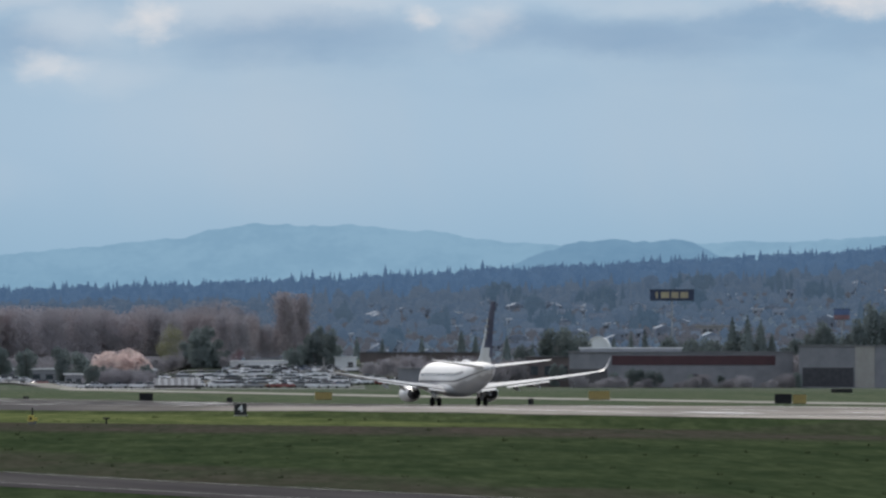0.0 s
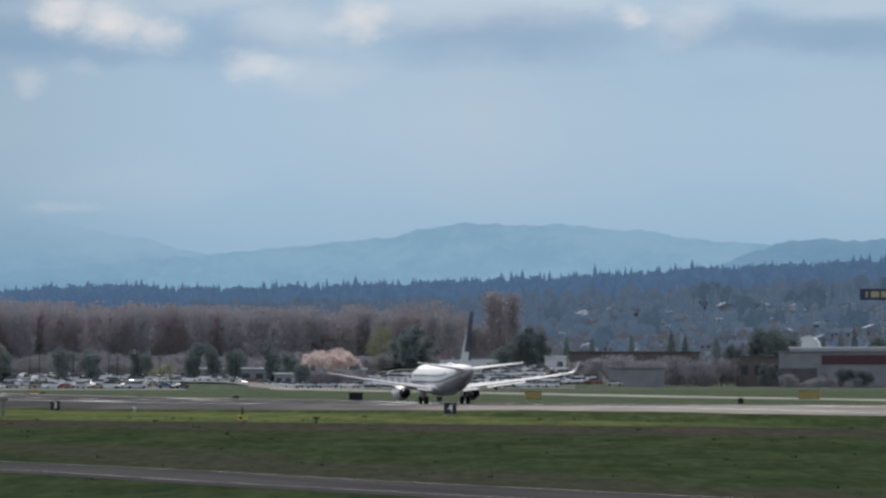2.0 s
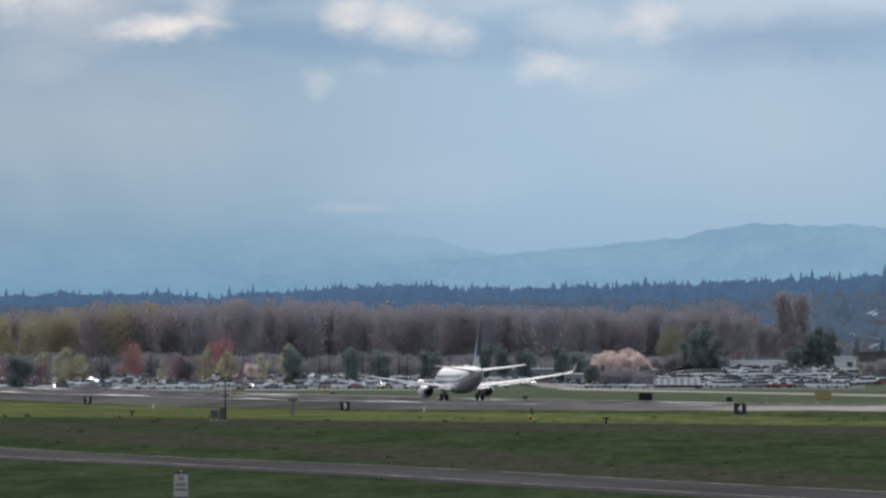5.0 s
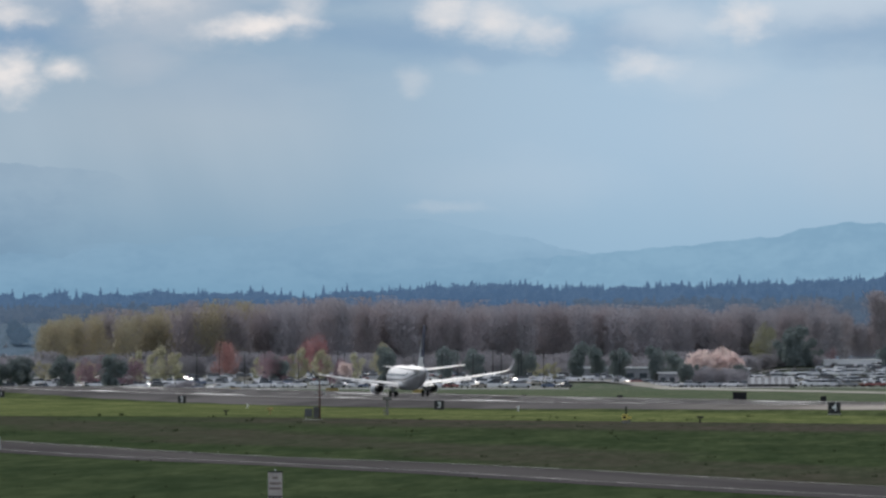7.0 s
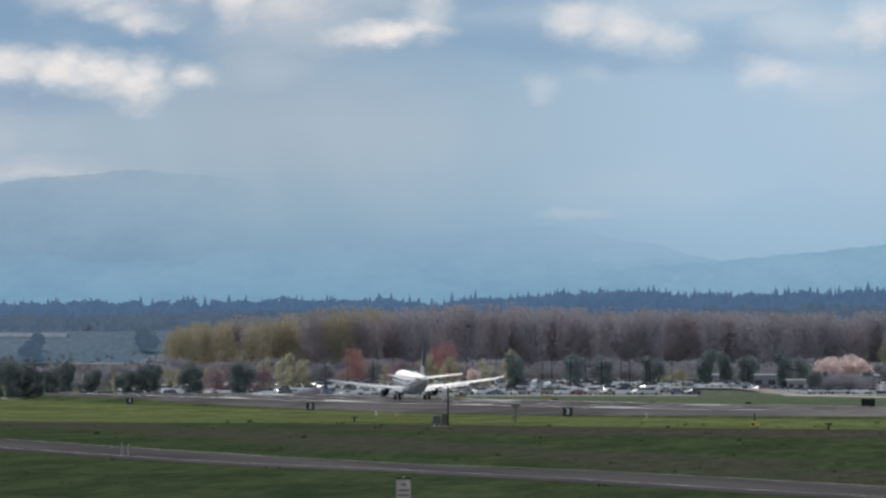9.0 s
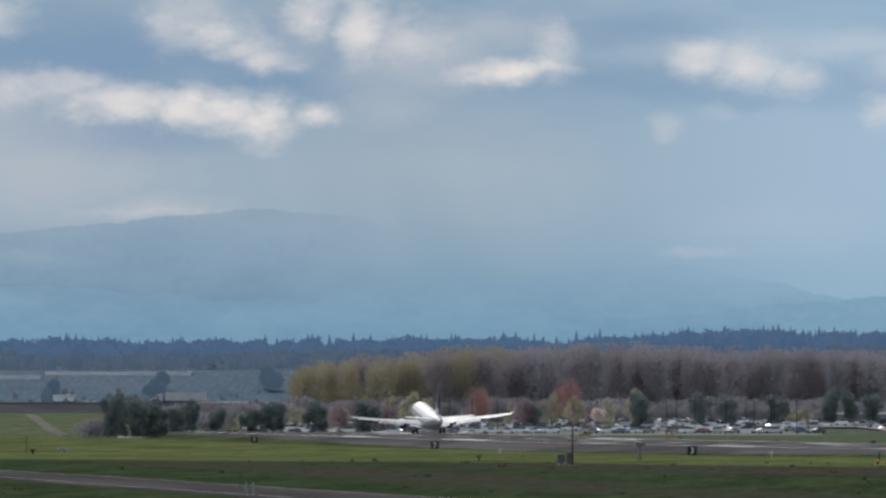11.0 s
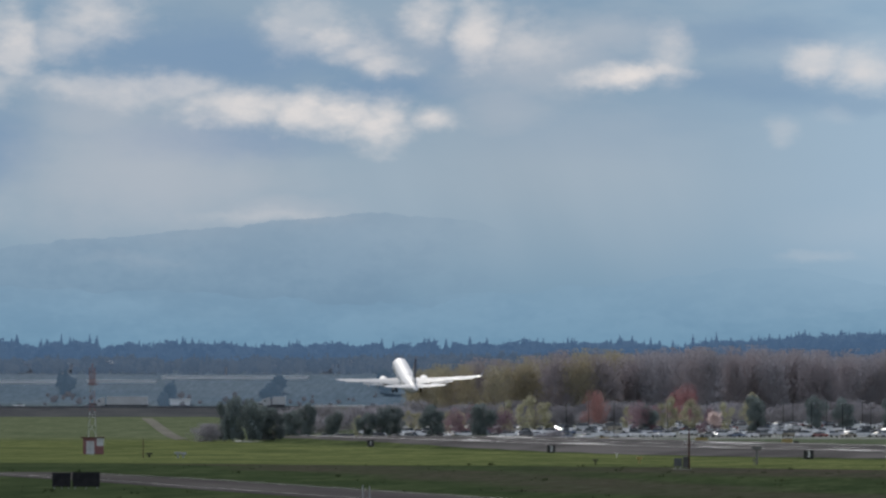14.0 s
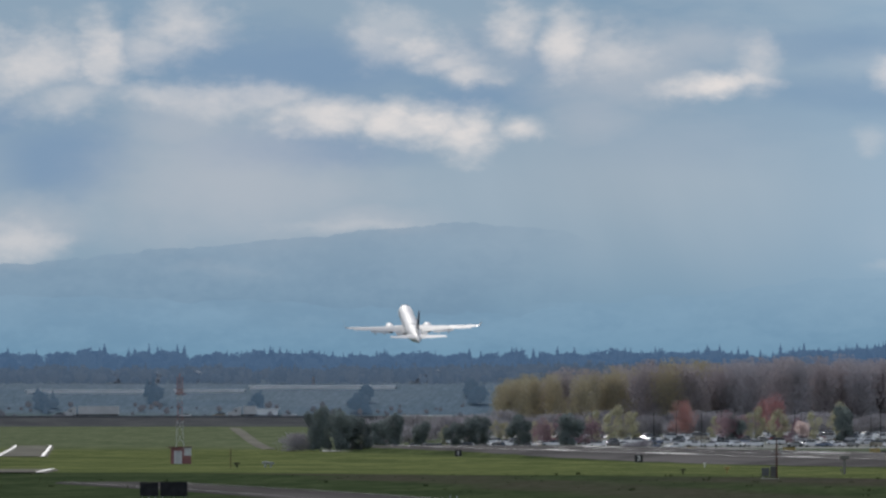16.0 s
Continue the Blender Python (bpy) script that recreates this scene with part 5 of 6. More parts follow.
# scrub along the foot of the warehouse wall
place("brush", [(596 + 17 * i + (i * 7) % 9, 2672 + (i * 5) % 14, -36 - (i * 17) % 22, 1.0 + 0.1 * (i % 4)) for i in range(23)])
place("evergreen", [(660, 2680, -34, 0.9), (695, 2682, -28, 1.0), (715, 2682, -30, 1.0), (735, 2680, -33, 1.0), (800, 2680, -38, 0.9), (850, 2680, -40, 0.9), (985, 2670, -34, 0.8), (560, 2740, -20, 0.9)])


def tufts():
    """Weeds and grass clumps on the near field."""
    g = np.random.default_rng(41)
    verts, faces = [], []
    for i in range(1000):
        r = 470 + 640 * g.random() ** 1.3
        u = -2500 + 4000 * g.random()
        x, y = spot(u, r)
        lat = runway_lat(x, y)
        if lat > 212:
            continue
        size = (0.05 + 0.13 * g.random() ** 4) * r / 700
        z = ground_z(x, y)
        for k in range(7):
            a = 2 * math.pi * g.random()
            dx, dy = size * 1.6 * g.normal() * 0.5, size * 1.6 * g.normal() * 0.5
            o = len(verts)
            c, s = math.cos(a) * size * 0.5, math.sin(a) * size * 0.5
            verts += [(x + dx - c, y + dy - s, z - 0.02), (x + dx + c, y + dy + s, z - 0.02), (x + dx * 1.5, y + dy * 1.5, z + size * (0.6 + 0.8 * g.random()))]
            faces.append((o, o + 1, o + 2))
    me = mesh_from(verts, faces, leaf_material("weeds", (0.024, 0.036, 0.017), (0.040, 0.052, 0.024), 0.1, 0.3))
    tagged(new("weeds", me), "dark clumps of weeds and rough grass", "grass", kind="stuff")


tufts()

# ---------------------------------------------------------------- signs
BLACK = material("sign_black", (0.012, 0.012, 0.013), 0.5, scale=2.0)
SIGN_WHITE = material("sign_white", (0.88, 0.88, 0.86), 0.5, scale=2.0)
STEEL = material("galvanised_steel", (0.38, 0.39, 0.40), 0.45, metal=0.7, scale=3.0)
RUST = material("rusty_pole", (0.11, 0.05, 0.04), 0.8, second=(0.07, 0.04, 0.035), scale=2.0)
YELLOW = material("sign_yellow", (0.38, 0.28, 0.09), 0.65, second=(0.30, 0.225, 0.085), scale=2.0)
DARKGREY = material("dark_paint", (0.03, 0.03, 0.033), 0.8, second=(0.02, 0.02, 0.023), scale=2.0)


def text_mesh(word, size, mat):
    cu = bpy.data.curves.new("text", "FONT")
    cu.body, cu.size, cu.extrude, cu.align_x, cu.align_y = word, size, 0.01, "CENTER", "CENTER"
    cu.offset = size * 0.012
    ob = bpy.data.objects.new("text", cu)
    me = bpy.data.meshes.new_from_object(ob)
    bpy.data.objects.remove(ob)
    me.materials.clear()
    me.materials.append(mat)
    return me


def distance_sign(word, k):
    x, y = along_runway(304.8 * k, 209.0)
    ob = thing("runway_sign", pose(x, y, ground_z(x, y), 0, 0, math.degrees(math.atan2(-x, y)) + 3), f"black runway distance sign with white {word} on short legs in grass", "sign", "runway distance signs")
    part("panel", boxes((-0.70, 0.70, -0.16, 0.16, 0.06, 1.36), bevel=0.03), BLACK, ob, "black lit sign box")
    part("digit", text_mesh(word, 1.2, SIGN_WHITE), None, ob, f"white digit {word}", at=pose(0, -0.175, 0.70, 90, 0, 0))
    for dx in (-0.5, 0.5):
        part("leg", rod(bmesh.new(), (dx, 0, -0.2), (dx, 0, 0.07), 0.05), STEEL, ob)
    part("base", boxes((-0.75, 0.75, -0.25, 0.25, -0.15, 0.02), bevel=0.01), CONCRETE_PLAIN, ob, "concrete base")
    return ob


CONCRETE_PLAIN = material("concrete", (0.36, 0.35, 0.33), 0.85, second=(0.27, 0.265, 0.25), scale=1.2, bump=0.3)
for word, k in (("4", 0), ("3", 1), ("2", 2), ("1", 3)):
    distance_sign(word, k)


def sign_box(u, r, w, h, mat, label, z_leg=0.25, name="taxiway_sign", turn=0.0):
    x, y = spot(u, r)
    ob = thing(name, pose(x, y, ground_z(x, y), 0, 0, -math.degrees(u / TICK) + turn), label, "sign", "taxiway signs")
    part("panel", boxes((-w / 2, w / 2, -0.14, 0.14, z_leg, z_leg + h), bevel=0.03), mat, ob)
    part("frame", boxes((-w / 2 - 0.03, w / 2 + 0.03, -0.16, 0.16, z_leg - 0.04, z_leg + 0.0), (-w / 2 - 0.03, w / 2 + 0.03, -0.16, 0.16, z_leg + h, z_leg + h + 0.04)), DARKGREY, ob)
    for i in range(3):
        dx = -w / 2 + 0.2 + (w - 0.4) * i / 2
        part("leg", rod(bmesh.new(), (dx, 0, -0.1), (dx, 0, z_leg), 0.04, None, 6), STEEL, ob)
    return ob


SB = [(-168, 1600, 2.2, 1.3, DARKGREY, "back of a dark taxiway sign box", 0.9), (960, 1700, 2.9, 1.6, DARKGREY, "back of a dark taxiway sign box"), (1064, 2300, 4.9, 0.75, DARKGREY, "low dark taxiway sign box"),
      (146, 1900, 3.2, 1.4, YELLOW, "yellow taxiway sign in the grass"), (634, 1900, 4.0, 1.6, YELLOW, "yellow taxiway sign in the grass"), (989, 1690, 2.3, 1.5, YELLOW, "yellow taxiway sign in the grass"),
      (-890, 2150, 2.6, 1.2, YELLOW, "yellow taxiway sign in the grass"), (-1062, 2200, 2.2, 1.2, YELLOW, "yellow taxiway sign in the grass"), (-738, 2100, 2.2, 1.2, YELLOW, "yellow taxiway sign in the grass"),
      (-20, 1750, 1.0, 0.9, DARKGREY, "small dark sign box"), (-380, 1800, 1.0, 0.9, DARKGREY, "small dark sign box"), (-550, 1850, 0.9, 0.8, DARKGREY, "small dark sign box"), (-722, 2050, 1.0, 0.8, DARKGREY, "small dark sign box"), (513, 1660, 0.9, 0.9, DARKGREY, "small dark sign box")]
for row in SB:
    sign_box(*row)
sign_box(-2030, 800, 1.5, 1.05, DARKGREY, "dark back of a pair of airfield sign boxes", 0.2)
sign_box(-1986, 800, 2.2, 1.10, DARKGREY, "dark back of a pair of airfield sign boxes", 0.2)


# placard on a post beside the road
def placard():
    x, y = spot(-991, 436)
    ob = thing("road_sign", pose(x, y, ground_z(x, y), 0, 0, 3), "weathered pale upright road sign beside the perimeter road", "sign")
    panel = part("panel", boxes((-0.31, 0.31, -0.02, 0.02, 0.55, 1.72), bevel=0.01), material("placard_face", (0.52, 0.46, 0.43), 0.8, second=(0.42, 0.365, 0.34), scale=3.0), ob, "pale weathered panel")
    part("bar", boxes((-0.30, 0.30, -0.03, -0.02, 0.62, 0.70)), DARKGREY, panel, "dark bar")
    for i, (w, z) in enumerate(((0.12, 1.45), (0.24, 1.2), (0.26, 0.98))):
        part("bar", boxes((-w, w, -0.026, -0.02, z, z + 0.09)), material("placard_text", (0.22, 0.17, 0.16), 0.8), panel, "faded writing bar")
    part("post", rod(bmesh.new(), (0, 0.05, -0.2), (0, 0.05, 1.85), 0.04), STEEL, ob)
    part("cap", boxes((-0.33, 0.33, -0.03, 0.03, 1.72, 1.78)), DARKGREY, ob)


placard()


# weather mast with its cabinets
def weather_mast():
    x, y = spot(-912, 1030)
    ob = thing("weather_mast", pose(x, y, ground_z(x, y), 0, 0, 4), "thin brown instrument mast with grey cabinets in the grass", "mast")
    part("pole", rod(bmesh.new(), (0, 0, -0.1), (0, 0, 4.1), 0.10, 0.08), RUST, ob, "brown painted pole")
    part("cross_arm", boxes((-0.5, 0.5, -0.05, 0.05, 2.55, 2.63)), RUST, ob)
    for dx in (-0.45, 0.45):
        part("sensor", rod(bmesh.new(), (dx, 0, 2.6), (dx, 0, 2.9), 0.06, 0.04), STEEL, ob)
    part("cabinet", boxes((-1.55, -0.75, -0.3, 0.3, 0.3, 1.15), bevel=0.03), material("cabinet_grey", (0.13, 0.135, 0.135), 0.7, scale=2.0), ob, "grey steel cabinet")
    part("cabinet", boxes((-0.65, -0.1, -0.25, 0.25, 0.2, 1.3), bevel=0.03), material("cabinet_dark", (0.09, 0.085, 0.08), 0.6, scale=2.0), ob, "dark steel cabinet")
    part("slab", boxes((-1.65, 0.2, -0.5, 0.5, -0.1, 0.05), bevel=0.03), CONCRETE_PLAIN, ob, "concrete slab")
    for dx in (-1.4, -0.9):
        part("leg", rod(bmesh.new(), (dx, 0, 0.05), (dx, 0, 0.35), 0.04), STEEL, ob)


weather_mast()


DULL = material("dull_grey_paint", (0.20, 0.195, 0.185), 0.9, second=(0.15, 0.145, 0.14), scale=2.0)


def marker(u, r, h, mat, label, name="marker_post", w=0.12, cap=None):
    x, y = spot(u, r)
    ob = thing(name, pose(x, y, ground_z(x, y), 0, 0, (u * 13) % 30), label, "marker", "marker posts")
    part("post", rod(bmesh.new(), (0, 0, -0.1), (0, 0, h), w / 2, w / 2.4), mat, ob)
    if cap:
        part("head", boxes((-w * 1.5, w * 1.5, -w, w, h - 0.02, h + cap), bevel=0.02), mat, ob)
    return ob


# the yellow numbered marker and small lights in the grass
BRIGHT_YELLOW = material("marker_yellow", (0.62, 0.50, 0.10), 0.6, second=(0.52, 0.42, 0.10), scale=2.0)
x, y = spot(-369, 985)
yel = thing("yellow_marker", pose(x, y, ground_z(x, y), 0, 0, 2), "small yellow direction marker with a dark post in grass", "marker")
part("panel", boxes((-0.42, 0.15, -0.05, 0.05, 0.25, 0.85), bevel=0.02), BRIGHT_YELLOW, yel, "yellow panel")
part("panel", boxes((0.2, 0.5, -0.05, 0.05, 0.35, 0.65), bevel=0.02), BRIGHT_YELLOW, yel, "yellow panel")
part("bar", boxes((-0.28, -0.02, -0.07, -0.052, 0.42, 0.66)), DARKGREY, yel, "dark bar")
part("post", rod(bmesh.new(), (0.0, 0.05, -0.1), (0.0, 0.05, 1.6), 0.07), DARKGREY, yel)
part("foot", boxes((-0.4, 0.4, -0.12, 0.12, 0.0, 0.25)), DULL, yel)
for u, r, h, m, text, w, cap in (
        (-238, 985, 0.5, DARKGREY, "short dark light fitting in the grass", 0.2, 0.15), (1104, 1000, 0.45, DARKGREY, "short dark light fitting in the grass", 0.2, 0.1), (-1000, 1150, 0.5, YELLOW, "short yellow light fitting in the grass", 0.2, 0.25),
        (-792, 1120, 1.6, DULL, "grey instrument post in the grass", 0.3, 0.4), (-797, 1100, 0.5, DULL, "short white post in the grass", 0.1, 0.1), (-1492, 705, 1.05, STEEL, "pale grey marker post beside the road", 0.09, None),
        (-1480, 700, 1.05, STEEL, "pale grey marker post beside the road", 0.09, None), (-1884, 1500, 2.9, RUST, "thin brown post in the grass", 0.13, None), (-1873, 1510, 0.5, DARKGREY, "short dark light fitting in the grass", 0.3, 0.2),
        (-1822, 1500, 0.6, STEEL, "small grey cabinet on a post", 0.3, 0.3), (-1812, 1500, 0.5, STEEL, "small grey cabinet on a post", 0.25, 0.3), (-1078, 1120, 0.4, DARKGREY, "short dark light fitting in the grass", 0.2, 0.1),
        (975, 1120, 0.8, SIGN_WHITE, "small white runway edge light", 0.12, 0.12), (-1040, 1500, 0.5, SIGN_WHITE, "small white runway edge light", 0.12, 0.12), (-560, 1300, 0.5, SIGN_WHITE, "small white runway edge light", 0.12, 0.12)):
    marker(u, r, h, m, text, w=w, cap=cap)


# ---------------------------------------------------------------- red and white antenna tower with its hut
RED = material("signal_red", (0.27, 0.12, 0.12), 0.7, second=(0.22, 0.11, 0.11), scale=1.5)
WHITE = material("white_paint", (0.56, 0.57, 0.58), 0.6, second=(0.47, 0.48, 0.49), scale=1.0)


def antenna_tower():
    x, y = spot(-1975, 1680)
    ob = thing("antenna_tower", pose(x, y, ground_z(x, y), 0, 0, 6), "red and white banded lattice antenna tower beside a hut", "tower")
    ob.scale = (1.09, 1.09, 1.09)
    levels = [(0.0, 0.62), (2.9, 0.58), (5.0, 0.5), (6.6, 0.42), (8.2, 0.36), (9.8, 0.30), (11.0, 0.26), (11.6, 0.25)]
    bands = [WHITE, WHITE, WHITE, RED, RED, WHITE, RED]
    for (z0, w0), (z1, w1), mat in zip(levels, levels[1:], bands):
        bm = bmesh.new()
        for sx in (-1, 1):
            for sy in (-1, 1):
                rod(bm, (sx * w0, sy * w0, z0), (sx * w1, sy * w1, z1), 0.035, 0.035, 5)
            rod(bm, (sx * w0, -w0, z0), (-sx * w1, -w1, z1), 0.02, None, 4)
            rod(bm, (sx * w0, w0, z0), (-sx * w1, w1, z1), 0.02, None, 4)
            rod(bm, (w0, sx * w0, z0), (w1, -sx * w1, z1), 0.02, None, 4)
            rod(bm, (-w0, sx * w0, z0), (-w1, -sx * w1, z1), 0.02, None, 4)
        part("lattice_section", bm, mat, ob)
    for dx, h in ((-0.38, 13.4), (0.0, 14.0), (0.38, 13.4)):
        part("antenna", rod(bmesh.new(), (dx, 0, 10.8), (dx, 0, h), 0.10, 0.07, 6), RED, ob, "red antenna rod")
    part("platform", boxes((-0.7, 0.9, -0.6, 0.6, 10.7, 10.85)), RED, ob)
    x, y = spot(-1973, 1670)
    hut = thing("equipment_hut", pose(x, y, ground_z(x, y), 0, 0, 6), "small red and white chequered equipment hut on the airfield", "hut")
    hut.scale = (1.1, 1.1, 1.1)
    part("wall", boxes((-1.55, 1.55, -1.2, 1.2, 0.0, 2.45), bevel=0.02), WHITE, hut, "white wall")
    for x0, x1, z0, z1 in ((-1.56, -1.05, 0.0, 2.45), (0.15, 0.5, 0.0, 2.4), (0.5, 1.56, 0.0, 1.25), (-1.05, 0.15, 2.0, 2.45)):
        part("red_panel", boxes((x0, x1, -1.225, -1.202, z0, z1)), RED, hut, "red painted panel")
    part("door", boxes((-0.75, -0.1, -1.23, -1.202, 0.05, 1.95), bevel=0.01), material("hut_door", (0.50, 0.51, 0.52), 0.6), hut, "grey door")
    part("roof", boxes((-2.0, 1.7, -1.4, 1.4, 2.45, 2.62), bevel=0.03), material("hut_roof", (0.13, 0.06, 0.055), 0.8), hut, "dark flat roof")


antenna_tower()


# ---------------------------------------------------------------- buildings beyond the runway
PALE = material("pale_siding", (0.265, 0.265, 0.285), 0.75, second=(0.215, 0.217, 0.235), scale=0.3)
CREAM = material("cream_siding", (0.38, 0.365, 0.34), 0.75, second=(0.33, 0.315, 0.295), scale=0.3)
BROWNWALL = material("brown_siding", (0.165, 0.14, 0.135), 0.8, second=(0.13, 0.11, 0.108), scale=0.3)
REDBAND = material("red_band", (0.105, 0.058, 0.064), 0.75, second=(0.09, 0.054, 0.06), scale=0.3)
GREYROOF = material("grey_roof", (0.24, 0.24, 0.25), 0.75, second=(0.19, 0.19, 0.20), scale=0.25)
WHITEROOF = material("white_roof", (0.84, 0.85, 0.86), 0.55, second=(0.72, 0.73, 0.74), scale=0.25)
# roof and doorway darks raised, plaster blued: haze put into the colour
DARKROOF = material("dark_roof", (0.13, 0.125, 0.128), 0.9, second=(0.10, 0.097, 0.10), scale=0.4)
DOORDARK = material("door_opening", (0.085, 0.085, 0.095), 0.8, scale=1.0)
HAZE_WALL = material("hazed_plaster", (0.44, 0.46, 0.50), 0.8, second=(0.35, 0.37, 0.41), scale=0.3)
PANE = material("window_glass", (0.05, 0.06, 0.07), 0.12, scale=1.0)


def slope_distance(u, v):
    """How far off the rising slope reaches the level v."""
    return min(range(3250, 4100, 10), key=lambda r: abs((ground_z(*spot(u, r)) - EYE) * TICK / r - v))


def shed(u0, u1, r, v_top, depth, wall, roof, label, doors=(), bands=(), name="warehouse", category="building", windows=0, lift=None):
    """A flat-roofed building facing the airfield between two bearings, its roofline v_top ticks over the eye's level."""
    x0, y0 = spot(u0, r)
    x1, y1 = spot(u1, r)
    cx, cy = (x0 + x1) / 2, (y0 + y1) / 2
    g = min(ground_z(x0, y0), ground_z(x1, y1)) - 0.2
    h = rise(v_top, r) - g
    w = math.hypot(x1 - x0, y1 - y0)
    ob = thing(name, pose(cx, cy, g, 0, 0, math.degrees(math.atan2(y1 - y0, x1 - x0))), label, category)
    part("wall", boxes((-w / 2, w / 2, 0, depth, 0, h), bevel=0.05), wall, ob)
    part("roof", boxes((-w / 2 - 0.4, w / 2 + 0.4, -0.4, depth + 0.4, h, h + 0.35), bevel=0.05), roof, ob)
    for a, b, z0, z1 in doors:
        part("door", boxes((-w / 2 + w * a, -w / 2 + w * b, -0.12, -0.003, h * z0, h * z1), bevel=0.02), DOORDARK, ob, "dark open doorway")
    for a, b, z0, z1, m, text in bands:
        part("panel", boxes((-w / 2 + w * a, -w / 2 + w * b, -0.2, -0.004, h * z0, h * z1), bevel=0.03), m, ob, text)
    for i in range(windows):
        a = -w / 2 + w * (i + 0.5) / windows
        part("window", boxes((a - w / windows * 0.28, a + w / windows * 0.28, -0.06, -0.004, h * 0.42, h * 0.72)), PANE, ob)
    return ob


shed(581, 978, 2700, 1, 40, PALE, GREYROOF, "long pale grey warehouse with a dark red band under the eaves", doors=[(0.26, 0.29, 0, 0.4), (0.55, 0.58, 0, 0.4)],
     bands=[(0.19, 0.92, 0.66, 0.92, REDBAND, "dark red band"), (0.0, 0.17, 0.0, 0.55, DARKROOF, "dark loading bays")])
shed(600, 780, 2745, 8, 14, HAZE_WALL, WHITEROOF, "pale upper storey behind the long warehouse")
shed(988, 1300, 2680, 12, 45, PALE, GREYROOF, "large pale hangar with a wide dark doorway", doors=[(0.02, 0.31, 0.05, 0.5)], bands=[(0.32, 0.43, 0.0, 1.0, CREAM, "pale stair block")])
shed(505, 584, 2760, -8, 20, BROWNWALL, DARKROOF, "low brown shed with a dark roof", windows=3)
shed(278, 378, 2700, -28, 12, PALE, GREYROOF, "low pale box-like storage building", windows=0)
shed(166, 204, 2790, -8, 12, WHITEROOF, WHITEROOF, "white shed with a pale roof beside the parked cars", doors=[(0.6, 0.85, 0, 0.6)])
shed(210, 440, 2900, 0, 25, BROWNWALL, DARKROOF, "long low brown building with a dark roof", windows=9)
shed(-20, 134, 2800, -15, 16, WHITEROOF, WHITEROOF, "low white building behind the parked cars", doors=[(0.1, 0.16, 0, 0.6), (0.55, 0.62, 0, 0.6)])
shed(-466, -327, 2800, -29, 14, PALE, WHITEROOF, "long low shed with a bright white roof", windows=6)
shed(-312, -262, 2690, -38, 8, PALE, WHITEROOF, "low open shelter with a pale roof", windows=3)
shed(-192, -150, 2740, -30, 12, PALE, WHITEROOF, "small shed with a bright white roof", windows=2)
shed(-250, -200, 2720, -44, 12, CREAM, WHITEROOF, "small cream shed with a pale roof", windows=2)
shed(806, 868, 3500, 48, 14, CREAM, CREAM, "cream flat-roofed building catching the light", windows=6)
shed(30, 70, 3300, 40, 14, PALE, WHITEROOF, "distant shed with a pale roof")
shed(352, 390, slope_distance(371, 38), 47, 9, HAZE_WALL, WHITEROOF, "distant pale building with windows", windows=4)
shed(-1985, -1860, 3806, 37, 10, WHITEROOF, WHITEROOF, "distant long pale grey building beyond the highway", windows=0)
shed(-1850, -1590, 3825, 44, 10, WHITEROOF, WHITEROOF, "distant long pale grey building beyond the highway", windows=0)
shed(-2250, -2030, 3802, 36.5, 10, WHITEROOF, WHITEROOF, "distant long pale grey building beyond the highway", windows=0)
shed(-1500, -1470, 3800, 22, 8, PALE, WHITEROOF, "distant small white building")
shed(-1586, -1490, 3380, -9, 12, CREAM, WHITEROOF, "pale low building beside the highway", windows=4)
shed(-1850, -1800, 3700, 3, 8, WHITEROOF, WHITEROOF, "distant white building beyond the highway")
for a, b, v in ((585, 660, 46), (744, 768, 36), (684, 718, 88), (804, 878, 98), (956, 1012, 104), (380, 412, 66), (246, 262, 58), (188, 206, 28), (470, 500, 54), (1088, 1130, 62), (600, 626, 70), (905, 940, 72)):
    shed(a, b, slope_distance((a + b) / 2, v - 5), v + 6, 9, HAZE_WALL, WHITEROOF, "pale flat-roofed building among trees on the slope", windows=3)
x, y = spot(-1736, 3860)
silo = thing("water_tower", pose(x, y, ground_z(x, y)), "distant slim grey water tower", "tower")
part("tank", rod(bmesh.new(), (0, 0, -1), (0, 0, 3.0), 0.5, 0.45, 14), PALE, silo)
part("cap", rod(bmesh.new(), (0, 0, 3.0), (0, 0, 3.3), 0.45, 0.2, 14), GREYROOF, silo)


def arched_hall():
    x, y = spot(632, 2950)
    ob = thing("arched_hall", pose(x, y, ground_z(x, y), 0, 0, -4), "pale arched-roof hall behind the warehouse", "building")
    w, h0, h1 = 3.2, rise(8, 2950) - ground_z(x, y), rise(29, 2950) - ground_z(x, y)
    arc = [(w * math.cos(math.pi * i / 16), h0 + (h1 - h0) * math.sin(math.pi * i / 16)) for i in range(17)]
    part("roof", loft([[(a, yy, b) for a, b in arc] for yy in (0.0, 24.0)]), WHITEROOF, ob, "white arched roof")
    part("rim", loft([[(a * k, -0.25 + 0.2 * j, h0 + (b - h0) * k) for j, k in ((0, 1.06), (1, 1.06), (1, 0.94), (0, 0.94))] for a, b in arc]), SIGN_WHITE, ob, "white rim of the arch")
    part("wall", boxes((-w, w, 0.05, 24, 0, h0)), CREAM, ob)


arched_hall()


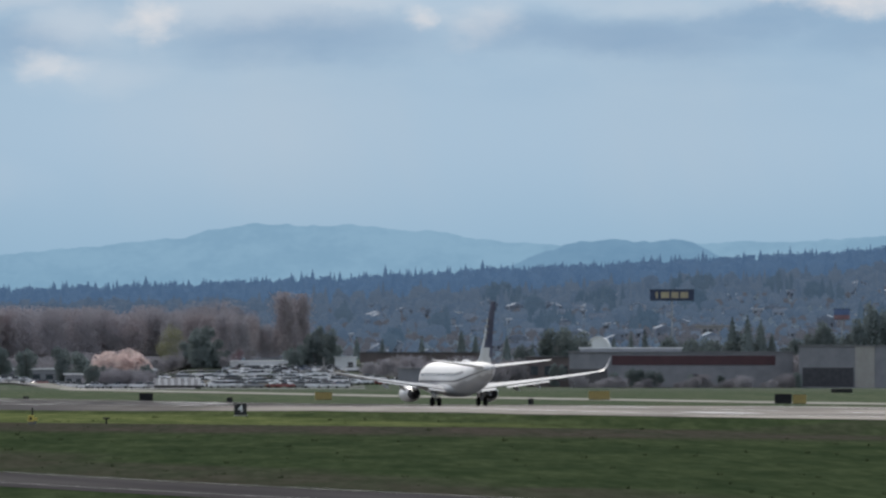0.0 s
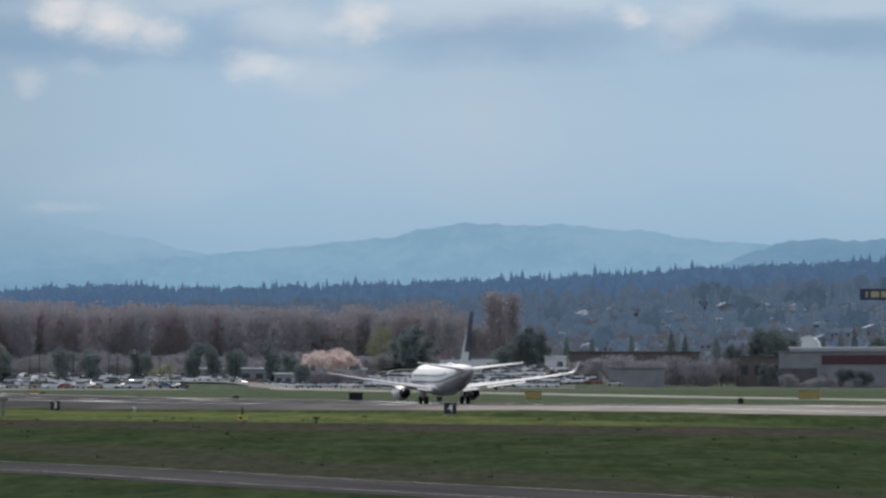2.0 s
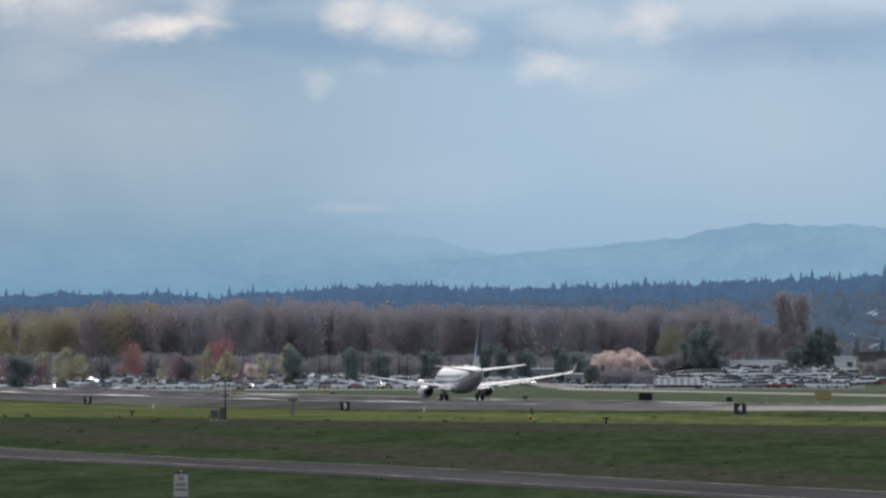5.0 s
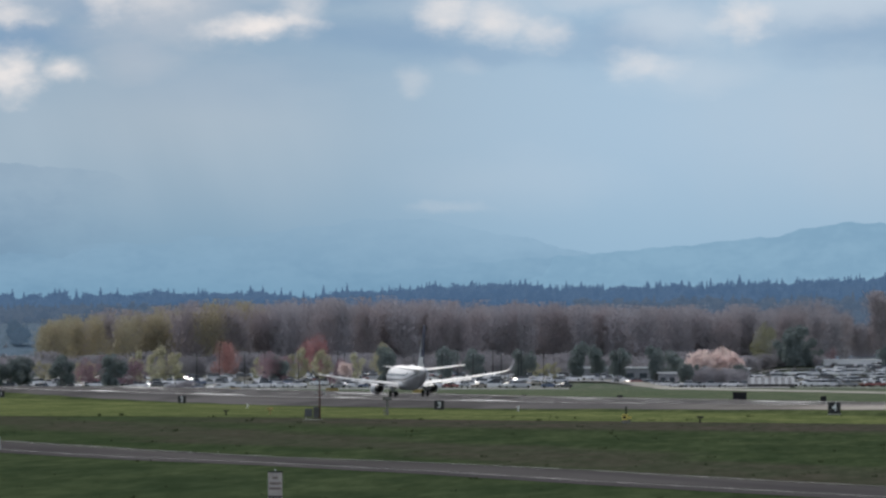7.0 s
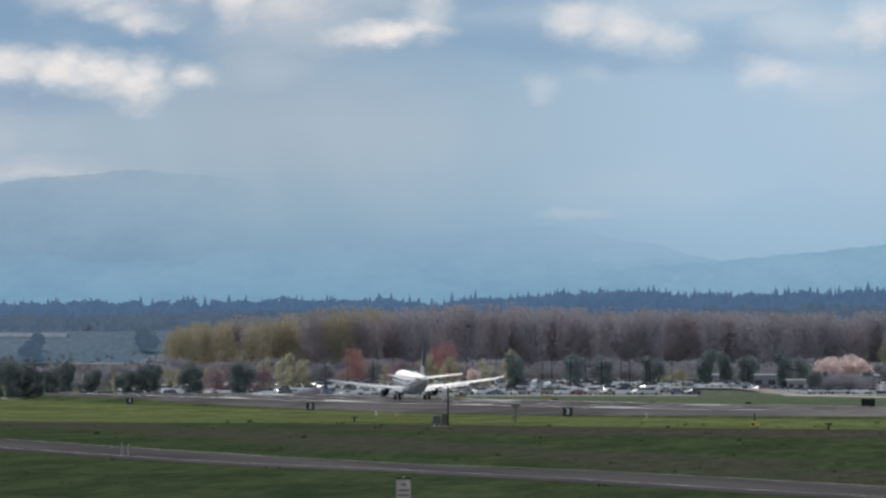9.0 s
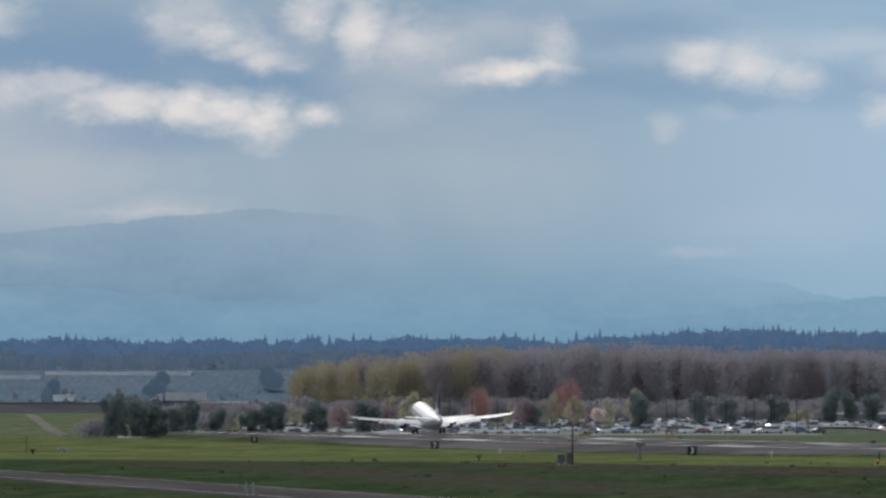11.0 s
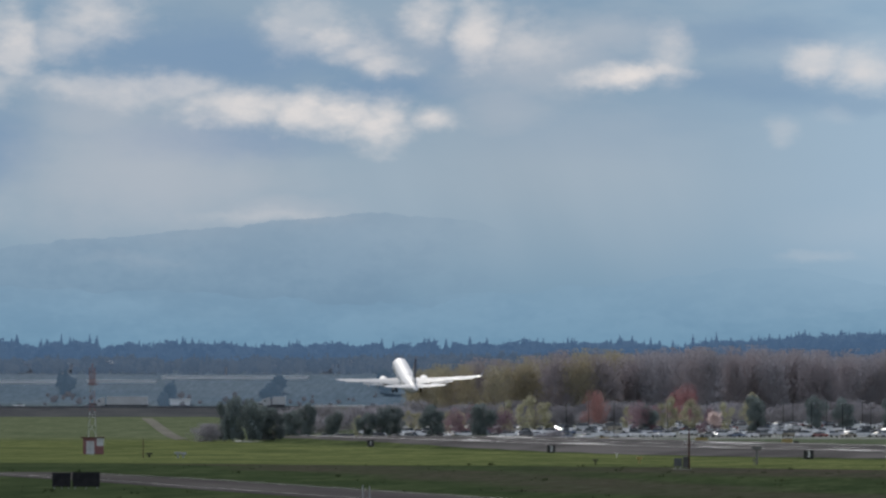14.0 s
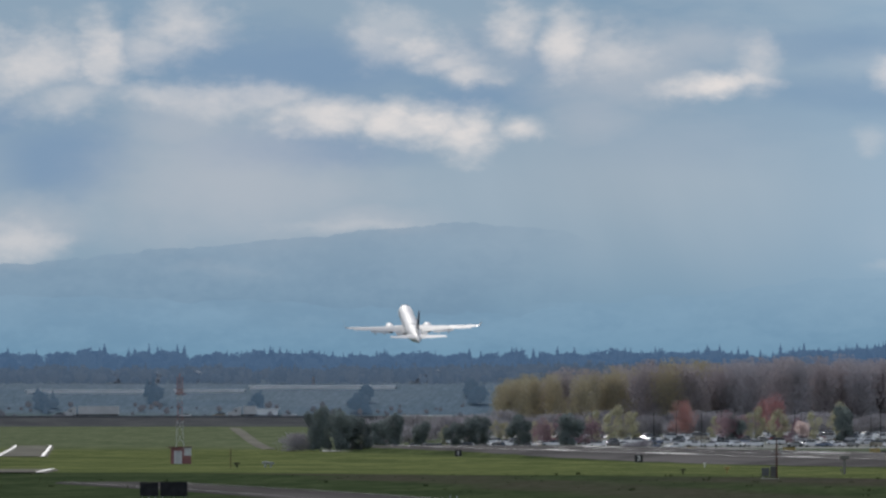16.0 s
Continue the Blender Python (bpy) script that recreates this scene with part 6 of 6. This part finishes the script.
def striped_tent():
    x0, y0 = spot(-112, 2630)
    ob = thing("canopy", pose(x0, y0, ground_z(x0, y0), 0, 0, 2), "long canopy with a ribbed pale roof", "canopy")
    ob.scale = (1.0, 1.0, 0.72)
    w = 6.2
    for i in range(14):
        a = -w + 2 * w * i / 14
        part("roof_panel", boxes((a + 0.03, a + 2 * w / 14 - 0.03, 0, 4.2, 1.6, 1.75)) if i % 2 else boxes((a, a + 2 * w / 14, 0, 4.2, 1.58, 1.70)), material("canopy_sheet", (0.36, 0.37, 0.38), 0.6, second=(0.31, 0.32, 0.33), scale=0.5) if i % 2 else GREYROOF, ob, at=pose(0, 0, 0, 38, 0, 0) @ pose(0, 0.6, -0.6))
    part("wall", boxes((-w, w, 2.9, 6, 0, 3.3)), DARKROOF, ob, "dark side")
    for dx in (-w, -w / 3, w / 3, w):
        part("post", rod(bmesh.new(), (dx, 0.1, -0.1), (dx, 0.1, 1.3), 0.08), STEEL, ob)


striped_tent()


# ---------------------------------------------------------------- tall pole signs over the suburb
def pole_sign(u, r, half_w, v0, v1, face, bars, label, poles):
    x, y = spot(u, r)
    g = ground_z(x, y)
    ob = thing("pole_sign", pose(x, y, g, 0, 0, -math.degrees(u / TICK)), label, "sign")
    z0, z1 = rise(v0, r) - g, rise(v1, r) - g
    panel = part("panel", boxes((-half_w, half_w, -0.5, 0.5, z0, z1), bevel=0.08), face, ob)
    part("frame", boxes((-half_w - 0.1, half_w + 0.1, -0.55, 0.55, z0 - 0.15, z0), (-half_w - 0.1, half_w + 0.1, -0.55, 0.55, z1, z1 + 0.15)), DARKGREY, ob)
    for a, b, c, d, m, text in bars:
        part("block", boxes((half_w * a, half_w * b, -0.56, -0.504, z0 + (z1 - z0) * c, z0 + (z1 - z0) * d)), m, panel, text)
    for dx in poles:
        part("pole", rod(bmesh.new(), (dx, 0, -0.3), (dx, 0, z0), 0.35, 0.3, 10), STEEL, ob)


SIGN_BLUE = material("sign_blue", (0.03, 0.045, 0.09), 0.5, scale=0.6)
SIGN_GOLD = material("sign_gold", (0.42, 0.35, 0.20), 0.5, second=(0.35, 0.29, 0.18), scale=0.8)
pole_sign(763, 3300, 7.3, 94, 112, SIGN_BLUE, [(-0.74, -0.64, 0.2, 0.8, SIGN_GOLD, "pale gold block"), (-0.5, -0.12, 0.2, 0.8, SIGN_GOLD, "pale gold block"), (-0.03, 0.3, 0.2, 0.8, SIGN_GOLD, "pale gold block"), (0.38, 0.74, 0.2, 0.8, SIGN_GOLD, "pale gold block")],
          "tall dark blue pole sign with pale gold blocks", (0.0,))
pole_sign(1064, 3250, 2.6, 60, 78, material("shop_blue", (0.10, 0.15, 0.27), 0.6, scale=0.6), [(-1.0, 1.0, 0.0, 0.42, material("shop_red", (0.26, 0.14, 0.14), 0.6, scale=0.6), "dull red lower half")], "tall pole sign, blue above and red below", (0.0,))


# ---------------------------------------------------------------- houses on the slope
def houses():
    g = np.random.default_rng(21)
    # house walls and roofs are blued in colour to carry the haze
    walls = [material("house_white", (0.46, 0.485, 0.53), 0.8, scale=0.4), material("house_grey", (0.27, 0.30, 0.35), 0.8, scale=0.4), material("house_hazy", (0.34, 0.36, 0.40), 0.8, scale=0.4)]
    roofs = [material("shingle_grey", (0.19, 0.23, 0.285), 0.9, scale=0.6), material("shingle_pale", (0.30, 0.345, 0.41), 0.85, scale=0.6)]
    protos = []
    for k in range(5):
        w, d, h, p = 9 + 4 * g.random(), 8.0, 3.0 + 2.6 * (k % 2), 2.0 + g.random()
        ob = thing("house", pose(0, 0, 0), ("two-storey" if k % 2 else "single-storey") + " gabled house among trees on the slope", "house", "houses on the slope")
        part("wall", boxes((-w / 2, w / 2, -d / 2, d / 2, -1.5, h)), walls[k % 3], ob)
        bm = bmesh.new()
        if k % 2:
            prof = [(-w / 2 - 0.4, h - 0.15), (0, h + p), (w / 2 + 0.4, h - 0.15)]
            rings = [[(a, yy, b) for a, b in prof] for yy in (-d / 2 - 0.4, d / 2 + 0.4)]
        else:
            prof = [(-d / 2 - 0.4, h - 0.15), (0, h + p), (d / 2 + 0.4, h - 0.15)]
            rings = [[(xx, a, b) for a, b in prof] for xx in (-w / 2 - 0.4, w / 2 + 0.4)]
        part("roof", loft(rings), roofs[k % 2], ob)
        for i in range(3):
            a = -w / 2 + w * (i + 0.5) / 3
            part("window", boxes((a - 0.7, a + 0.7, -d / 2 - 0.06, -d / 2 - 0.004, 1.0, 2.3)), PANE, ob)
        part("door", boxes((w * 0.3, w * 0.3 + 1.0, -d / 2 - 0.06, -d / 2 - 0.004, 0.0, 2.1)), DOORDARK, ob)
        protos.append(ob)
    used = set()
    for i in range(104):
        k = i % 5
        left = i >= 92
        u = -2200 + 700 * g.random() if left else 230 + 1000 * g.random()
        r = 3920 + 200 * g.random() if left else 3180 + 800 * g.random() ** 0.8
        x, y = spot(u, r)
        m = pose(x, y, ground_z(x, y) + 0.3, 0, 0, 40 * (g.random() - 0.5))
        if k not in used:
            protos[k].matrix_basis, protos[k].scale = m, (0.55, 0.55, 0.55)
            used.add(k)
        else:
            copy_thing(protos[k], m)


houses()


# ---------------------------------------------------------------- highway on its embankment, beyond the airfield
def place_on_highway(u, lane=0.0):
    r = 3560 + lane
    x, y = spot(u, r)
    return x, y, HIGHWAY_Z + 0.12


HIGHWAY_Z = 4.6


RAIL_GREY = material("rail_concrete", (0.15, 0.155, 0.165), 0.9, second=(0.11, 0.115, 0.125), scale=0.2)


def highway():
    verts, faces = [], []
    us = list(range(-4200, -1190, 60))
    prof = [(3470, None), (3500, 1.2), (3538, HIGHWAY_Z - 0.2), (3546, HIGHWAY_Z), (3600, HIGHWAY_Z), (3608, HIGHWAY_Z - 0.2), (3640, None)]
    for u in us:
        for r, z in prof:
            x, y = spot(u, r)
            verts.append((x, y, ground_z(x, y) - 0.3 if z is None else z))
    k = len(prof)
    for i in range(len(us) - 1):
        for j in range(k - 1):
            faces.append((i * k + j, (i + 1) * k + j, (i + 1) * k + j + 1, i * k + j + 1))
    me = mesh_from(verts, faces, [material("embankment", (0.050, 0.054, 0.060), 0.95, second=(0.075, 0.078, 0.08), scale=0.06), ROADTAR])
    for i, p in enumerate(me.polygons):
        p.material_index = 1 if i % (k - 1) == 3 else 0
    tagged(new("highway_embankment", me), "dark bank carrying the highway past the airfield", "embankment", kind="structure")
    bm = bmesh.new()
    for u in range(-4200, -1190, 60):
        (ax, ay), (bx, by) = spot(u, 3548), spot(u + 60, 3548)
        c, s = (bx - ax), (by - ay)
        d = math.hypot(c, s)
        for z0, z1, t in ((0.0, 0.8, 0.2),):
            vs = [bm.verts.new((ax + dx * c - dy * s / d, ay + dx * s + dy * c / d, HIGHWAY_Z + z)) for z in (z0, z1) for dx, dy in ((0, -t), (1, -t), (1, t), (0, t))]
            for f in ((0, 1, 2, 3), (4, 7, 6, 5), (0, 4, 5, 1), (2, 6, 7, 3)):
                bm.faces.new([vs[i] for i in f])
    part("guard_rail", bm, RAIL_GREY, None, "dark concrete highway barrier")["kind"] = "structure"


highway()
DARK_GLASS = material("car_glass", (0.03, 0.035, 0.04), 0.05, scale=1.0)
TYRE = material("car_tyre", (0.02, 0.02, 0.02), 0.9, scale=3.0)


def wheel_mesh(r, w):
    me = bpy.data.meshes.new("wheel")
    bm = loft([[(x, rr * math.cos(2 * math.pi * i / 12), rr * math.sin(2 * math.pi * i / 12)) for i in range(12)] for x, rr in ((-w / 2, r * 0.9), (-w / 4, r), (w / 4, r), (w / 2, r * 0.9))])
    bm.to_mesh(me)
    bm.free()
    me.materials.append(TYRE)
    return me


def lorry(label, long, tone, with_cab=True):
    """Heads along its own +y."""
    ob = thing("lorry", pose(0, 0, 0), label, "truck", "highway traffic")
    body = material("lorry_" + tone, (0.52, 0.53, 0.54) if tone == "white" else (0.45, 0.36, 0.28), 0.55, second=(0.44, 0.45, 0.46) if tone == "white" else (0.36, 0.29, 0.23), scale=0.3)
    cab = part("cab", loft([[(x, yy, z) for x, z in ((-1.2, 0.7), (1.2, 0.7), (1.2, t), (-1.2, t))] for yy, t in ((long + 5.6, 1.9), (long + 3.9, 2.1), (long + 3.3, 3.1), (long + 1.6, 3.75), (long + 1.0, 3.75))]), body, ob, "white tractor cab with a sloped roof")
    part("windscreen", boxes((-1.1, 1.1, long + 3.35, long + 3.6, 2.15, 2.9)), DARK_GLASS, cab)
    part("side_window", boxes((-1.23, 1.23, long + 2.3, long + 3.1, 2.1, 2.75)), DARK_GLASS, cab)
    part("trailer", boxes((-1.28, 1.28, 0, long, 1.15, 4.05), bevel=0.06), body, ob, "long white box trailer")
    part("chassis", boxes((-0.5, 0.5, 0.3, long + 4.5, 0.75, 1.1)), DARKGREY, ob)
    wm = wheel_mesh(0.52, 0.5)
    for yy in (1.2, 2.5, long + 0.3, long + 1.5, long + 4.6):
        for sx in (-1, 1):
            part("wheel", wm, None, ob, at=pose(sx * 1.0, yy, 0.52))
    return ob


CAR_PAINT = None


def car_paint():
    """Car colours by the piece: mostly white, silver, grey and black, some red and blue."""
    m = bpy.data.materials.new("car_paint")
    m.use_nodes = True
    n = Nodes(m.node_tree)
    out = n.tree.nodes.new("ShaderNodeOutputMaterial")
    b = n.tree.nodes.new("ShaderNodeBsdfPrincipled")
    info = n.tree.nodes.new("ShaderNodeObjectInfo")
    ramp = n.tree.nodes.new("ShaderNodeValToRGB")
    ramp.color_ramp.interpolation = "CONSTANT"
    tones = [(0.0, (0.74, 0.74, 0.75)), (0.50, (0.46, 0.47, 0.49)), (0.70, (0.22, 0.225, 0.23)), (0.76, (0.06, 0.06, 0.065)), (0.80, (0.08, 0.11, 0.18)), (0.84, (0.20, 0.05, 0.045)), (0.88, (0.25, 0.22, 0.17)), (0.94, (0.70, 0.70, 0.70))]
    els = ramp.color_ramp.elements
    while len(els) < len(tones):
        els.new(0.5)
    for e, (p, c) in zip(els, tones):
        e.position, e.color = p, (*c, 1)
    n.link(info.outputs["Random"], ramp.inputs[0])
    dust = n.noise(n.tree.nodes.new("ShaderNodeTexCoord").outputs["Object"], 2.0, 4)
    n.link(n.mix(n.ramp(dust.outputs["Fac"], 0.45, 0.7, 0.0, 0.2), ramp.outputs[0], (0.25, 0.24, 0.22)), b.inputs["Base Color"])
    b.inputs["Roughness"].default_value, b.inputs["Metallic"].default_value, b.inputs["Coat Weight"].default_value = 0.25, 0.0, 0.8
    n.link(b.outputs[0], out.inputs[0])
    return m


CAR_PAINT = car_paint()


def car(kind, label, group):
    """A small saloon, van or pick-up, heading along +y."""
    ob = thing("car", pose(0, 0, 0), label, "car", group)
    if kind == "saloon":
        low, high, w = [(2.25, 0.5, 0.75), (1.9, 0.3, 0.85), (0.8, 0.25, 0.95), (-1.6, 0.25, 0.98), (-2.2, 0.35, 0.9)], [(1.05, 0.95), (0.15, 1.42), (-0.9, 1.45), (-1.7, 1.0)], 0.88
    elif kind == "van":
        low, high, w = [(2.4, 0.5, 0.85), (2.1, 0.3, 1.0), (1.2, 0.25, 1.1), (-2.2, 0.25, 1.15), (-2.4, 0.35, 1.1)], [(1.3, 1.1), (0.6, 1.75), (-1.95, 1.82), (-2.36, 1.15)], 0.95
    else:
        low, high, w = [(2.7, 0.55, 0.95), (2.3, 0.4, 1.08), (1.0, 0.4, 1.12), (-2.5, 0.4, 1.12), (-2.7, 0.5, 1.08)], [(1.0, 1.1), (0.45, 1.72), (-0.8, 1.74), (-1.05, 1.12)], 0.95
    part("body", loft([[(-w, yy, z0), (w, yy, z0), (w, yy, z1 * 0.8), (w * 0.93, yy, z1), (-w * 0.93, yy, z1), (-w, yy, z1 * 0.8)] for yy, z0, z1 in low]), CAR_PAINT, ob)
    part("cabin", loft([[(-w * 0.86, high[0][0] + 0.02, high[0][1] - 0.15), (w * 0.86, high[0][0] + 0.02, high[0][1] - 0.15), (w * 0.72, high[1][0], high[1][1] - 0.06), (-w * 0.72, high[1][0], high[1][1] - 0.06)],
                        [(-w * 0.86, high[3][0], high[3][1] - 0.15), (w * 0.86, high[3][0], high[3][1] - 0.15), (w * 0.72, high[2][0], high[2][1] - 0.06), (-w * 0.72, high[2][0], high[2][1] - 0.06)]]), DARK_GLASS, ob, "dark car windows")
    part("roof", boxes((-w * 0.72, w * 0.72, high[2][0], high[1][0], high[1][1] - 0.07, high[1][1]), bevel=0.03), CAR_PAINT, ob)
    wm = wheel_mesh(0.33, 0.22)
    for yy in (low[1][0] - 0.55, low[3][0] + 0.2):
        for sx in (-1, 1):
            part("wheel", wm, None, ob, at=pose(sx * (w - 0.08), yy, 0.33))
    return ob


def parked_cars():
    g = np.random.default_rng(31)
    protos = []
    for kind, word in (("saloon", "small saloon car"), ("van", "tall family van"), ("pickup", "pick-up truck"), ("saloon", "low saloon car")):
        protos.append([car(kind, word + " parked in a row on the lot", "parked cars"), False])
    # rows: bearing from and to, distance, spacing, share filled
    rows = [(-1480, -470, 2490, 25, 0.7), (-1490, -470, 2545, 24, 0.75), (-1300, -470, 2600, 24, 0.75), (-1300, -470, 2650, 23, 0.8), (-1100, -470, 2700, 22, 0.8), (-1050, -470, 2750, 21, 0.8), (-1680, -1480, 2330, 24, 0.5), (-1690, -1300, 2380, 26, 0.5),
            (-60, 195, 2655, 17, 0.9), (-70, 195, 2675, 16, 0.9), (-60, 195, 2695, 15, 0.9), (-60, 195, 2715, 15, 0.9), (-40, 190, 2735, 15, 0.9), (-20, 190, 2755, 15, 0.85), (0, 180, 2775, 16, 0.8), (-150, -70, 2665, 18, 0.6), (-150, -60, 2690, 16, 0.85), (-150, -60, 2712, 16, 0.85), (-150, -60, 2735, 16, 0.8), (-20, 190, 2766, 13, 0.9), (195, 240, 2700, 18, 0.6), (-480, -130, 2640, 20, 0.75), (-470, -60, 2662, 19, 0.75), (-440, -130, 2680, 19, 0.6), (200, 300, 2690, 18, 0.8), (205, 290, 2712, 18, 0.8)]
    for u0, u1, r, du, share in rows:
        u = u0
        while u < u1:
            if g.random() < share:
                x, y = spot(u + g.normal() * 1.5, r + g.normal() * 2.5)
                turn = (90 if g.random() < 0.4 else (55 if g.random() < 0.5 else (137 if u0 < -200 else 105))) + g.normal() * 6 + (180 if g.random() < 0.5 else 0)
                m = pose(x, y, ground_z(x, y) + 0.06, 0, 0, turn)
                p = protos[int(g.integers(0, 4))]
                if p[1]:
                    copy_thing(p[0], m)
                else:
                    p[0].matrix_basis, p[1] = m, True
            u += du
    for u, r in ((-1135, 2440), (-1096, 2440), (-1260, 2445), (-707, 2750), (-690, 2740), (-1595, 2320), (-1494, 2330), (-880, 2490), (-1330, 2400), (-560, 2500)):
        x, y = spot(u, r)
        copy_thing(protos[0][0], pose(x, y, ground_z(x, y) + 0.06, 0, 0, 137.0 + g.normal() * 1.2))
    for p, done in protos:
        if not done:
            x, y = spot(-700, 2620)
            p.matrix_basis = pose(x, y, ground_z(x, y) + 0.06)


parked_cars()
LOT = pavement_material("lot_paving", (0.28, 0.28, 0.285), (0.34, 0.34, 0.34), 0.3, 0.0)
for r in range(2480, 2790, 40):
    strip_mesh([spot(u, r) for u in range(-1490, -440, 30)], 19.4, 0.05, LOT, "car_park_paving", "grey asphalt aisle of the long car park", "parking lot")
for r in range(2650, 2830, 25):
    strip_mesh([spot(u, r) for u in range(-170, 221, 30)], 10.5, 0.05, LOT, "car_park_paving", "grey asphalt terrace of the hire-car lot", "parking lot")
strip_mesh([spot(u, 2660) for u in range(-500, -59, 30)], 60.0, 0.05, LOT, "car_park_paving", "grey asphalt yard beside the sheds", "parking lot")
strip_mesh([spot(u, 2350) for u in range(-1720, -1290, 60)], 45.0, 0.05, LOT, "car_park_paving", "grey asphalt of the small lot behind the trees", "parking lot")


def lamp_posts():
    first = None
    for i, (u, r) in enumerate([(-1045, 2560), (-1010, 2620), (-950, 2560), (-880, 2640), (-868, 2560), (-790, 2600), (-745, 2560), (-728, 2640), (-695, 2560), (-668, 2620), (-640, 2560), (-605, 2640), (-590, 2560), (-560, 2600), (-555, 2640),
                               (-1130, 2560), (-1190, 2600), (-1240, 2560), (-1300, 2600), (-1090, 2620), (-380, 2700), (-515, 2560)]):
        x, y = spot(u, r)
        m = pose(x, y, ground_z(x, y), 0, 0, 10 * (i % 7))
        if first is None:
            first = thing("lamp_post", m, "thin dark car park lamp post with two pale heads", "lamp post", "car park lamps")
            part("pole", rod(bmesh.new(), (0, 0, -0.1), (0, 0, 7.9), 0.11, 0.07), DARKGREY, first)
            for sx in (-1, 1):
                part("lamp_head", boxes((0.25, 0.8, -0.16, 0.16, 7.8, 7.93) if sx > 0 else (-0.8, -0.25, -0.16, 0.16, 7.8, 7.93), bevel=0.04), WHITE, first, "pale lamp head")
            part("cross_arm", boxes((-0.3, 0.3, -0.05, 0.05, 7.8, 7.9)), DARKGREY, first)
        else:
            copy_thing(first, m)


lamp_posts()

# traffic: things on the highway, all rolling to the left
TRAFFIC = []


def add_traffic(ob, u_at, t_at, speed, heading=90.0):
    """u_at at t_at seconds, speed in ticks a second."""
    TRAFFIC.append((ob, heading, [(t, u_at + speed * (t - t_at)) for t in (0.0, 4.0, 8.0, 12.0, 16.0)]))


add_traffic(lorry("white articulated lorry with a box trailer on the highway", 14.6, "white"), -2084, 16.0, -104)
add_traffic(lorry("white articulated lorry with a box trailer on the highway", 4.6, "white"), -1838, 16.0, -104)
add_traffic(car("van", "pale van rolling along the highway", "highway traffic"), -2192, 16.0, -107)
add_traffic(car("saloon", "pale saloon car rolling along the highway", "highway traffic"), -1965, 16.0, -112)
add_traffic(car("van", "pale van rolling along the highway", "highway traffic"), -1905, 16.0, -112)
add_traffic(car("pickup", "pick-up truck rolling along the highway", "highway traffic"), -1780, 16.0, -115)
add_traffic(car("saloon", "pale saloon car rolling along the highway", "highway traffic"), -2330, 16.0, -112)


# ---------------------------------------------------------------- what moves
# seconds, metres past the sign "4" of the main wheels, height of the wheels over the paving, nose up, lean
FLIGHT = [
    (0.0, 74.5, 0, 0, 0), (0.5, 110, 0, 0, 0), (1.0, 146, 0, 0, 0), (1.5, 183.3, 0, 0, 0), (2.0, 221.4, 0, 0, 0), (2.5, 259.9, 0, 0, 0), (3.0, 298.8, 0, 0, 0), (3.5, 337.6, 0, 0, 0), (4.0, 376.5, 0, 0, 0),
    (4.2, 392, 0, 0, -0.2), (6.5, 576.2, 0, 0.2, -0.8), (7.0, 617.5, 0, 0.4, -0.9), (7.5, 659.5, 0, 0.6, -0.8), (8.0, 701.2, 0, 0.9, -0.8), (8.5, 743.0, 0, 1.4, -0.8), (9.0, 784.6, 0, 2.0, -0.9), (9.5, 827, 0, 2.8, -1.0),
    (10.7, 931, 0.2, 5.2, -1.2), (12.0, 1043.2, 2.4, 7.2, -1.4), (12.5, 1088, 3.8, 7.9, -1.4), (13.0, 1133, 5.4, 9.2, -1.4), (13.5, 1180, 7.6, 10.6, -1.4), (14.0, 1228, 10.2, 12.0, -1.4), (14.5, 1276, 13.4, 13.2, -1.4), (15.0, 1325, 17.2, 14, -1.3), (15.5, 1376, 21.5, 14.6, -1.2), (16.0, 1428, 26.0, 15.0, -1.2)]



def motions():
    rows = []
    for t, s, h, up, lean in FLIGHT:
        x, y = along_runway(s, CENTRE_LAT)
        rows.append((t, pose(x, y, runway_z(x, y) + 0.18 + h, up, lean, math.degrees(RUN))))
    walk(airliner, rows)
    # the gear swings up into the wells after lift-off
    for gear, (px, py, pz), (ax, ay, az) in GEARS:
        rows = []
        for t, f in ((0.0, 0.0), (15.2, 0.0), (15.4, 0.05), (15.6, 0.17), (15.8, 0.42), (16.0, 0.72)):
            rows.append((t, pose(px, py, pz, ax * f, ay * f, az * f) @ pose(-px, -py, -pz)))
        walk(gear, rows)
    for ob, heading, rows in TRAFFIC:
        walk(ob, [(t, pose(*place_on_highway(u), 0, 0, heading)) for t, u in rows])


motions()
